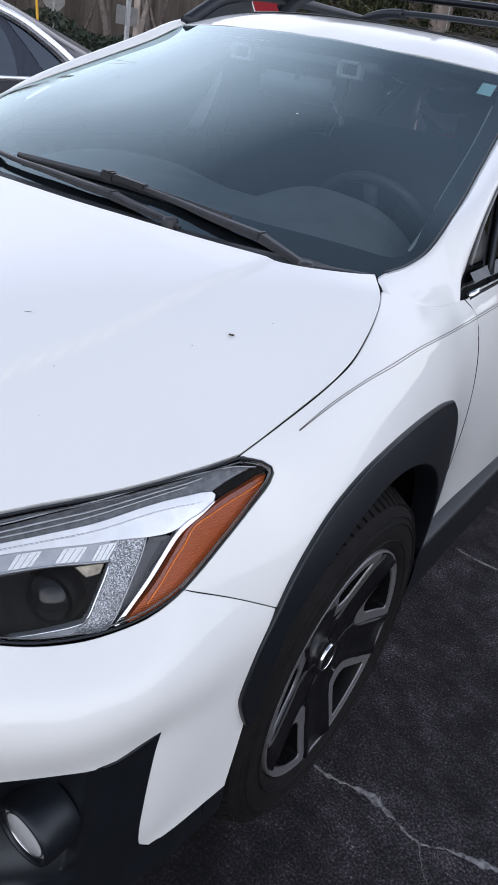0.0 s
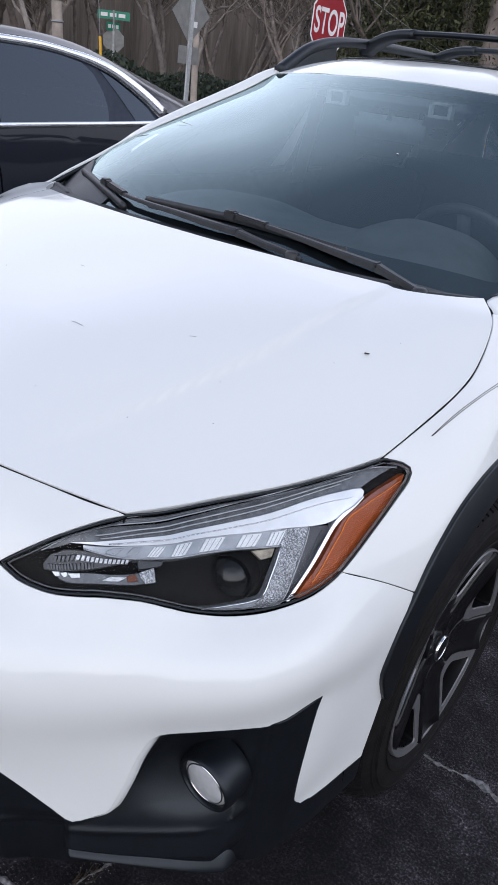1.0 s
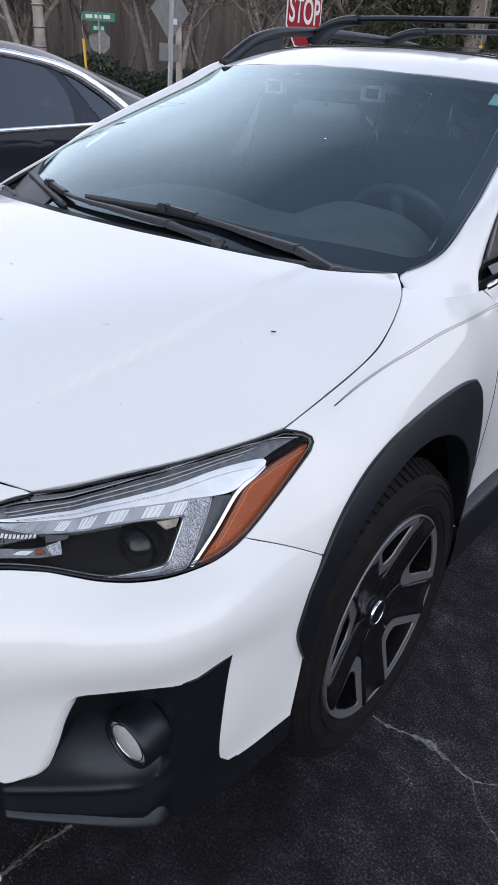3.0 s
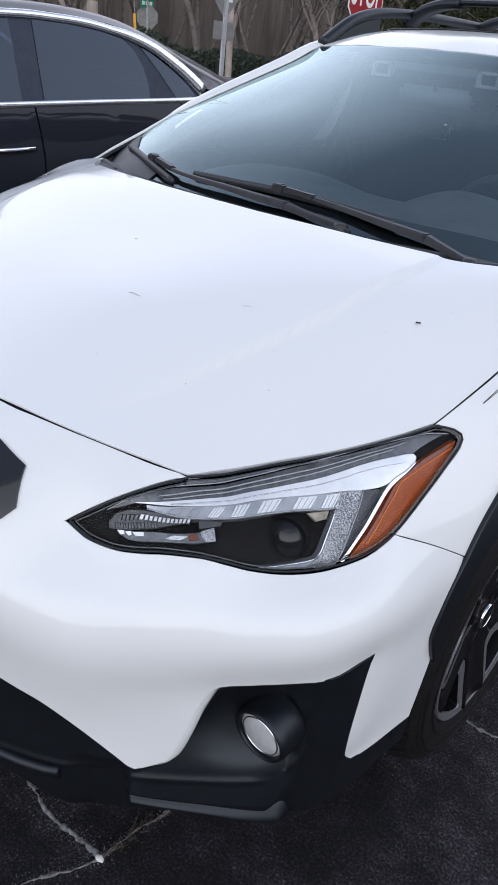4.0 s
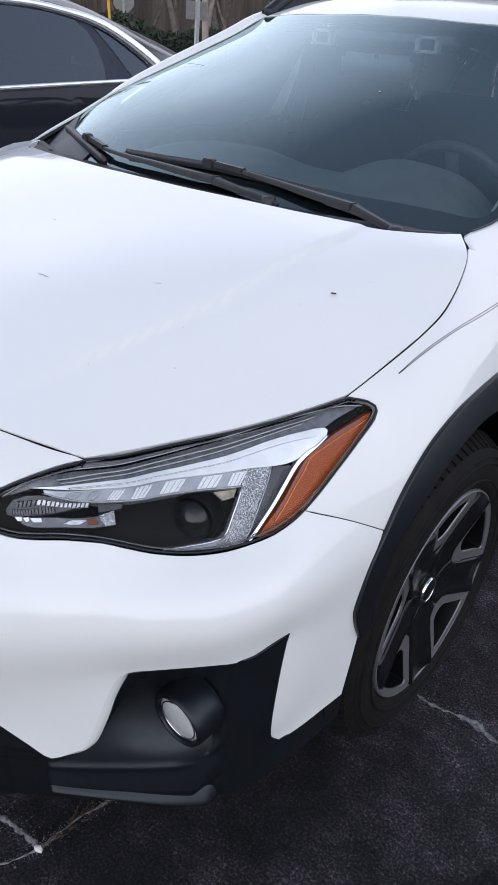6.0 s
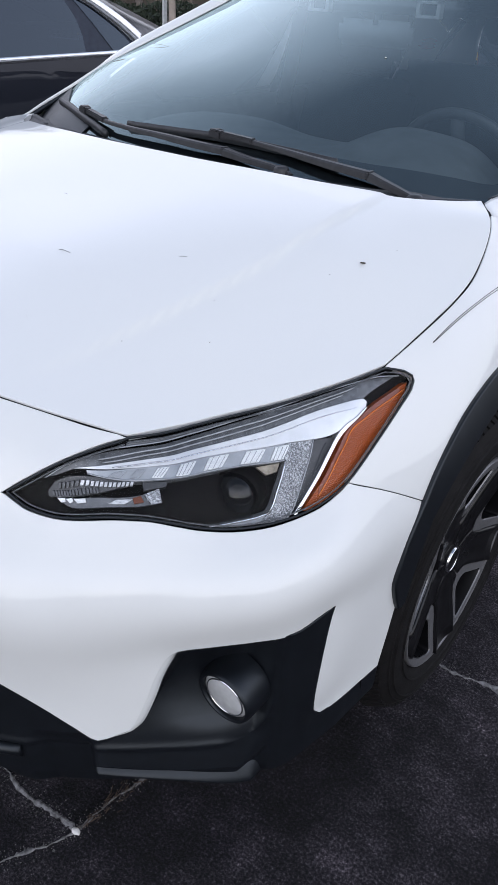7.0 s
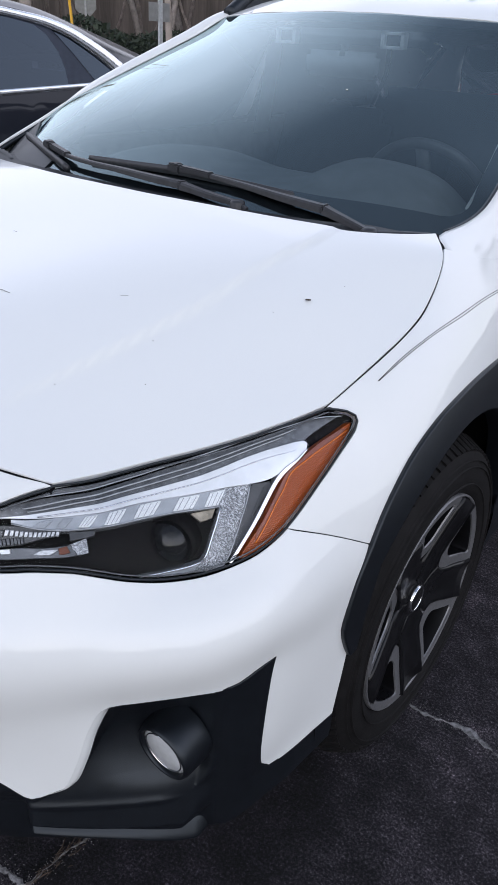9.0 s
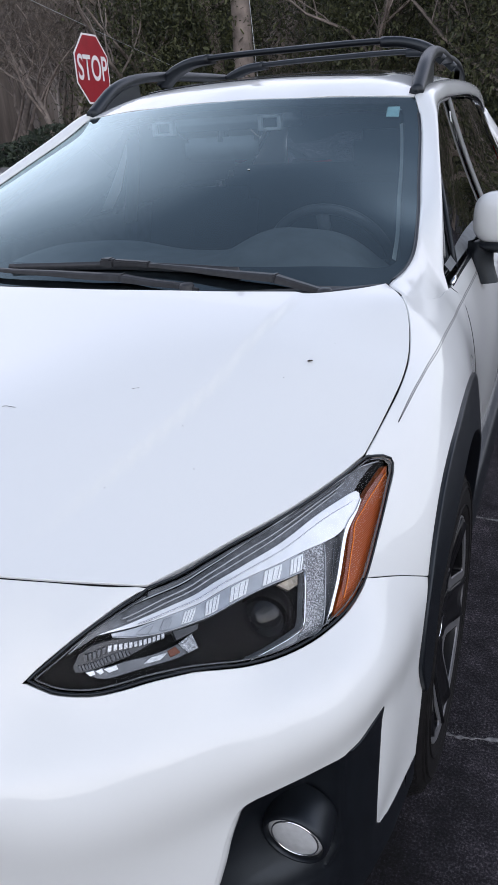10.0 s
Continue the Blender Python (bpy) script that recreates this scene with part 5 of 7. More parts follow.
        lamp_patch("mesh_tooth", [(a0, z0), (a0 + 0.0024, z0 + 0.0004), (a0 + 0.0024, z0 + 0.0052), (a0, z0 + 0.0048)], -0.018, DIM_TOOTH, lamp, "small reflector tooth dimmed in colour", s, 0.004, step=0.004)
    lamp_loft("lower_reflector", LOW_STRIP, -0.022, BEZEL_GREY, lamp, "grey ribbed lower reflector", s, 0.01)
    # glints on the lower reflector, painted as small pale pieces
    for a0, a1 in ((0.3735, 0.3835), (0.386, 0.3945), (0.397, 0.411)):
        z0 = 0.7870 + 0.115 * (a0 - 0.372)
        lamp_patch("low_glint", [(a0, z0 - 0.0008), (a0 + 0.004, z0 - 0.004), (a1, z0 - 0.0022), (a1, z0 + 0.0012)], -0.019, SEGMENT, lamp, "small painted glint on the lower reflector", s, 0.004)
    lamp_patch("facet", FACET, -0.018, FLUTED, lamp, "faceted bright reflector", s, 0.01)
    # another glint put into colour, as a paler ribbed piece
    lamp_patch("ribbed_glint", [(0.440, 0.7885), (0.462, 0.7905), (0.474, 0.7955), (0.452, 0.7935)], -0.0195, TOOTH, lamp, "small ribbed patch with a painted glint", s, 0.004)
    lamp_patch("signal_bulb", [(0.476, 0.7910), (0.490, 0.7925), (0.487, 0.7985), (0.476, 0.7965)], -0.0185, DIM_AMBER, lamp, "small amber bulb shade", s, 0.008)
    # beige piece that puts a reflection in the lamp into colour
    lamp_patch("warm_glint", [(0.664, 0.8105), (0.700, 0.8125), (0.693, 0.8030), (0.676, 0.8005)], -0.027, WARM_GLINT, lamp, "small beige patch painted as a reflection", s, 0.006)
    lamp_patch("lens_shroud", SHROUD, -0.020, LAMP_GREY, lamp, "dark grey shroud beside the projector", s, 0.012)
    lamp_loft("amber_reflector", (AMBER_IN, AMBER_OUT), -0.012, AMBER_FLUTED, lamp, "fluted amber side reflector", s, 0.012, 0.006)
    # darker face and brighter ridge put the amber's shade and highlight into colour
    lamp_loft("amber_shade", (AMBER_IN[1:-1], [AMBER_IN[-2], AMBER_LINE[-1]], AMBER_LINE[::-1], [AMBER_LINE[0], AMBER_IN[1]]), -0.0112, DEEP_AMBER, lamp, "inner face of the amber reflector, its shade painted deep red-brown", s, 0.004, 0.006)
    sweep("amber_ridge", lamp_sheet.at(lamp_line(AMBER_LINE), -0.0105), circle_profile(0.0011, 6), AMBER, lamp, "amber ridge with its highlight painted in", side=s)
    # projector: a glass bowl in a dark shroud
    c = lamp_sheet.at(np.array([(0.632, 0.783)]), -0.046)[0] * (s, 1, 1)
    ax = Vector((0.28 * s, -0.94, 0.12)).normalized()
    mm = Matrix.Translation(c) @ ax.to_track_quat("Z", "Y").to_matrix().to_4x4()
    bm = bmesh.new()
    lathe(bm, [(0.034, -0.01), (0.0335, 0.004), (0.030, 0.013), (0.022, 0.0215), (0.012, 0.0265), (0.004, 0.028), (0.0, 0.028)], mm, 40)
    part("projector_lens", bm, LENS_GLASS, lamp, "dark glass projector lens", True)
    bm = bmesh.new()
    lathe(bm, [(0.034, 0.0), (0.0365, 0.006), (0.0385, 0.006), (0.041, -0.004), (0.042, -0.02)], mm, 40)
    part("projector_ring", bm, LAMP_BLACK, lamp, "grey ring round the projector lens", True)

# fog lamps and the lip of the lower bumper
FOG_GLASS = simple("fog_lens", (0.50, 0.51, 0.52), 0.2, 0.0, 0.6, 0.12, 60)
for s in (1, -1):
    c = Vector((0.760 * s, 0.224, 0.453))
    ax = Vector((0.0, -0.995, -0.08)).normalized()
    mm = Matrix.Translation(c) @ ax.to_track_quat("Z", "Y").to_matrix().to_4x4()
    bm = bmesh.new()
    lathe(bm, [(0.0425, -0.004), (0.041, 0.001), (0.032, 0.004), (0.016, 0.0065), (0.0, 0.007)], mm, 48)
    fog = part("fog_lamp", bm, FOG_GLASS, car, "round clear fog lamp in a black recess", True)
    bm = bmesh.new()
    lathe(bm, [(0.0415, -0.006), (0.0422, 0.004), (0.0435, 0.008), (0.0455, 0.0092), (0.0478, 0.0078), (0.0495, 0.003), (0.0510, -0.004), (0.0530, -0.020), (0.0560, -0.055)], mm, 48)
    for v in bm.verts:  # the shell leans back into the pocket
        away = min(0.0, (mm.inverted() @ v.co).z)
        v.co += Vector((0.16 * s, 0, 0.16)) * away
    part("fog_bezel", bm, BLACK_PLASTIC, fog, "black fog lamp bezel ring", True)
    bm = bmesh.new()
    lathe(bm, [(0.036, 0.0035), (0.0355, 0.0050), (0.0345, 0.0050), (0.034, 0.0040)], mm, 48)
    part("lens_ring", bm, SATIN, fog, "thin bright ring in the fog lamp lens", True)
    lip3 = spline([(0.0, -0.08, 0.345), (0.30, -0.07, 0.345), (0.43, -0.044, 0.349), (0.50, -0.012, 0.347), (0.528, 0.003, 0.348)], 0.03)
    sweep("bumper_lip", front_sheet.at(front_sheet.flat(lip3), 0.0), [(-0.019, -0.006), (-0.015, 0.011), (0.004, 0.006), (0.016, -0.006)], BLACK_PLASTIC, car, "centre lip of the bumper", side=s, up=(0, -1, 0))

# cowl and wipers
cowl_rows = [[(x, y + 0.012, z - 0.016) for x, y, z in HOOD_REAR[::-1]], [(x, (y + 1.07) / 2 if x < 0.6 else y, 1.045) for x, y, z in HOOD_REAR[::-1]], [(x * 1.02, max(1.066, y - 0.01), 1.052) for x, y, z in HOOD_REAR[::-1]]]
COWL_GREY = simple("cowl_plastic", (0.030, 0.032, 0.037), 0.55, vary=0.25, scale=50, bump=0.15, bump_scale=700, spec=0.35)
for s in (1, -1):
    loft("cowl", [[(x * s, y, z) for x, y, z in r] for r in cowl_rows], COWL_GREY, car, "black plastic cowl below the windscreen", n=40, sub=4)
    sweep("washer_ledge", spline([(0.56, 1.035, 1.044), (0.62, 1.058, 1.049), (0.68, 1.080, 1.052)], 0.02), [(-0.012, -0.004), (-0.008, 0.003), (0.008, 0.003), (0.012, -0.004)], COWL_GREY, car, side=s)

corner = [(-0.705, 1.25, 1.115), (-0.66, 1.205, 1.10), (-0.615, 1.160, 1.085), (-0.52, 1.115, 1.07), (-0.40, 1.08, 1.06), (-0.40, 1.02, 1.03), (-0.52, 1.035, 1.04), (-0.62, 1.06, 1.05), (-0.70, 1.09, 1.055), (-0.722, 1.16, 1.075)]
panel("cowl_corner", wind_sheet, spline(corner, 0.012, True, True), BLACK_PLASTIC, car, "black plastic cowl corner below the windscreen", 0.02, gap=0, off=0.005, flange=0.004)


WIPER = simple("wiper_black", (0.026, 0.027, 0.031), 0.45, vary=0.25, scale=60, spec=0.4)
ARM = [(-0.5, -0.30), (-0.44, 0.18), (-0.30, 0.34), (0.30, 0.34), (0.44, 0.18), (0.5, -0.30)]
BLADE = [(-0.0045, -0.012), (-0.008, -0.003), (-0.0035, 0.006), (0.0035, 0.007), (0.008, 0.0), (0.0045, -0.012)]
# arms from the hinge to the blade's clip, their feet from the pivot to the hinge, and the blades
for foot, arm, blade in (
    ([(0.290, 0.998, 1.052), (0.262, 1.000, 1.058), (0.177, 1.004, 1.064), (0.092, 1.014, 1.070)], [(0.086, 1.015, 1.0715), (-0.003, 1.014, 1.074), (-0.115, 1.020, 1.077), (-0.230, 1.026, 1.079), (-0.330, 1.037, 1.083), (-0.430, 1.066, 1.093)], [(-0.635, 1.147, 1.094), (-0.520, 1.091, 1.087), (-0.416, 1.047, 1.079), (-0.295, 1.003, 1.062)]),
    ([(0.600, 1.034, 1.040), (0.570, 1.035, 1.046), (0.515, 1.037, 1.059), (0.462, 1.040, 1.071)], [(0.456, 1.041, 1.0725), (0.335, 1.045, 1.080), (0.235, 1.053, 1.087), (0.132, 1.058, 1.093), (0.040, 1.062, 1.096)], [(-0.265, 1.055, 1.084), (-0.12, 1.058, 1.088), (0.04, 1.063, 1.092), (0.20, 1.064, 1.089), (0.362, 1.064, 1.083)]),
):
    path = spline(arm, 0.015)
    f = np.linspace(0, 1, len(path))
    w = sweep("wiper", path, ARM, WIPER, car, "black windscreen wiper arm", scale=np.interp(f, [0, 0.25, 0.6, 1], [0.025, 0.022, 0.015, 0.011]), smooth=False)
    base = spline(foot, 0.012)
    sweep("arm_foot", base, ARM, WIPER, w, "wiper arm foot over the cowl", scale=np.interp(np.linspace(0, 1, len(base)), [0, 0.25, 0.85, 1], [0.010, 0.018, 0.023, 0.026]), smooth=False)
    sweep("wiper_blade", spline(blade, 0.02), BLADE, WIPER, w, "thin black wiper blade")
    bm = bmesh.new()
    lathe(bm, [(0.017, -0.03), (0.017, 0.003), (0.013, 0.008), (0.0, 0.009)], Matrix.Translation(foot[1]), 24)
    part("pivot_cap", bm, WIPER, w, "round wiper pivot cap", True)
    d = Vector(arm[-1]) - Vector(arm[-2])
    turn = Matrix.Rotation(math.atan2(d.y, d.x), 4, "Z") @ Matrix.Rotation(-math.asin(max(-1, min(1, d.normalized().z))), 4, "Y")
    bm = bmesh.new()
    box(bm, (-0.100, -0.011, -0.006), (-0.004, 0.009, 0.008), 0.003)
    box(bm, (-0.004, -0.012, -0.012), (0.036, 0.011, 0.009), 0.004)
    box(bm, (0.006, -0.0125, 0.002), (0.026, 0.0115, 0.0105), 0.002)
    bmesh.ops.transform(bm, matrix=Matrix.Translation(arm[-1]) @ turn, verts=bm.verts)
    part("blade_clip", bm, WIPER, w, "square black wiper clip")
    d = Vector(arm[1]) - Vector(arm[0])
    bm = bmesh.new()
    box(bm, (-0.008, -0.0130, -0.008), (0.004, 0.0130, 0.0095), 0.003)
    bmesh.ops.transform(bm, matrix=Matrix.Translation(arm[0]) @ Matrix.Rotation(math.atan2(d.y, d.x), 4, "Z"), verts=bm.verts)
    part("arm_hinge", bm, WIPER, w, "square black wiper hinge")

# inspection sticker
panel("windscreen_sticker", wind_sheet, spline([(0.508, 1.895, 1.395), (0.5405, 1.911, 1.394), (0.548, 1.861, 1.370), (0.5135, 1.845, 1.372)], 0.01, True, True), simple("sticker_paper", (0.55, 0.78, 0.80), 0.6), car, "pale blue paper sticker on the glass", 0.01, gap=0, off=-0.0015, flange=0)

# door mirror
for s in (1, -1):
    bm = bmesh.new()
    bmesh.ops.create_uvsphere(bm, u_segments=32, v_segments=20, radius=1)
    for v in bm.verts:
        x, y, z = v.co
        p = 3.2
        k = (abs(x) ** p + abs(y) ** p + abs(z) ** p) ** (-1 / p)
        v.co = Vector((x * k * 0.105, y * k * 0.062 * (1.0 if y < 0 else 0.75), z * k * 0.068 * (1.0 - 0.18 * (x * k) * (z * k > 0))))
    bmesh.ops.transform(bm, matrix=Matrix.Translation((0.895 * s, 1.72, 1.095)) @ Matrix.Rotation(radians(-8 * s), 4, "Z"), verts=bm.verts)
    mir = part("door_mirror", bm, WHITE, car, "white door mirror with a black base", True)
    bm = bmesh.new()
    bmesh.ops.create_uvsphere(bm, u_segments=24, v_segments=12, radius=1)
    for v in bm.verts:
        x, y, z = v.co
        v.co = Vector((x * 0.100, y * 0.060, z * 0.03 if z < 0 else z * 0.012))
    bmesh.ops.transform(bm, matrix=Matrix.Translation((0.893 * s, 1.722, 1.032)), verts=bm.verts)
    part("mirror_base", bm, BLACK_PLASTIC, mir, "black lower mirror shell", True)
    loft("mirror_stalk", [[(x * s, 1.72 - d, 1.035), (x * s, 1.72 - d, 0.98), ((x + 0.018) * s, 1.72 - d, 0.922)] for x, d in ((0.778, 0), (0.81, 0.03), (0.850, 0.0), (0.81, -0.04), (0.778, 0))], BLACK_PLASTIC, mir, "black mirror stalk", n=8, sub=3)
    bm = bmesh.new()
    box(bm, (0.895 * s - 0.085, 1.764, 1.045), (0.895 * s + 0.085, 1.768, 1.148), 0.0)
    part("mirror_glass", bm, CHROME, mir, "mirror glass")

# ---------------------------------------------------------------- ground and surroundings
m, t, b = node_material("asphalt")
n1, n2, n3, n4 = noise_node(t, 170, 6, 0.8), noise_node(t, 1.7, 6, 0.6), noise_node(t, 9, 6, 0.75), noise_node(t, 75, 4, 0.7)
r1 = ramp_node(t, n1.outputs["Fac"], [(0.36, (0.002, 0.002, 0.003)), (0.50, (0.023, 0.0215, 0.0265)), (0.60, (0.085, 0.081, 0.089)), (0.70, (0.34, 0.33, 0.34))])
r2 = ramp_node(t, n2.outputs["Fac"], [(0.36, (0.70, 0.68, 0.77)), (0.66, (2.10, 2.0, 2.1))])
r3 = ramp_node(t, n3.outputs["Fac"], [(0.40, (0.45, 0.45, 0.48)), (0.55, (1.1, 1.08, 1.1)), (0.70, (2.6, 2.45, 2.4))])
last = r1.outputs[0]
# dark oily stains and painted shade, with ragged soft rims: centre, half lengths, turn
stain_shade_factors = []
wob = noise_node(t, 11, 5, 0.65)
# the first, by the front corner, also paints the car's shade into the asphalt
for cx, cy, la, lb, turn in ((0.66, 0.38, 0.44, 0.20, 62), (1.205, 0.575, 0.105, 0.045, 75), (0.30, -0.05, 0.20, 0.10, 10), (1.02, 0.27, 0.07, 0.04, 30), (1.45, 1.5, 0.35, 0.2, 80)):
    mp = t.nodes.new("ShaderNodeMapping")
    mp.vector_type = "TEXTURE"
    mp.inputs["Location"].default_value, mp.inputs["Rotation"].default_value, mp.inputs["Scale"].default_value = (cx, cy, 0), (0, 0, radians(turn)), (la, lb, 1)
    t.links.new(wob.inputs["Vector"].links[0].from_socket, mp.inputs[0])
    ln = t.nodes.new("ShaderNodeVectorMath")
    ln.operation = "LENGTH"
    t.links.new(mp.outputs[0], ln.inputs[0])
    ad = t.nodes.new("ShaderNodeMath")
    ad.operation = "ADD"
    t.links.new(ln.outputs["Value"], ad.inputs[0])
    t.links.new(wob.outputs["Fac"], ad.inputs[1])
    stain_shade_factors.append(ramp_node(t, ad.outputs[0], [(0.0, (0.30, 0.30, 0.36)), (0.62, (0.36, 0.36, 0.42)), (0.80, (1, 1, 1))]))
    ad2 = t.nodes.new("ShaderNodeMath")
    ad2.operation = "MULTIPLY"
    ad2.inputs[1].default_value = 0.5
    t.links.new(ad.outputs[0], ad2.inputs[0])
    t.links.new(ad2.outputs[0], stain_shade_factors[-1].inputs[0])
for r in (r2, r3, *stain_shade_factors):
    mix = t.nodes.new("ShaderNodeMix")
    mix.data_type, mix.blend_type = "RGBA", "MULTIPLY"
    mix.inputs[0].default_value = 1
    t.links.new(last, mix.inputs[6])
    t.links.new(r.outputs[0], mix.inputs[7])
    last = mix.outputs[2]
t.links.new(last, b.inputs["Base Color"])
b.inputs["Roughness"].default_value = 0.75
b.inputs["Specular IOR Level"].default_value = 0.25
add = t.nodes.new("ShaderNodeMath")
add.operation = "ADD"
t.links.new(n1.outputs["Fac"], add.inputs[0])
t.links.new(n4.outputs["Fac"], add.inputs[1])
bp = t.nodes.new("ShaderNodeBump")
bp.inputs["Strength"].default_value, bp.inputs["Distance"].default_value = 1.0, 0.03
t.links.new(add.outputs[0], bp.inputs["Height"])
t.links.new(bp.outputs[0], b.inputs["Normal"])
ASPHALT = m
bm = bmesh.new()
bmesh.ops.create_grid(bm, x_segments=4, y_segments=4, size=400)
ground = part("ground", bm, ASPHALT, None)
tagged(ground, "dark worn asphalt of the parking lot with pale cracks", "ground", kind="structure")

# pale crumbly cracks: a ragged strip of grit with loose crumbs along it
CRACK_GRIT = simple("crack_grit", (0.16, 0.158, 0.165), 0.95, vary=0.75, scale=90, bump=0.8, bump_scale=260)
crng = np.random.default_rng(3)


def crack(pts, width, label):
    path = spline([(x, y, 0) for x, y in pts], 0.006)[:, :2]
    n = len(path)
    path = path + np.cumsum(crng.normal(0, 0.0006, (n, 2)), 0) + crng.normal(0, 0.0009, (n, 2))
    d = np.gradient(path, axis=0)
    d /= np.linalg.norm(d, axis=1)[:, None]
    side = np.stack([-d[:, 1], d[:, 0]], 1)
    wob = np.convolve(crng.uniform(-0.9, 1.4, n + 8), np.ones(9) / 9, "valid") + crng.uniform(-0.12, 0.12, n)
    w = width * np.clip(0.10 + 1.4 * wob + crng.uniform(-0.18, 0.18, n), 0.02, 1.5)
    v, f = [], []
    for p, s, k in zip(path, side, w):
        v += [(*(p + s * k), 0.0012), (*(p + s * k * 0.3), 0.0030), (*(p - s * k * 0.4), 0.0026), (*(p - s * k), 0.0012)]
    for i in range(n - 1):
        f += [(4 * i + j, 4 * i + j + 1, 4 * i + j + 5, 4 * i + j + 4) for j in range(3)]
    for _ in range(int(n * 8)):
        i = crng.integers(0, n)
        c = path[i] + side[i] * crng.normal(0, 1.9 * width)
        r = crng.uniform(0.0004, 0.0016)
        k = len(v)
        for a in range(5):
            v.append((c[0] + r * math.cos(1.2566 * a + i), c[1] + r * crng.uniform(0.6, 1.2) * math.sin(1.2566 * a + i), 0.0012))
        v.append((c[0], c[1], 0.0012 + r * 0.8))
        f += [(k + a, k + (a + 1) % 5, k + 5) for a in range(5)]
    tagged(mesh_object("pavement_crack", v, f, CRACK_GRIT), label, "crack", kind="stuff")


lab = "pale crumbled grit in a crack of the asphalt"
crack([(0.84, 0.95), (0.88, 0.932), (0.942, 0.934), (1.012, 0.949), (1.139, 0.923), (1.205, 0.948), (1.295, 0.978), (1.5, 1.06), (1.9, 1.2), (2.6, 1.3)], 0.0095, lab)
crack([(0.80, 2.0), (0.88, 1.992), (1.0, 1.998), (1.3, 1.96), (1.9, 2.05)], 0.005, lab)
crack([(-0.2, 0.16), (0.05, 0.12), (0.20, 0.105), (0.301, 0.089), (0.36, 0.078), (0.409, 0.081), (0.47, 0.088), (0.516, 0.09)], 0.008, lab)
crack([(0.516, 0.09), (0.49, 0.03), (0.459, -0.02), (0.43, -0.12), (0.44, -0.3)], 0.006, lab)
crack([(0.516, 0.09), (0.52, 0.16), (0.535, 0.25), (0.50, 0.36)], 0.005, lab)
crack([(1.139, 0.923), (1.18, 0.86), (1.26, 0.80), (1.31, 0.70)], 0.004, lab)

# ---------------------------------------------------------------- inside of the white car
def dash_height(x, y, z, hump):
    """The dashboard's top: a hood over the instruments and a gentler swell before the passenger."""
    swell = 0.068 * math.exp(-(((x - 0.38) / 0.185) ** 4)) + 0.030 * math.exp(-(((x + 0.32) / 0.25) ** 4))
    return z - 0.09 * (abs(x) / 0.7) ** 4 + hump * swell


DASH = ((1.10, 0.995, 0.0), (1.18, 1.015, 0.15), (1.27, 1.032, 0.45), (1.36, 1.042, 0.85), (1.45, 1.045, 1.0), (1.53, 1.04, 1.0), (1.57, 1.02, 0.85), (1.59, 0.97, 0.4), (1.60, 0.85, 0.0), (1.56, 0.6, 0.0))
dash_top = simple("dash_plastic", (0.20, 0.215, 0.22), 0.8, vary=0.12, scale=14, bump=0.2, bump_scale=600, spec=0.25)
loft("dashboard", [[(x, y, dash_height(x, y, z, h)) for x in np.linspace(-0.70, 0.70, 41)] for y, z, h in DASH], dash_top, car, "dark grey dashboard with an instrument hood", n=80, sub=3)
mm = Matrix.Translation((0.385, 1.70, 0.97)) @ Matrix.Rotation(radians(-66), 4, "X")
bm = bmesh.new()
ring = [Vector((0.185 * math.cos(a), 0.185 * math.sin(a), 0)) for a in np.linspace(0, 2 * math.pi, 48, endpoint=False)]
rows = []
for i, p in enumerate(ring):
    d = p.normalized()
    rows.append([bm.verts.new(mm @ (p + d * 0.015 * math.cos(b) + Vector((0, 0, 0.015 * math.sin(b))))) for b in np.linspace(0, 2 * math.pi, 10, endpoint=False)])
for i in range(48):
    for j in range(10):
        bm.faces.new((rows[i][j], rows[(i + 1) % 48][j], rows[(i + 1) % 48][(j + 1) % 10], rows[i][(j + 1) % 10]))
wheel_s = part("steering_wheel", bm, simple("leather_black", (0.075, 0.078, 0.08), 0.35, vary=0.15, bump=0.2), car, "black leather steering wheel", True)
bm = bmesh.new()
lathe(bm, [(0.075, -0.03), (0.075, 0.005), (0.05, 0.018), (0.0, 0.02)], mm, 24)
for a in (0, 90, 180):
    made = bmesh.ops.create_cube(bm, size=1, matrix=mm @ Matrix.Rotation(radians(180 + a), 4, "Z") @ Matrix.Translation((0.12, 0, -0.004)) @ Matrix.Diagonal((0.14, 0.035, 0.014, 1)))
part("wheel_hub", bm, INTERIOR, wheel_s, "", True)


def seat(x):
    """A front seat with headrest."""
    bm = bmesh.new()
    box(bm, (x - 0.25, 1.75, 0.45), (x + 0.25, 2.28, 0.62), 0.05)
    st = part("front_seat", bm, FABRIC, car, "dark cloth front seat", True)
    bm = bmesh.new()
    made = box(bm, (x - 0.24, -0.07, 0.0), (x + 0.24, 0.07, 0.60), 0.05)
    bmesh.ops.transform(bm, matrix=Matrix.Translation((0, 2.28, 0.55)) @ Matrix.Rotation(radians(-18), 4, "X"), verts=bm.verts)
    part("seat_back", bm, FABRIC, st, "", True)
    bm = bmesh.new()
    box(bm, (x - 0.13, 2.44, 1.15), (x + 0.13, 2.53, 1.31), 0.035)
    part("headrest", bm, FABRIC, st, "", True)


seat(0.38)
seat(-0.38)
bm = bmesh.new()
box(bm, (-0.62, 2.75, 0.45), (0.62, 3.2, 0.62), 0.05)
box(bm, (-0.62, 3.15, 0.6), (0.62, 3.3, 1.15), 0.05)
part("rear_seat", bm, FABRIC, car, "dark cloth rear bench", True)
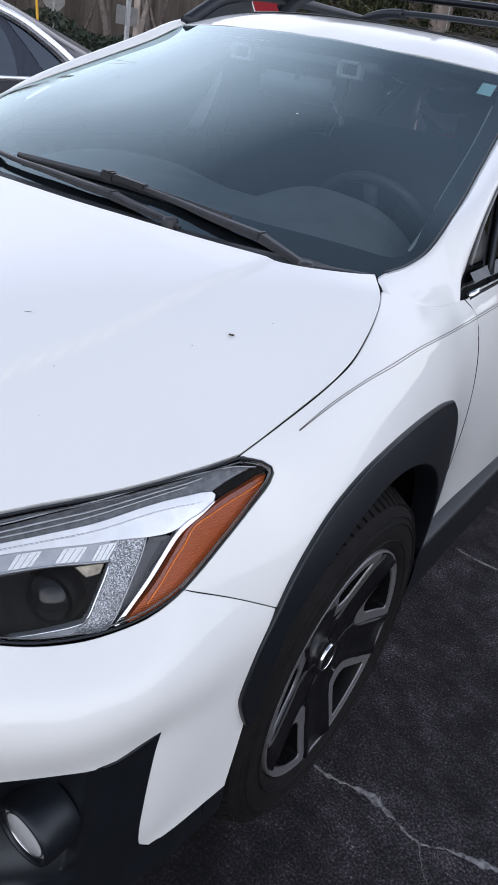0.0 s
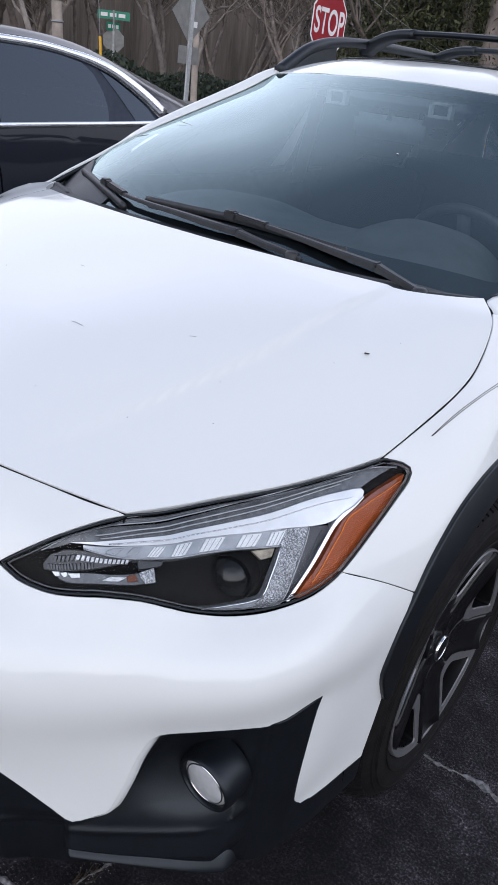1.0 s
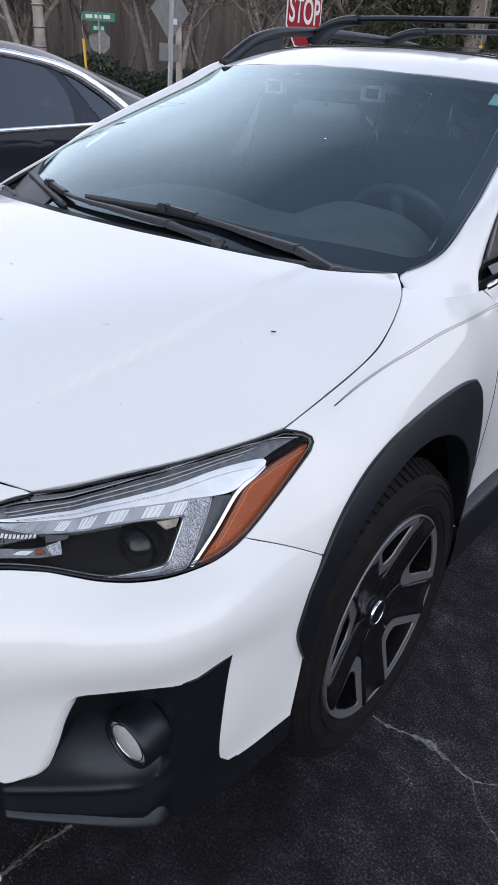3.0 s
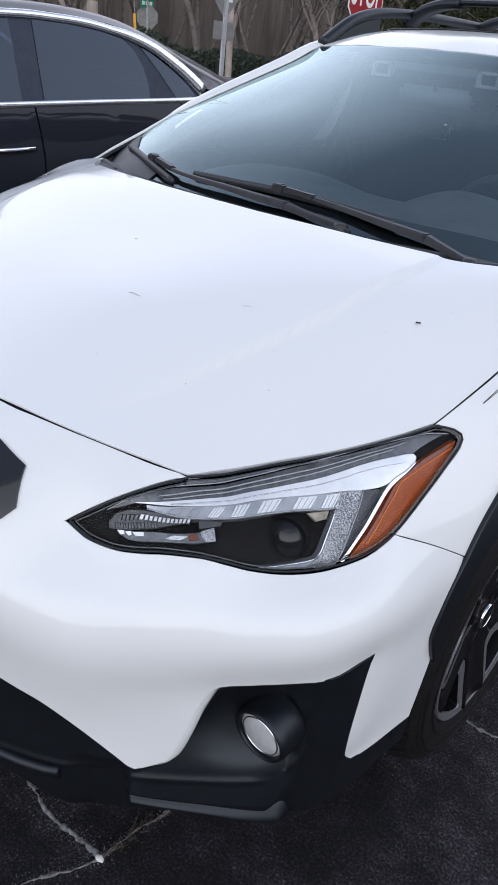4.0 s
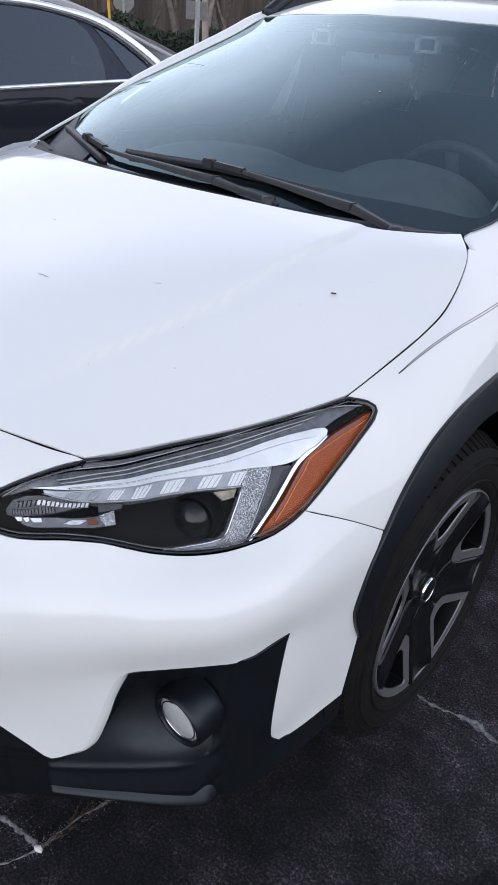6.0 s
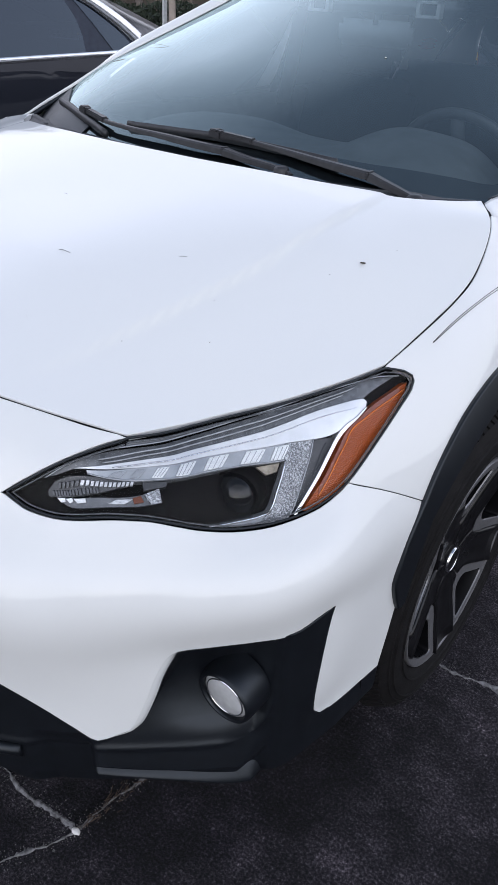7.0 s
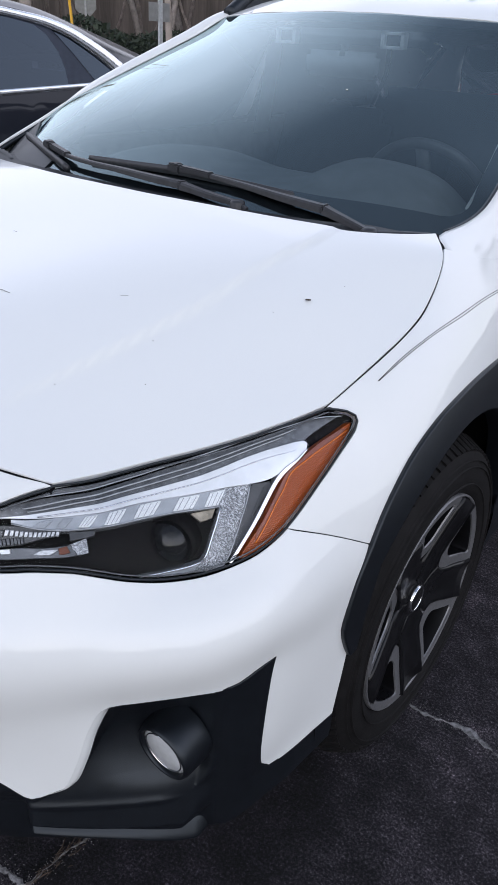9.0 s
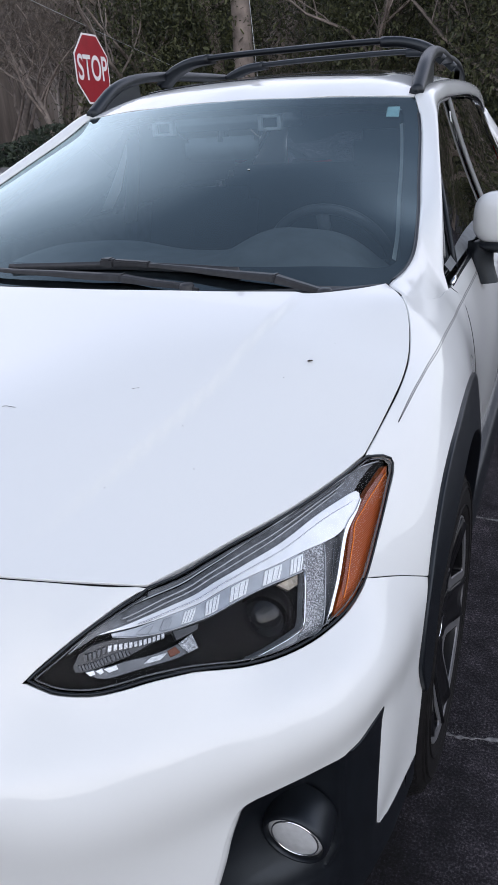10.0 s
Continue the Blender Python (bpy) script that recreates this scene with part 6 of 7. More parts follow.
# headlining with its light trim, mirror and the twin camera housing
loft("headlining", [[(x, y, z - 0.05 * (abs(x) / 0.55) ** 2) for x in np.linspace(-0.50, 0.50, 15)] for y, z in ((1.99, 1.412), (2.4, 1.422), (3.0, 1.42), (3.8, 1.36))], BEIGE, car, "light grey headlining", n=20, sub=2)
bm = bmesh.new()
box(bm, (-0.25, 1.80, 1.352), (0.25, 1.94, 1.392), 0.015)
cams = part("camera_housing", bm, INTERIOR, car, "dark twin camera housing behind the windscreen", True)
for x in (-0.18, 0.18):
    bm = bmesh.new()
    for lo, hi in (((x - 0.036, 1.775, 1.382), (x + 0.036, 1.80, 1.389)), ((x - 0.028, 1.775, 1.347), (x + 0.028, 1.80, 1.355)), ((x - 0.036, 1.775, 1.347), (x - 0.025, 1.80, 1.389)), ((x + 0.025, 1.775, 1.347), (x + 0.036, 1.80, 1.389))):
        box(bm, lo, hi, 0.001)
    part("camera_surround", bm, simple("pale_plastic", (0.85, 0.87, 0.88), 0.5), cams, "pale surround of a camera lens")
    bm = bmesh.new()
    box(bm, (x - 0.026, 1.790, 1.352), (x + 0.026, 1.80, 1.385))
    part("camera_face", bm, GLOSS_BLACK, cams)
bm = bmesh.new()
box(bm, (-0.125, 1.80, 1.265), (0.125, 1.835, 1.335), 0.014)
mirror = part("rear_view_mirror", bm, simple("mirror_back_grey", (0.32, 0.35, 0.37), 0.6), car, "dark rear view mirror", True)
sweep("mirror_arm", [(0, 1.82, 1.32), (0, 1.83, 1.36), (0, 1.84, 1.39)], circle_profile(0.012, 8), INTERIOR, mirror)
for s in (1, -1):
    loft("door_trim", [[(x * s, y, z) for y in (1.42, 2.0, 2.8, 3.4)] for x, z in ((0.775, 1.012), (0.752, 1.034), (0.728, 1.026), (0.715, 0.90), (0.735, 0.50))], INTERIOR, car, "dark grey inner door trim", n=12, sub=3)
inside_top = [(-x + 0.012, y, z - 0.007) for x, y, z in PILLAR_IN[1][2:]]
inside_mid = [(-x + 0.022, y, z - 0.004) for x, y, z in CANT_OUT[4:9]]
inside_low = [(-0.758, 1.345, 1.00), (-0.752, 1.45, 1.05), (-0.745, 1.56, 1.10), (-0.69, 1.80, 1.22), (-0.63, 1.99, 1.34)]
inside_edge = [(-x + 0.045, y, z + 0.004) for x, y, z in PILLAR_IN[1][2:]]
loft("pillar_lining", [inside_edge, inside_top, inside_mid, inside_low], FABRIC, car, "dark lining inside the passenger pillar", n=30, sub=3)
PILLAR_CLOTH = simple("pale_pillar_trim", (0.82, 0.85, 0.83), 0.75, vary=0.04)
for s in (1, -1):
    inner_edge = [(0.655, 1.30, 1.066), (0.645, 1.385, 1.107), (0.617, 1.53, 1.172), (0.589, 1.69, 1.24), (0.556, 1.85, 1.315), (0.541, 1.91, 1.340)]
    outer_edge = [(0.700, 1.26, 1.052), (0.688, 1.345, 1.092), (0.662, 1.49, 1.152), (0.620, 1.71, 1.248), (0.588, 1.85, 1.313), (0.573, 1.915, 1.350)]
    pale_edge = [tuple(0.74 * np.array(a) + 0.26 * np.array(b)) for a, b in zip(inner_edge, outer_edge)]
    trim_ob = loft("pillar_trim", [[(x * s, y, z) for x, y, z in c] for c in (pale_edge, outer_edge)], INTERIOR, car, "dark grey windscreen pillar trim", n=24)
    loft("trim_edge", [[(x * s, y, z) for x, y, z in c] for c in (inner_edge, pale_edge)], PILLAR_CLOTH if s > 0 else INTERIOR, trim_ob, "pale edge of the pillar trim" if s > 0 else "", n=24)
    loft("seat_belt_pillar", [[(0.70 * s, 2.32, 1.0), (0.665 * s, 2.31, 1.15), (0.625 * s, 2.30, 1.36)], [(0.70 * s, 2.42, 1.0), (0.665 * s, 2.41, 1.15), (0.625 * s, 2.40, 1.36)]], PILLAR_CLOTH, car, "light grey centre pillar trim", n=10)

# ---------------------------------------------------------------- the dark sedan parked beside it
sedan = new("sedan_car")
tagged(sedan, "dark navy sedan with chrome window trim parked on the asphalt", "car")
NAVY = simple("navy_paint", (0.014, 0.016, 0.023), 0.35, 0.0, 0.45, 0.1, 700, spec=0.05)
SEDAN_GLASS = clear_glass("sedan_glass", (0.03, 0.04, 0.065), (0.66, 0.82, 1.0), ior=1.42, double=True)
SEDAN_CHROME = simple("bright_trim", (0.85, 0.86, 0.88), 0.22, 0.9, vary=0.03)
SEDAN_FRAME = simple("dark_door_frame", (0.038, 0.046, 0.066), 0.4, spec=0.12)
SX = -2.84  # its middle line


def sedan_x(y, z):
    nose = 0.20 * max(0, (0.2 - y) / 1.0) ** 2 + 0.16 * max(0, (y - 3.3) / 1.0) ** 2
    curve = np.interp(z, [0.30, 0.50, 0.74, 0.93, 1.05, 1.08], [-1.975, -1.945, -1.928, -1.945, -1.970, -1.982])
    return float(curve - nose)


sed_side = Sheet((0, 1, 0), (0, 0, 1), (1, 0, 0), [(sedan_x(y, z), y, z) for y in np.linspace(-0.8, 4.2, 11) for z in (0.30, 0.50, 0.66, 0.74, 0.85, 0.93, 1.0, 1.05, 1.08)], 2e-4)
glass_x = lambda z: -1.98 - 0.32 * (z - 1.06)
sed_glass = Sheet((0, 1, 0), (0, 0, 1), (1, 0, 0), [(glass_x(z), y, z) for y in (0.6, 1.5, 2.2, 3.1) for z in (1.0, 1.2, 1.45)], 1e-4)
yz = lambda pts: [(0, y, z) for y, z in pts]
F_ARCH, R_ARCH = 0.22, 3.10
arch = lambda cy: [(cy - 0.36 * math.cos(radians(a)), 0.33 + 0.37 * math.sin(radians(a))) for a in np.linspace(-8, 188, 20)]
beltz = lambda y: 1.052 + 0.024 * (y - 1.6)
def mirror_sedan(ob):
    c = ob.copy()
    scene.collection.objects.link(c)
    c.parent = sedan
    c.matrix_basis = Matrix.Translation((2 * SX, 0, 0)) @ Matrix.Diagonal((-1, 1, 1, 1))
    return c


shapes = [
    ("front_fender", [(-0.62, 0.35), (-0.68, 0.62), (-0.60, 0.86), (0.0, 0.96), (0.55, beltz(0.6) - 0.01), (0.60, 0.9), (0.62, 0.34)] + arch(F_ARCH)[::-1]),
    ("front_door", [(0.625, 0.34), (0.605, 0.9), (0.56, beltz(0.6) - 0.006), (1.724, beltz(1.724) - 0.006), (1.742, 0.84), (1.745, 0.5), (1.74, 0.34)]),
    ("rear_door", [(1.746, 0.34), (1.751, 0.5), (1.748, 0.84), (1.730, beltz(1.73) - 0.006), (2.66, beltz(2.66) - 0.006), (2.74, 0.95), (2.70, 0.72), (2.58, 0.5), (2.56, 0.34)]),
    ("rear_quarter", [(2.70, 0.34)] + arch(R_ARCH)[:1] + arch(R_ARCH)[1:] + [(3.9, 0.36), (4.12, 0.45), (4.16, 0.8), (4.1, 1.0), (3.1, beltz(2.9)), (2.665, beltz(2.66) - 0.006), (2.745, 0.95), (2.71, 0.72)]),
]
for name, pts in shapes:
    o = panel(name, sed_side, spline(yz(pts), 0.04, True, True), NAVY, sedan, "dark navy body panel", 0.06, side=1)
    c = mirror_sedan(o)
    if "door" in name:
        y1 = 1.70 if name == "front_door" else 2.66
        for par, sx in ((o, 1),):
            sweep("door_handle", [(-1.945, y1 - 0.24, 0.872), (-1.922, y1 - 0.215, 0.874), (-1.916, y1 - 0.12, 0.875), (-1.922, y1 - 0.02, 0.876), (-1.945, y1, 0.876)], [(-0.006, -0.014), (0.006, -0.012), (0.008, 0.008), (-0.004, 0.012)], CHROME, par, "chrome door handle")
CHROME_TOP = [(0.80, 1.10), (1.0, 1.245), (1.2, 1.335), (1.45, 1.398), (1.745, 1.419), (1.919, 1.417), (2.109, 1.408), (2.257, 1.388), (2.407, 1.360), (2.538, 1.318), (2.638, 1.268), (2.748, 1.203), (2.852, 1.125)]
on_sg = lambda pts, off: sed_glass.at(np.array(pts, float), off)
top = spline(yz(CHROME_TOP), 0.03)[:, 1:]
belt_line = spline(yz([(0.66, beltz(0.66)), (1.6, 1.056), (2.07, 1.067), (2.74, 1.082), (2.86, 1.09)]), 0.03)[:, 1:]
trim = [(-0.004, -0.011), (0.006, -0.009), (0.008, 0.0), (0.006, 0.009), (-0.004, 0.011)]
for pth, lab in ((on_sg(top, 0.004), "chrome upper window trim"), (on_sg(belt_line, 0.004), "chrome belt line trim")):
    wide = np.interp(np.arange(len(pth)), [0, len(pth) * 0.7, len(pth)], [1, 1.3, 2.6]) if "upper" in lab else None
    o = sweep("window_trim", pth, [(-y * 1.35, x) for x, y in trim], SEDAN_CHROME, sedan, lab, up=(1, 0, 0), scale=wide)
    mirror_sedan(o)
panes = [
    [(0.80, 1.045), (1.0, 1.215), (1.2, 1.31), (1.45, 1.375), (1.69, 1.398), (1.672, 1.066)],
    [(1.81, 1.402), (2.0, 1.398), (2.2, 1.378), (2.335, 1.352), (2.40, 1.305), (2.445, 1.23), (2.46, 1.16), (2.455, 1.082), (1.79, 1.07)],
    [(2.43, 1.338), (2.53, 1.302), (2.62, 1.25), (2.72, 1.185), (2.80, 1.10), (2.645, 1.09), (2.54, 1.22)],
]
back = spline(yz([(0.72, 1.045)] + CHROME_TOP[1:] + [(2.82, 1.085), (2.0, 1.062), (1.2, 1.05)]), 0.04, True, True)
o = panel("window_frame", sed_glass, back, SEDAN_FRAME, sedan, "black window frame", 0.06, gap=0, off=-0.006, flange=0, holes=[spline(yz(p), 0.03, True, True) for p in panes])
mirror_sedan(o)
for p in panes:
    o = panel("side_window", sed_glass, spline(yz(p), 0.03, True, True), SEDAN_GLASS, sedan, "dark tinted side window", 0.06, gap=0.001, off=-0.003, flange=0)
    mirror_sedan(o)
E1 = [(-1.985, 0.60, 1.06), (-2.04, 0.86, 1.20), (-2.08, 1.15, 1.345), (-2.10, 1.45, 1.42), (-2.11, 1.745, 1.438), (-2.11, 2.109, 1.430), (-2.10, 2.407, 1.384), (-2.075, 2.638, 1.294), (-2.03, 2.862, 1.155), (-2.0, 3.06, 1.10)]
E2 = [(-2.30, 0.48, 1.08), (-2.32, 0.80, 1.24), (-2.34, 1.12, 1.39), (-2.35, 1.45, 1.458), (-2.35, 1.745, 1.475), (-2.35, 2.1, 1.474), (-2.35, 2.45, 1.440), (-2.35, 2.8, 1.355), (-2.33, 3.1, 1.262), (-2.30, 3.42, 1.15)]
E3 = [(SX, 0.40, 1.09), (SX, 0.74, 1.25), (SX, 1.08, 1.405), (SX, 1.45, 1.475), (SX, 1.745, 1.49), (SX, 2.1, 1.49), (SX, 2.5, 1.452), (SX, 2.88, 1.362), (SX, 3.22, 1.268), (SX, 3.55, 1.15)]
flip = lambda c: [(2 * SX - x, y, z) for x, y, z in c]
for nm, mt, i0, i1 in (("windscreen", SEDAN_GLASS, 0, 3), ("roof", NAVY, 2, 7), ("rear_window", SEDAN_GLASS, 6, 10)):
    loft(nm, [E2[i0:i1], E3[i0:i1], flip(E2[i0:i1])], mt, sedan, {"roof": "dark navy roof"}.get(nm, "tinted sedan glass"), n=24, sub=8)
o = loft("roof_pillar", [E1, [tuple((np.array(a) + np.array(b)) / 2 + (0.02, 0, 0.014)) for a, b in zip(E1, E2)], E2], NAVY, sedan, "dark navy pillars and roof edge", n=60, sub=6)
mirror_sedan(o)
deck = [[(sedan_x(y, 1.05) - 0.005, y, z) for y, z in ((2.95, 1.085), (3.4, 1.09), (3.9, 1.06), (4.12, 1.0))], [(-2.3, y, z) for y, z in ((3.35, 1.155), (3.6, 1.15), (3.95, 1.13), (4.22, 1.07))], [(SX, y, z) for y, z in ((3.48, 1.165), (3.7, 1.16), (4.0, 1.14), (4.28, 1.08))]]
loft("boot_lid", deck + [flip(c) for c in deck[1::-1]], NAVY, sedan, "dark navy boot lid", n=20, sub=5)
nose = [[(sedan_x(y, 1.0) - 0.01, y, z) for y, z in ((0.62, 1.055), (0.2, 0.985), (-0.3, 0.90), (-0.62, 0.80))], [(-2.3, y, z) for y, z in ((0.52, 1.085), (0.1, 1.03), (-0.4, 0.95), (-0.78, 0.82))], [(SX, y, z) for y, z in ((0.45, 1.095), (0.0, 1.045), (-0.45, 0.97), (-0.86, 0.84))]]
loft("bonnet", nose + [flip(c) for c in nose[1::-1]], NAVY, sedan, "dark navy bonnet", n=20, sub=5)
face = [[(x, y0, z) for x, y0, z in ((-2.02, -0.60, zz), (-2.3, -0.78 - k, zz), (SX, -0.87 - k, zz), (2 * SX + 2.3, -0.78 - k, zz), (2 * SX + 2.02, -0.60, zz))] for zz, k in ((0.82, 0.0), (0.62, 0.05), (0.45, 0.06), (0.22, 0.0))]
loft("front_bumper", face, NAVY, sedan, "dark navy front bumper", n=24, sub=4)
tail = [[(-2.06, 4.10, zz), (-2.3, 4.24 + k, zz), (SX, 4.30 + k, zz), (2 * SX + 2.3, 4.24 + k, zz), (2 * SX + 2.06, 4.10, zz)] for zz, k in ((1.06, 0.0), (0.85, 0.02), (0.55, 0.08), (0.25, 0.0))]
loft("rear_bumper", tail, NAVY, sedan, "dark navy tail and rear bumper", n=24, sub=4)
bm = bmesh.new()
box(bm, (2 * SX + 2.06, -0.5, 0.2), (-2.06, 4.0, 0.34), 0.03)
box(bm, (2 * SX + 2.2, 0.6, 0.34), (-2.2, 2.9, 0.75), 0.03)
part("underbody", bm, DARK, sedan)
for yy in (1.35, 2.35):
    for xx in (-2.45, -3.2):
        bm = bmesh.new()
        box(bm, (xx - 0.22, yy, 0.6), (xx + 0.22, yy + 0.16, 1.18), 0.05)
        part("seat_back", bm, FABRIC, sedan, "dark seat back", True)
for x in (-2.05, 2 * SX + 2.05):
    for y in (F_ARCH, R_ARCH):
        c = copy_thing(wheel, pose(x, y, 0.345, 0, 0, 0 if x > SX else 180))
        c.parent = sedan
        c.scale = (0.96, 0.94, 0.94)
        loft("wheel_house", [[(x + k, y - 0.37 * math.cos(radians(a)), 0.33 + 0.38 * math.sin(radians(a))) for a in np.linspace(-10, 190, 20)] for k in ((0.1, -0.2) if x > SX else (-0.1, 0.2))], DARK, sedan, n=20)

# ---------------------------------------------------------------- road signs and poles
GALV = simple("galvanised_steel", (0.32, 0.33, 0.34), 0.45, 0.8, vary=0.2, scale=12)
ALUM = simple("sign_back_aluminium", (0.24, 0.24, 0.235), 0.6, 0.4, vary=0.15, scale=9)
SIGN_RED = simple("sign_red", (0.30, 0.012, 0.022), 0.4, vary=0.1, scale=6)
SIGN_WHITE = simple("sign_white", (0.78, 0.76, 0.76), 0.4, vary=0.06, scale=8)
SIGN_GREEN = simple("sign_green", (0.016, 0.23, 0.14), 0.4, vary=0.1)
WOOD_POLE = simple("weathered_pole_wood", (0.33, 0.28, 0.245), 0.85, vary=0.3, scale=5, bump=0.6, bump_scale=60)
YELLOW = simple("yellow_plastic", (0.62, 0.33, 0.012), 0.45, vary=0.1)


def prism(bm, outline, x0, x1):
    """A flat plate with the outline (y, z), from x0 to x1."""
    a = [bm.verts.new((x0, y, z)) for y, z in outline]
    b = [bm.verts.new((x1, y, z)) for y, z in outline]
    bm.faces.new(a[::-1])
    bm.faces.new(b)
    n = len(outline)
    for i in range(n):
        bm.faces.new((a[i], a[(i + 1) % n], b[(i + 1) % n], b[i]))
    bmesh.ops.recalc_face_normals(bm, faces=bm.faces)


def octagon(r):
    return [(r * math.cos(radians(22.5 + 45 * k)), r * math.sin(radians(22.5 + 45 * k))) for k in range(8)]


def channel_post(bm, h, w=0.06):
    for lo, hi in (((-0.035, -w / 2, 0), (-0.028, w / 2, h)), ((-0.028, -w / 2, 0), (0.0, -w / 2 + 0.006, h)), ((-0.028, w / 2 - 0.006, 0), (0.0, w / 2, h))):
        box(bm, lo, hi)


def stop_sign(m, z, size, word=True):
    s = new("stop_sign")
    s.matrix_basis = m
    bm = bmesh.new()
    channel_post(bm, z + size * 0.4)
    part("post", bm, GALV, s, "galvanised steel channel post")
    r = size / 2 / math.cos(radians(22.5))
    bm = bmesh.new()
    prism(bm, [(y, z + h) for y, h in octagon(r)], 0.0, 0.004)
    plate = part("plate", bm, SIGN_WHITE if word else ALUM, s, "white bordered octagonal plate" if word else "bare metal back of the plate")
    if word:
        bm = bmesh.new()
        prism(bm, [(y, z + h) for y, h in octagon(r * 0.945)], 0.0042, 0.006)
        part("red_face", bm, SIGN_RED, s, "red reflective face")
        fc = bpy.data.curves.new("word", "FONT")
        fc.body, fc.align_x, fc.align_y, fc.size = "STOP", "CENTER", "CENTER", size * 0.50
        fc.offset = 0.0065
        tmp = new("word", fc)
        me = bpy.data.meshes.new_from_object(tmp.evaluated_get(bpy.context.evaluated_depsgraph_get()))
        bpy.data.objects.remove(tmp)
        me.materials.append(SIGN_WHITE)
        w = new("lettering", me)
        w.parent = s
        w.matrix_basis = Matrix.Translation((0.0085, 0, z)) @ Matrix.Rotation(radians(90), 4, "Z") @ Matrix.Rotation(radians(90), 4, "X") @ Matrix.Diagonal((0.74, 1.0, 1, 1))
        tagged(w, "white letters of the word STOP")
    return s


s = stop_sign(pose(-4.32, 7.80, 0, -1.5, 0, 2), 1.945, 0.74)
tagged(s, "red octagonal stop sign on a steel post at the roadside", "road sign")
s = stop_sign(pose(-17.35, 16.2, 0, 0, 0, 130), 1.63, 0.60, False)
tagged(s, "grey back of an octagonal sign on a steel post", "road sign")
# street name blades: bars in place of the lettering
blade = new("street_name_sign")
blade.matrix_basis = pose(-17.36, 16.2, 0, 0, 0, -45)
tagged(blade, "two green street name blades on top of a post", "road sign")
for z, w, rot in ((2.27, 0.46, 0), (1.98, 0.26, 90)):
    bm = bmesh.new()
    prism(bm, [(-w, z - 0.11), (w, z - 0.11), (w, z + 0.11), (-w, z + 0.11)], -0.004, 0.004)
    o = part("name_blade", bm, SIGN_GREEN, blade, "green street name blade")
    o.matrix_basis = pose(0, 0, 0, 0, 0, rot * 0.5)
    bm = bmesh.new()
    for k in range(3):
        y0 = -w * 0.8 + k * w * 0.55
        prism(bm, [(y0, z - 0.045), (y0 + w * 0.42, z - 0.045), (y0 + w * 0.42, z + 0.05), (y0, z + 0.05)], 0.0045, 0.007)
    p = part("name_bar", bm, SIGN_WHITE, blade, "plain white bars")
    p.matrix_basis = o.matrix_basis
bm = bmesh.new()
lathe(bm, [(0.03, 0), (0.03, 2.4), (0.0, 2.4)], None, 10)
part("post", bm, GALV, blade)

d = new("warning_sign")
d.matrix_basis = pose(-7.65, 9.02, 0, 1.5, 0, 180)
tagged(d, "bare grey back of a diamond warning sign with a plaque", "road sign")
bm = bmesh.new()
prism(bm, [(0, 1.60), (0.415, 2.015), (0, 2.43), (-0.415, 2.015)], 0, 0.004)
part("plate", bm, ALUM, d)
bm = bmesh.new()
prism(bm, [(-0.225, 1.33), (0.225, 1.33), (0.225, 1.575), (-0.225, 1.575)], 0.0, 0.004)
part("plaque", bm, ALUM, d, "grey back of a plaque")
bm = bmesh.new()
channel_post(bm, 2.42, 0.07)
part("post", bm, simple("pale_steel", (0.48, 0.49, 0.50), 0.5, 0.5, vary=0.15), d, "pale galvanised post")
bm = bmesh.new()
box(bm, (-0.003, -0.15, 1.84), (-0.0005, -0.07, 1.92))
part("back_label", bm, SIGN_WHITE, d, "small white label")


def utility_pole(x, y, r, h, straps=()):
    o = new("utility_pole")
    o.matrix_basis = pose(x, y, 0, 0.6, -0.8, 0)
    bm = bmesh.new()
    lathe(bm, [(r * (1 - 0.03 * k - 0.004 * k * k), h * k / 8) for k in range(9)], None, 20)
    part("shaft", bm, WOOD_POLE, o, "weathered grey-brown wood", True)
    for z in straps:
        bm = bmesh.new()
        lathe(bm, [(r * 0.985, z - 0.03), (r * 1.03, z - 0.03), (r * 1.03, z), (r * 0.985, z)], None, 20)
        part("strap", bm, GALV, o, "bright metal strap", True)
    return o


tagged(utility_pole(-10.5, 8.84, 0.105, 4.4, (1.75, 2.08, 1.45)), "weathered wooden utility pole with metal straps", "pole")
tagged(utility_pole(-9.56, 11.33, 0.068, 4.6), "slender weathered wooden pole", "pole")


def guy_wire(a, b, guard):
    g = new("guy_wire")
    tagged(g, "steel guy wire with a yellow plastic guard", "wire")
    sweep("cable", spline([a, b], 0.5, sharp=True), circle_profile(0.006, 6), GALV, g, up=(1, 0.3, 0))
    if guard:
        a, b = np.array(a), np.array(b)
        k0, k1 = (guard[0] - a[2]) / (b[2] - a[2]), (guard[1] - a[2]) / (b[2] - a[2])
        sweep("guard", [a + (b - a) * k0, a + (b - a) * (k0 + k1) / 2, a + (b - a) * k1], circle_profile(0.027, 10), YELLOW, g, "yellow plastic guard", up=(1, 0.3, 0))
    return g


guy_wire((-11.5, 10.73, 0.0), (-11.75, 10.5, 6.5), (0.5, 1.61))
guy_wire((-10.9, 10.5, 2.3), (-11.3, 10.2, 6.5), None)
guy_wire((-3.9, 19.8, 0.0), (-16.0, 12.5, 7.0), None)
guy_wire((-4.0, 12.6, 0.0), (-4.35, 12.5, 6.0), (0.6, 1.80))
bm = bmesh.new()
prism(bm, [(-0.15, 1.50), (0.15, 1.50), (0.03, 1.80), (-0.03, 1.80)], 0, 0.01)
o = part("marker_sign", bm, SIGN_RED, None)
o.matrix_basis = pose(-3.2, 12.9, 0, 0, 0, -60)
tagged(o, "small red marker sign on a thin post", "road sign")
bm = bmesh.new()
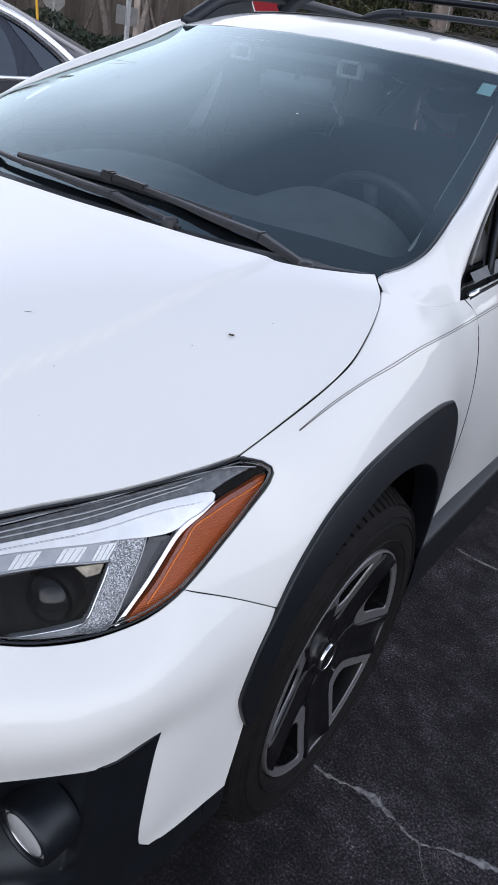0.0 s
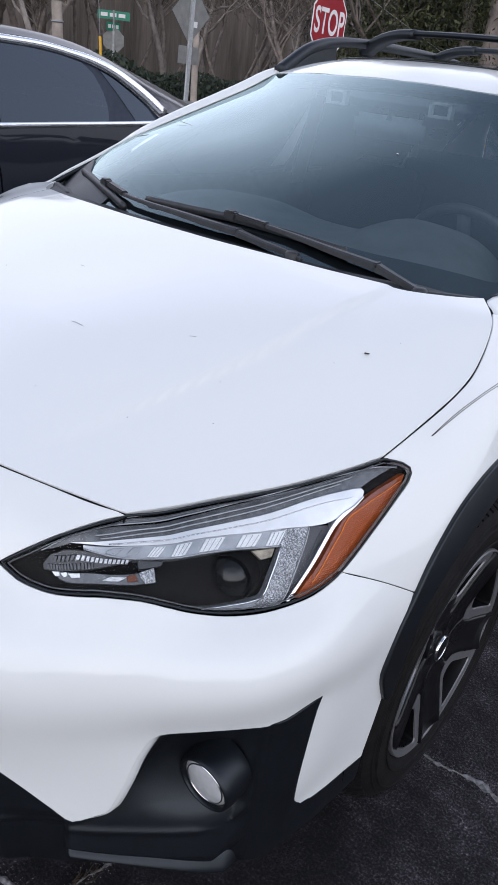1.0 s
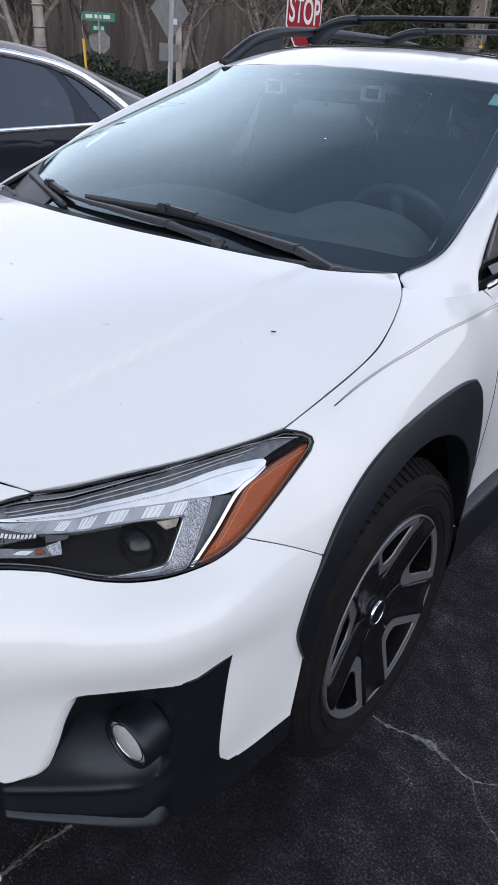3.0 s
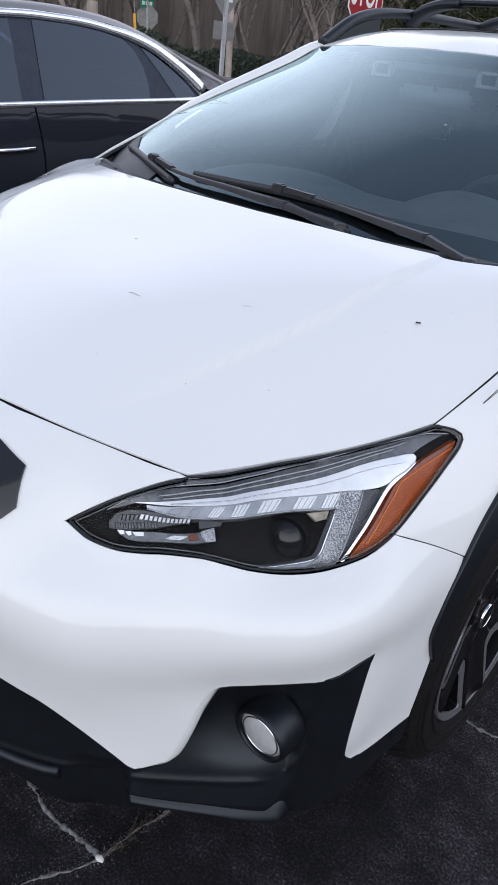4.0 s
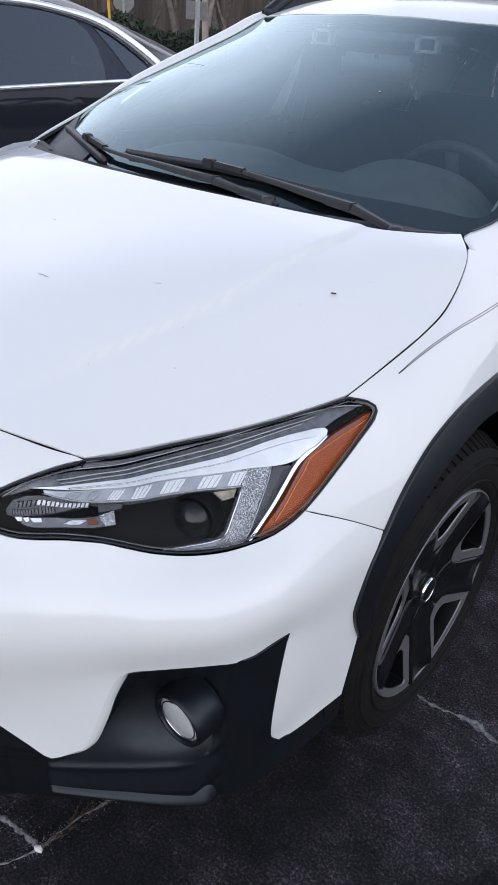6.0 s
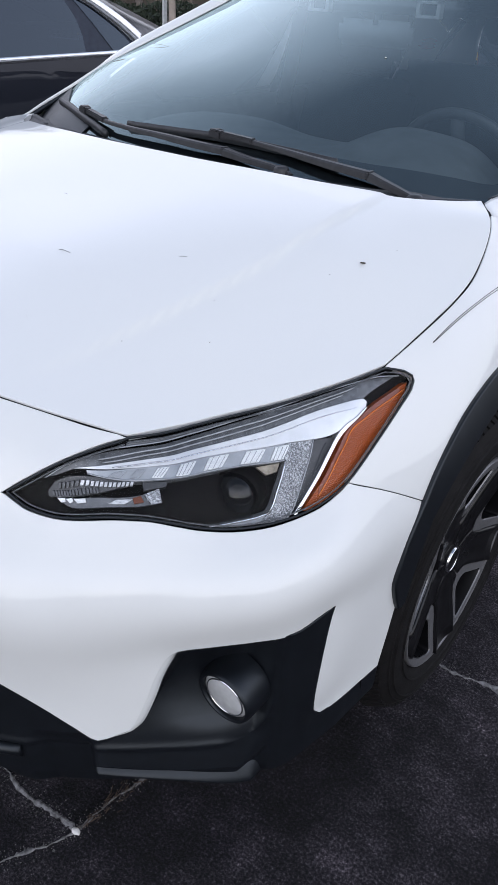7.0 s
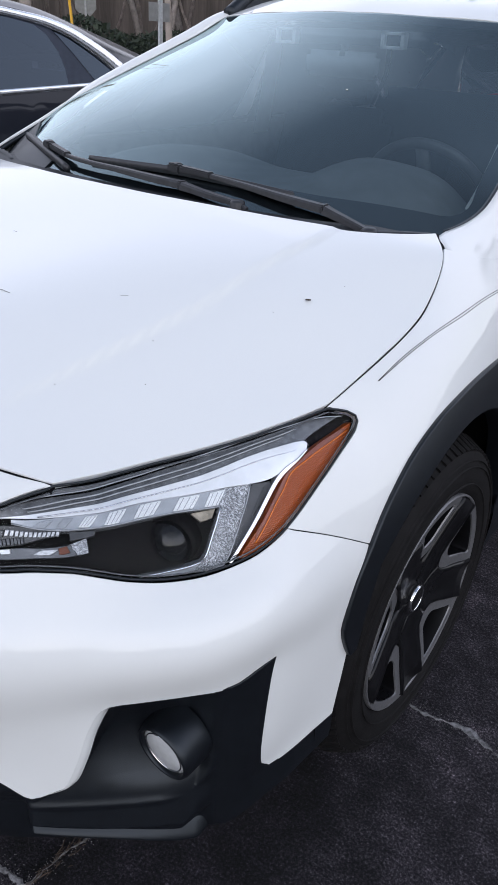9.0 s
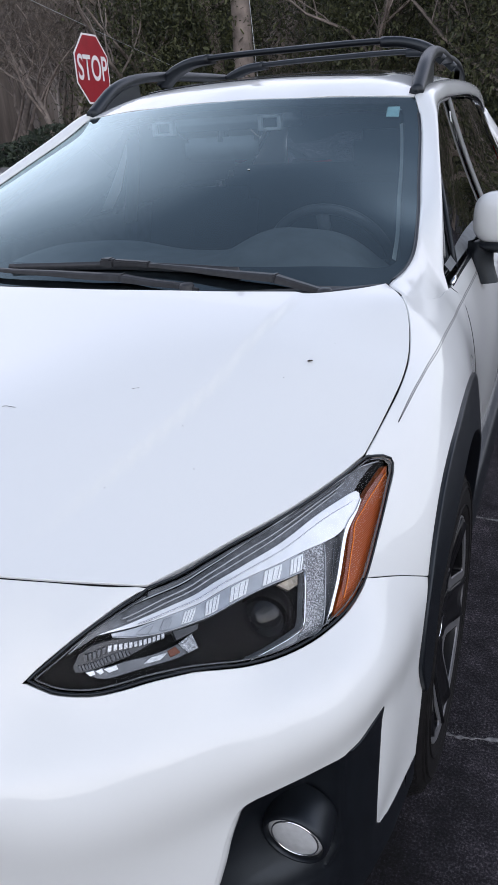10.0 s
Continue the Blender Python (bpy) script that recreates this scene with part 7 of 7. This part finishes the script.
lathe(bm, [(0.02, 0), (0.02, 1.55)], Matrix.Translation((0.0, 0, 0)), 8)
part("post", bm, GALV, o)

# ---------------------------------------------------------------- trees
rng = np.random.default_rng(7)
BARK = simple("bark", (0.20, 0.165, 0.145), 0.95, vary=0.4, scale=4, bump=0.8, bump_scale=30)
PALE_BARK = simple("pale_bark", (0.27, 0.235, 0.215), 0.95, vary=0.3, scale=4, bump=0.7, bump_scale=30)


def leaf_material(name, dark, light):
    m, t, b = node_material(name)
    geo = t.nodes.new("ShaderNodeNewGeometry")
    r = ramp_node(t, geo.outputs["Random Per Island"], [(0.0, dark), (1.0, light)])
    t.links.new(r.outputs[0], b.inputs["Base Color"])
    b.inputs["Roughness"].default_value = 0.7
    return m


EVERGREEN = leaf_material("evergreen_leaves", (0.007, 0.011, 0.005), (0.070, 0.076, 0.026))
DRY = leaf_material("dry_twigs", (0.035, 0.028, 0.023), (0.115, 0.09, 0.07))
IVY = leaf_material("ivy_leaves", (0.010, 0.018, 0.011), (0.036, 0.052, 0.030))


def tube(verts, faces, path, radii, n=6):
    path = np.array(path)
    base = len(verts)
    for i, (p, r) in enumerate(zip(path, radii)):
        d = path[min(i + 1, len(path) - 1)] - path[max(i - 1, 0)]
        d = d / (np.linalg.norm(d) + 1e-9)
        s = np.cross(d, (0.31, 0.95, 0.05))
        s /= np.linalg.norm(s) + 1e-9
        u = np.cross(s, d)
        verts += [tuple(p + r * (math.cos(2 * math.pi * k / n) * s + math.sin(2 * math.pi * k / n) * u)) for k in range(n)]
    for i in range(len(path) - 1):
        for k in range(n):
            a, b = base + i * n + k, base + i * n + (k + 1) % n
            faces.append((a, b, b + n, a + n))


def limb(verts, faces, start, way, length, radius, level, tips):
    n = 5
    pts, p, d = [np.array(start)], np.array(start, float), np.array(way, float)
    for k in range(n):
        d = d + rng.normal(0, 0.16, 3) + (0, 0, 0.05)
        d /= np.linalg.norm(d)
        p = p + d * length / n
        pts.append(p)
    tube(verts, faces, pts, np.linspace(radius, radius * 0.4, n + 1), 8 if level == 0 else 5 if level < 2 else 3)
    if level < 3:
        for k in range((7, 5, 4)[level]):
            f = rng.uniform(0.5 if level == 0 else 0.2, 1.0)
            i = min(int(f * n), n - 1)
            q = pts[i] + (pts[i + 1] - pts[i]) * (f * n - i)
            side = rng.normal(0, 1, 3)
            side[2] = abs(side[2]) * 0.6 + 0.25
            side /= np.linalg.norm(side)
            w = d * 0.35 + side
            limb(verts, faces, q, w / np.linalg.norm(w), length * rng.uniform(0.38, 0.58), radius * (1 - 0.6 * f) * 0.55, level + 1, tips)
    else:
        tips.append(p)


def bare_tree(height, radius, bark):
    t = new("bare_tree")
    v, f, tips = [], [], []
    lean = np.array((rng.normal(0, 0.04), rng.normal(0, 0.04), 1))
    limb(v, f, (0, 0, -0.1), lean, height * 0.75, radius, 0, tips)
    o = mesh_object("trunk", v, f, bark, t, "", True)
    lv, lf = [], []
    for p in tips:
        for k in range(8):
            c = p + rng.normal(0, 0.3, 3)
            a, b = rng.normal(0, 0.12, 3), rng.normal(0, 0.007, 3)
            i = len(lv)
            lv += [tuple(c - a - b), tuple(c + a - b), tuple(c + a + b), tuple(c - a + b)]
            lf.append((i, i + 1, i + 2, i + 3))
    mesh_object("crown", lv, lf, DRY, t, "bare twigs with a few dry leaves")
    return t


def evergreen(height, radius):
    t = new("evergreen_tree")
    v, f, tips = [], [], []
    limb(v, f, (0, 0, -0.1), (0.02, 0.01, 1), height * 0.9, 0.2, 1, tips)
    mesh_object("trunk", v, f, BARK, t, "", True)
    lv, lf = [], []
    for c in range(150):
        z = rng.uniform(0.0, 1)
        rr = radius * (1 - 0.7 * z) * rng.uniform(0.35, 1.05)
        a = rng.uniform(0, 2 * math.pi)
        mid = np.array((rr * math.cos(a), rr * math.sin(a), 0.4 + z * height * 0.95))
        for k in range(170):
            p = mid + rng.normal(0, 1, 3) * (0.38, 0.38, 0.30)
            d, e = rng.normal(0, 0.02, 3) - (0, 0, 0.012), rng.normal(0, 0.011, 3)
            i = len(lv)
            lv += [tuple(p - d - e), tuple(p + d - e), tuple(p + d + e), tuple(p - d + e)]
            lf.append((i, i + 1, i + 2, i + 3))
    mesh_object("crown", lv, lf, EVERGREEN, t, "drooping dark green foliage")
    return t


kinds = [bare_tree(8.2, 0.15, BARK), bare_tree(9.2, 0.20, PALE_BARK), bare_tree(7.4, 0.11, BARK), bare_tree(9.6, 0.23, BARK)]
greens = [evergreen(9, 2.2), evergreen(7, 1.8)]
for k in kinds:
    tagged(k, "tall bare winter tree with grey-brown bark", "tree", "winter woods")
for k in greens:
    tagged(k, "dense dark green evergreen tree", "tree", "evergreens at the wood's edge")
spots = []
for _ in range(78):
    a, dist = radians(rng.uniform(-2, 84)), rng.uniform(20, 42)
    if not (radians(12) < a < radians(35) and dist < 31 or radians(45) < a < radians(52) and dist < 27):
        spots.append((1 - dist * math.sin(a), dist * math.cos(a)))
for _ in range(44):
    a, dist = radians(rng.uniform(35, 76)), rng.uniform(23, 34)
    if not radians(45) < a < radians(52):
        spots.append((1 - dist * math.sin(a), dist * math.cos(a)))
for _ in range(24):
    a, dist = radians(rng.uniform(84, 345)), rng.uniform(38, 45)
    spots.append((1 - dist * math.sin(a), dist * math.cos(a)))
used = set()
for i, (x, y) in enumerate(spots):
    k = kinds[i % 4]
    m = pose(x, y, 0, 0, 0, rng.uniform(0, 360))
    if i % 4 in used:
        o = copy_thing(k, m)
        o.scale = [math.hypot(x - 1, y) * rng.uniform(0.020, 0.026) * (1.0 if y > 0 and x < 8 else 0.5)] * 3
    else:
        k.matrix_basis = m
        k.scale = [math.hypot(x - 1, y) * 0.022] * 3
        used.add(i % 4)
green_spots = [(-7.6, 18.6), (-8.8, 18.0), (-9.9, 18.6), (-3.4, 22.0), (-5.0, 23.5), (-4.2, 19.5), (-2.3, 20.5), (-0.6, 18.8), (-9.6, 21.0), (-11.5, 23.5), (1.0, 21.0), (3.0, 19.0), (4.6, 20.5), (6.5, 22.0), (-7.6, 26.0), (-10.5, 27.0), (-12.5, 28.0)]
for i, (x, y) in enumerate(green_spots):
    m = pose(x, y, 0, 0, 0, 47.0 * i)
    if i < 2:
        greens[i].matrix_basis = m
    else:
        o = copy_thing(greens[i % 2], m)
        o.scale = [(0.85 + 0.07 * (i % 5)) * (0.6 if x > 11 else 1.0)] * 3
t = new("pine_tree")
bm = bmesh.new()
lathe(bm, [(0.27 - 0.012 * k, 0.9 * k) for k in range(13)], Matrix.Rotation(radians(1.5), 4, "X"), 16)
part("trunk", bm, BARK, t, "tall straight grey-brown trunk", True)
t.matrix_basis = pose(-6.6, 18.1, 0)
tagged(t, "tall straight pine trunk at the wood's edge", "tree")

# undergrowth and the far wood
hv, hf = [], []
for _ in range(60000):
    a = radians(rng.uniform(5, 80))
    dist = 19.5 + rng.uniform(0, 2.2)
    z = rng.uniform(0, 1.15 + 0.15 * math.sin(a * 23) + 0.1 * math.sin(a * 61))
    p = np.array((1 - dist * math.sin(a), dist * math.cos(a), z))
    d, e = rng.normal(0, 0.026, 3), rng.normal(0, 0.016, 3)
    i = len(hv)
    hv += [tuple(p - d - e), tuple(p + d - e), tuple(p + d + e), tuple(p - d + e)]
    hf.append((i, i + 1, i + 2, i + 3))
tagged(mesh_object("hedge", hv, hf, IVY), "low dark ivy hedge along the wood", "hedge", kind="stuff")
m, tt, b = node_material("far_wood")
n1 = noise_node(tt, 1.0, 8, 0.7)
mp = tt.nodes.new("ShaderNodeMapping")
mp.inputs["Scale"].default_value = (0.9, 0.9, 0.07)
tt.links.new(n1.inputs["Vector"].links[0].from_socket, mp.inputs[0])
tt.links.new(mp.outputs[0], n1.inputs["Vector"])
r = ramp_node(tt, n1.outputs["Fac"], [(0.35, (0.040, 0.033, 0.028)), (0.55, (0.13, 0.107, 0.092)), (0.75, (0.27, 0.235, 0.21))])
tt.links.new(r.outputs[0], b.inputs["Base Color"])
b.inputs["Roughness"].default_value = 1.0
fv, ff = [], []
N = 160
for k in range(N):
    a = 2 * math.pi * k / N
    h = (10.0 if -0.35 < a < 1.9 or a > 5.93 else 3.2) + 0.9 * math.sin(5 * a) + rng.uniform(-0.8, 0.8)
    fv += [(1 - 46 * math.sin(a), 46 * math.cos(a), -0.2), (1 - 46 * math.sin(a), 46 * math.cos(a), h)]
for k in range(N):
    ff.append((2 * k, (2 * k + 2) % (2 * N), (2 * k + 3) % (2 * N), 2 * k + 1))
tagged(mesh_object("backdrop", fv, ff, m), "dark brown mass of the distant winter woods", "backdrop", kind="structure")

# ---------------------------------------------------------------- small things on the car and the ground
STRIPE_A = [(0.802, 0.689, 0.913), (0.811, 0.747, 0.936), (0.819, 0.834, 0.954), (0.821, 0.95, 0.961), (0.82, 1.044, 0.964), (0.818, 1.216, 0.96), (0.814, 1.357, 0.958), (0.812, 1.514, 0.96), (0.811, 2.3, 0.972)]
STRIPE_B = [(0.803, 0.690, 0.9125), (0.815, 0.757, 0.936), (0.822, 0.848, 0.952), (0.825, 0.945, 0.956), (0.823, 1.04, 0.959), (0.821, 1.213, 0.955), (0.817, 1.352, 0.952), (0.815, 1.511, 0.953), (0.814, 2.3, 0.964)]
PINSTRIPE = simple("pinstripe_black", (0.02, 0.02, 0.022), 0.4)
STRIPE_B = [tuple(0.3 * np.array(a) + 0.7 * np.array(b)) for a, b in zip(STRIPE_A, STRIPE_B)]
for s in (1, -1):
    for c in (STRIPE_A, STRIPE_B):
        q = side_sheet.flat(spline(c, 0.01))
        sweep("pinstripe", side_sheet.at(q) + crease_line(q)[:, None] * side_sheet.normal(q), circle_profile(0.0007, 6), PINSTRIPE, car, "thin black pinstripe", side=s)

BIT = simple("dry_plant_bit", (0.05, 0.038, 0.028), 0.8, vary=0.3, scale=300)


def hood_z(x, y):
    q = np.array([(x, y)])
    return float(hood_sheet.at(q)[0][2] + hood_swell(q)[0])


def twig(pts, r, label, name="twig"):
    p = [(x, y, hood_z(x, y) + r * 0.8 + dz) for x, y, dz in pts]
    o = sweep(name, spline(p, 0.002), circle_profile(r, 5, 0.7), BIT, None, scale=None)
    tagged(o, label, name.replace("_", " "))
    return o


def leaf_bit(x, y, size, turn):
    bm = bmesh.new()
    z = hood_z(x, y)
    for a in (0, 0.9, -0.8):
        made = bmesh.ops.create_cube(bm, size=1, matrix=Matrix.Translation((x, y, z + size * 0.25)) @ Matrix.Rotation(turn + a, 4, "Z") @ Matrix.Rotation(0.3 * a, 4, "Y") @ Matrix.Translation((size * 0.3, 0, 0)) @ Matrix.Diagonal((size, size * 0.32, size * 0.22, 1)))
    bmesh.ops.bevel(bm, geom=bm.edges[:], offset=size * 0.06, segments=1, affect="EDGES")
    tagged(part("leaf_scrap", bm, BIT, None), "dark dry leaf scrap lying on the white bonnet", "leaf scrap")


leaf_bit(0.636, 0.719, 0.009, 0.4)
twig([(0.389, 0.528, 0), (0.395, 0.531, 0.001), (0.400, 0.535, 0.0004)], 0.0004, "thin dark plant bit on the white bonnet")
twig([(0.209, 0.418, 0), (0.216, 0.4195, 0.001), (0.224, 0.4195, 0.001), (0.233, 0.4215, 0)], 0.0005, "thin dry twig on the white bonnet")
twig([(0.016, 0.598, 0), (0.022, 0.596, 0.001), (0.028, 0.597, 0)], 0.0004, "thin dark plant bit on the white bonnet")
for x, y in ((0.50, 0.49), (0.61, 0.66), (0.45, 0.33), (0.30, 0.27), (0.55, 0.42), (0.12, 0.35), (0.66, 0.80), (-0.1, 0.5)):
    leaf_bit(x, y, 0.0018, x * 9)
bm = bmesh.new()
p = wind_sheet.at(np.array([wind_sheet.flat(np.array([(0.235, 1.47, 1.25)]))[0]]), 0.001)[0]
bmesh.ops.create_icosphere(bm, subdivisions=1, radius=0.003, matrix=Matrix.Translation(p) @ Matrix.Diagonal((1.3, 0.8, 0.4, 1)))
tagged(part("bird_fleck", bm, simple("white_fleck", (0.8, 0.8, 0.78), 0.8), None), "tiny white fleck on the windscreen", "fleck")

# a white stone and brown twig litter beside the crack
bm = bmesh.new()
bmesh.ops.create_icosphere(bm, subdivisions=2, radius=0.0075, matrix=Matrix.Translation((0.516, 0.09, 0.0045)) @ Matrix.Diagonal((1.2, 0.8, 0.65, 1)))
for v in bm.verts:
    v.co += Vector(crng.normal(0, 0.0011, 3))
tagged(part("pebble", bm, simple("white_stone", (0.75, 0.74, 0.72), 0.7, vary=0.1), None, "", True), "small white pebble on the asphalt", "stone")
LITTER = leaf_material("brown_litter", (0.022, 0.014, 0.010), (0.07, 0.045, 0.030))
lv, lf = [], []
for _ in range(60):
    c = np.array((0.525 + crng.normal(0, 0.010), 0.19 + crng.normal(0, 0.045), 0.004 + crng.uniform(0, 0.006)))
    a = crng.uniform(0.9, 2.2)
    d = np.array((math.cos(a), math.sin(a), crng.normal(0, 0.1))) * crng.uniform(0.003, 0.012)
    tube(lv, lf, [c - d, c + crng.normal(0, 0.001, 3), c + d], [0.0007, 0.0011, 0.0005], 4)
tagged(mesh_object("twig_litter", lv, lf, LITTER), "brown dry twig litter in a crack of the asphalt", "litter", kind="stuff")
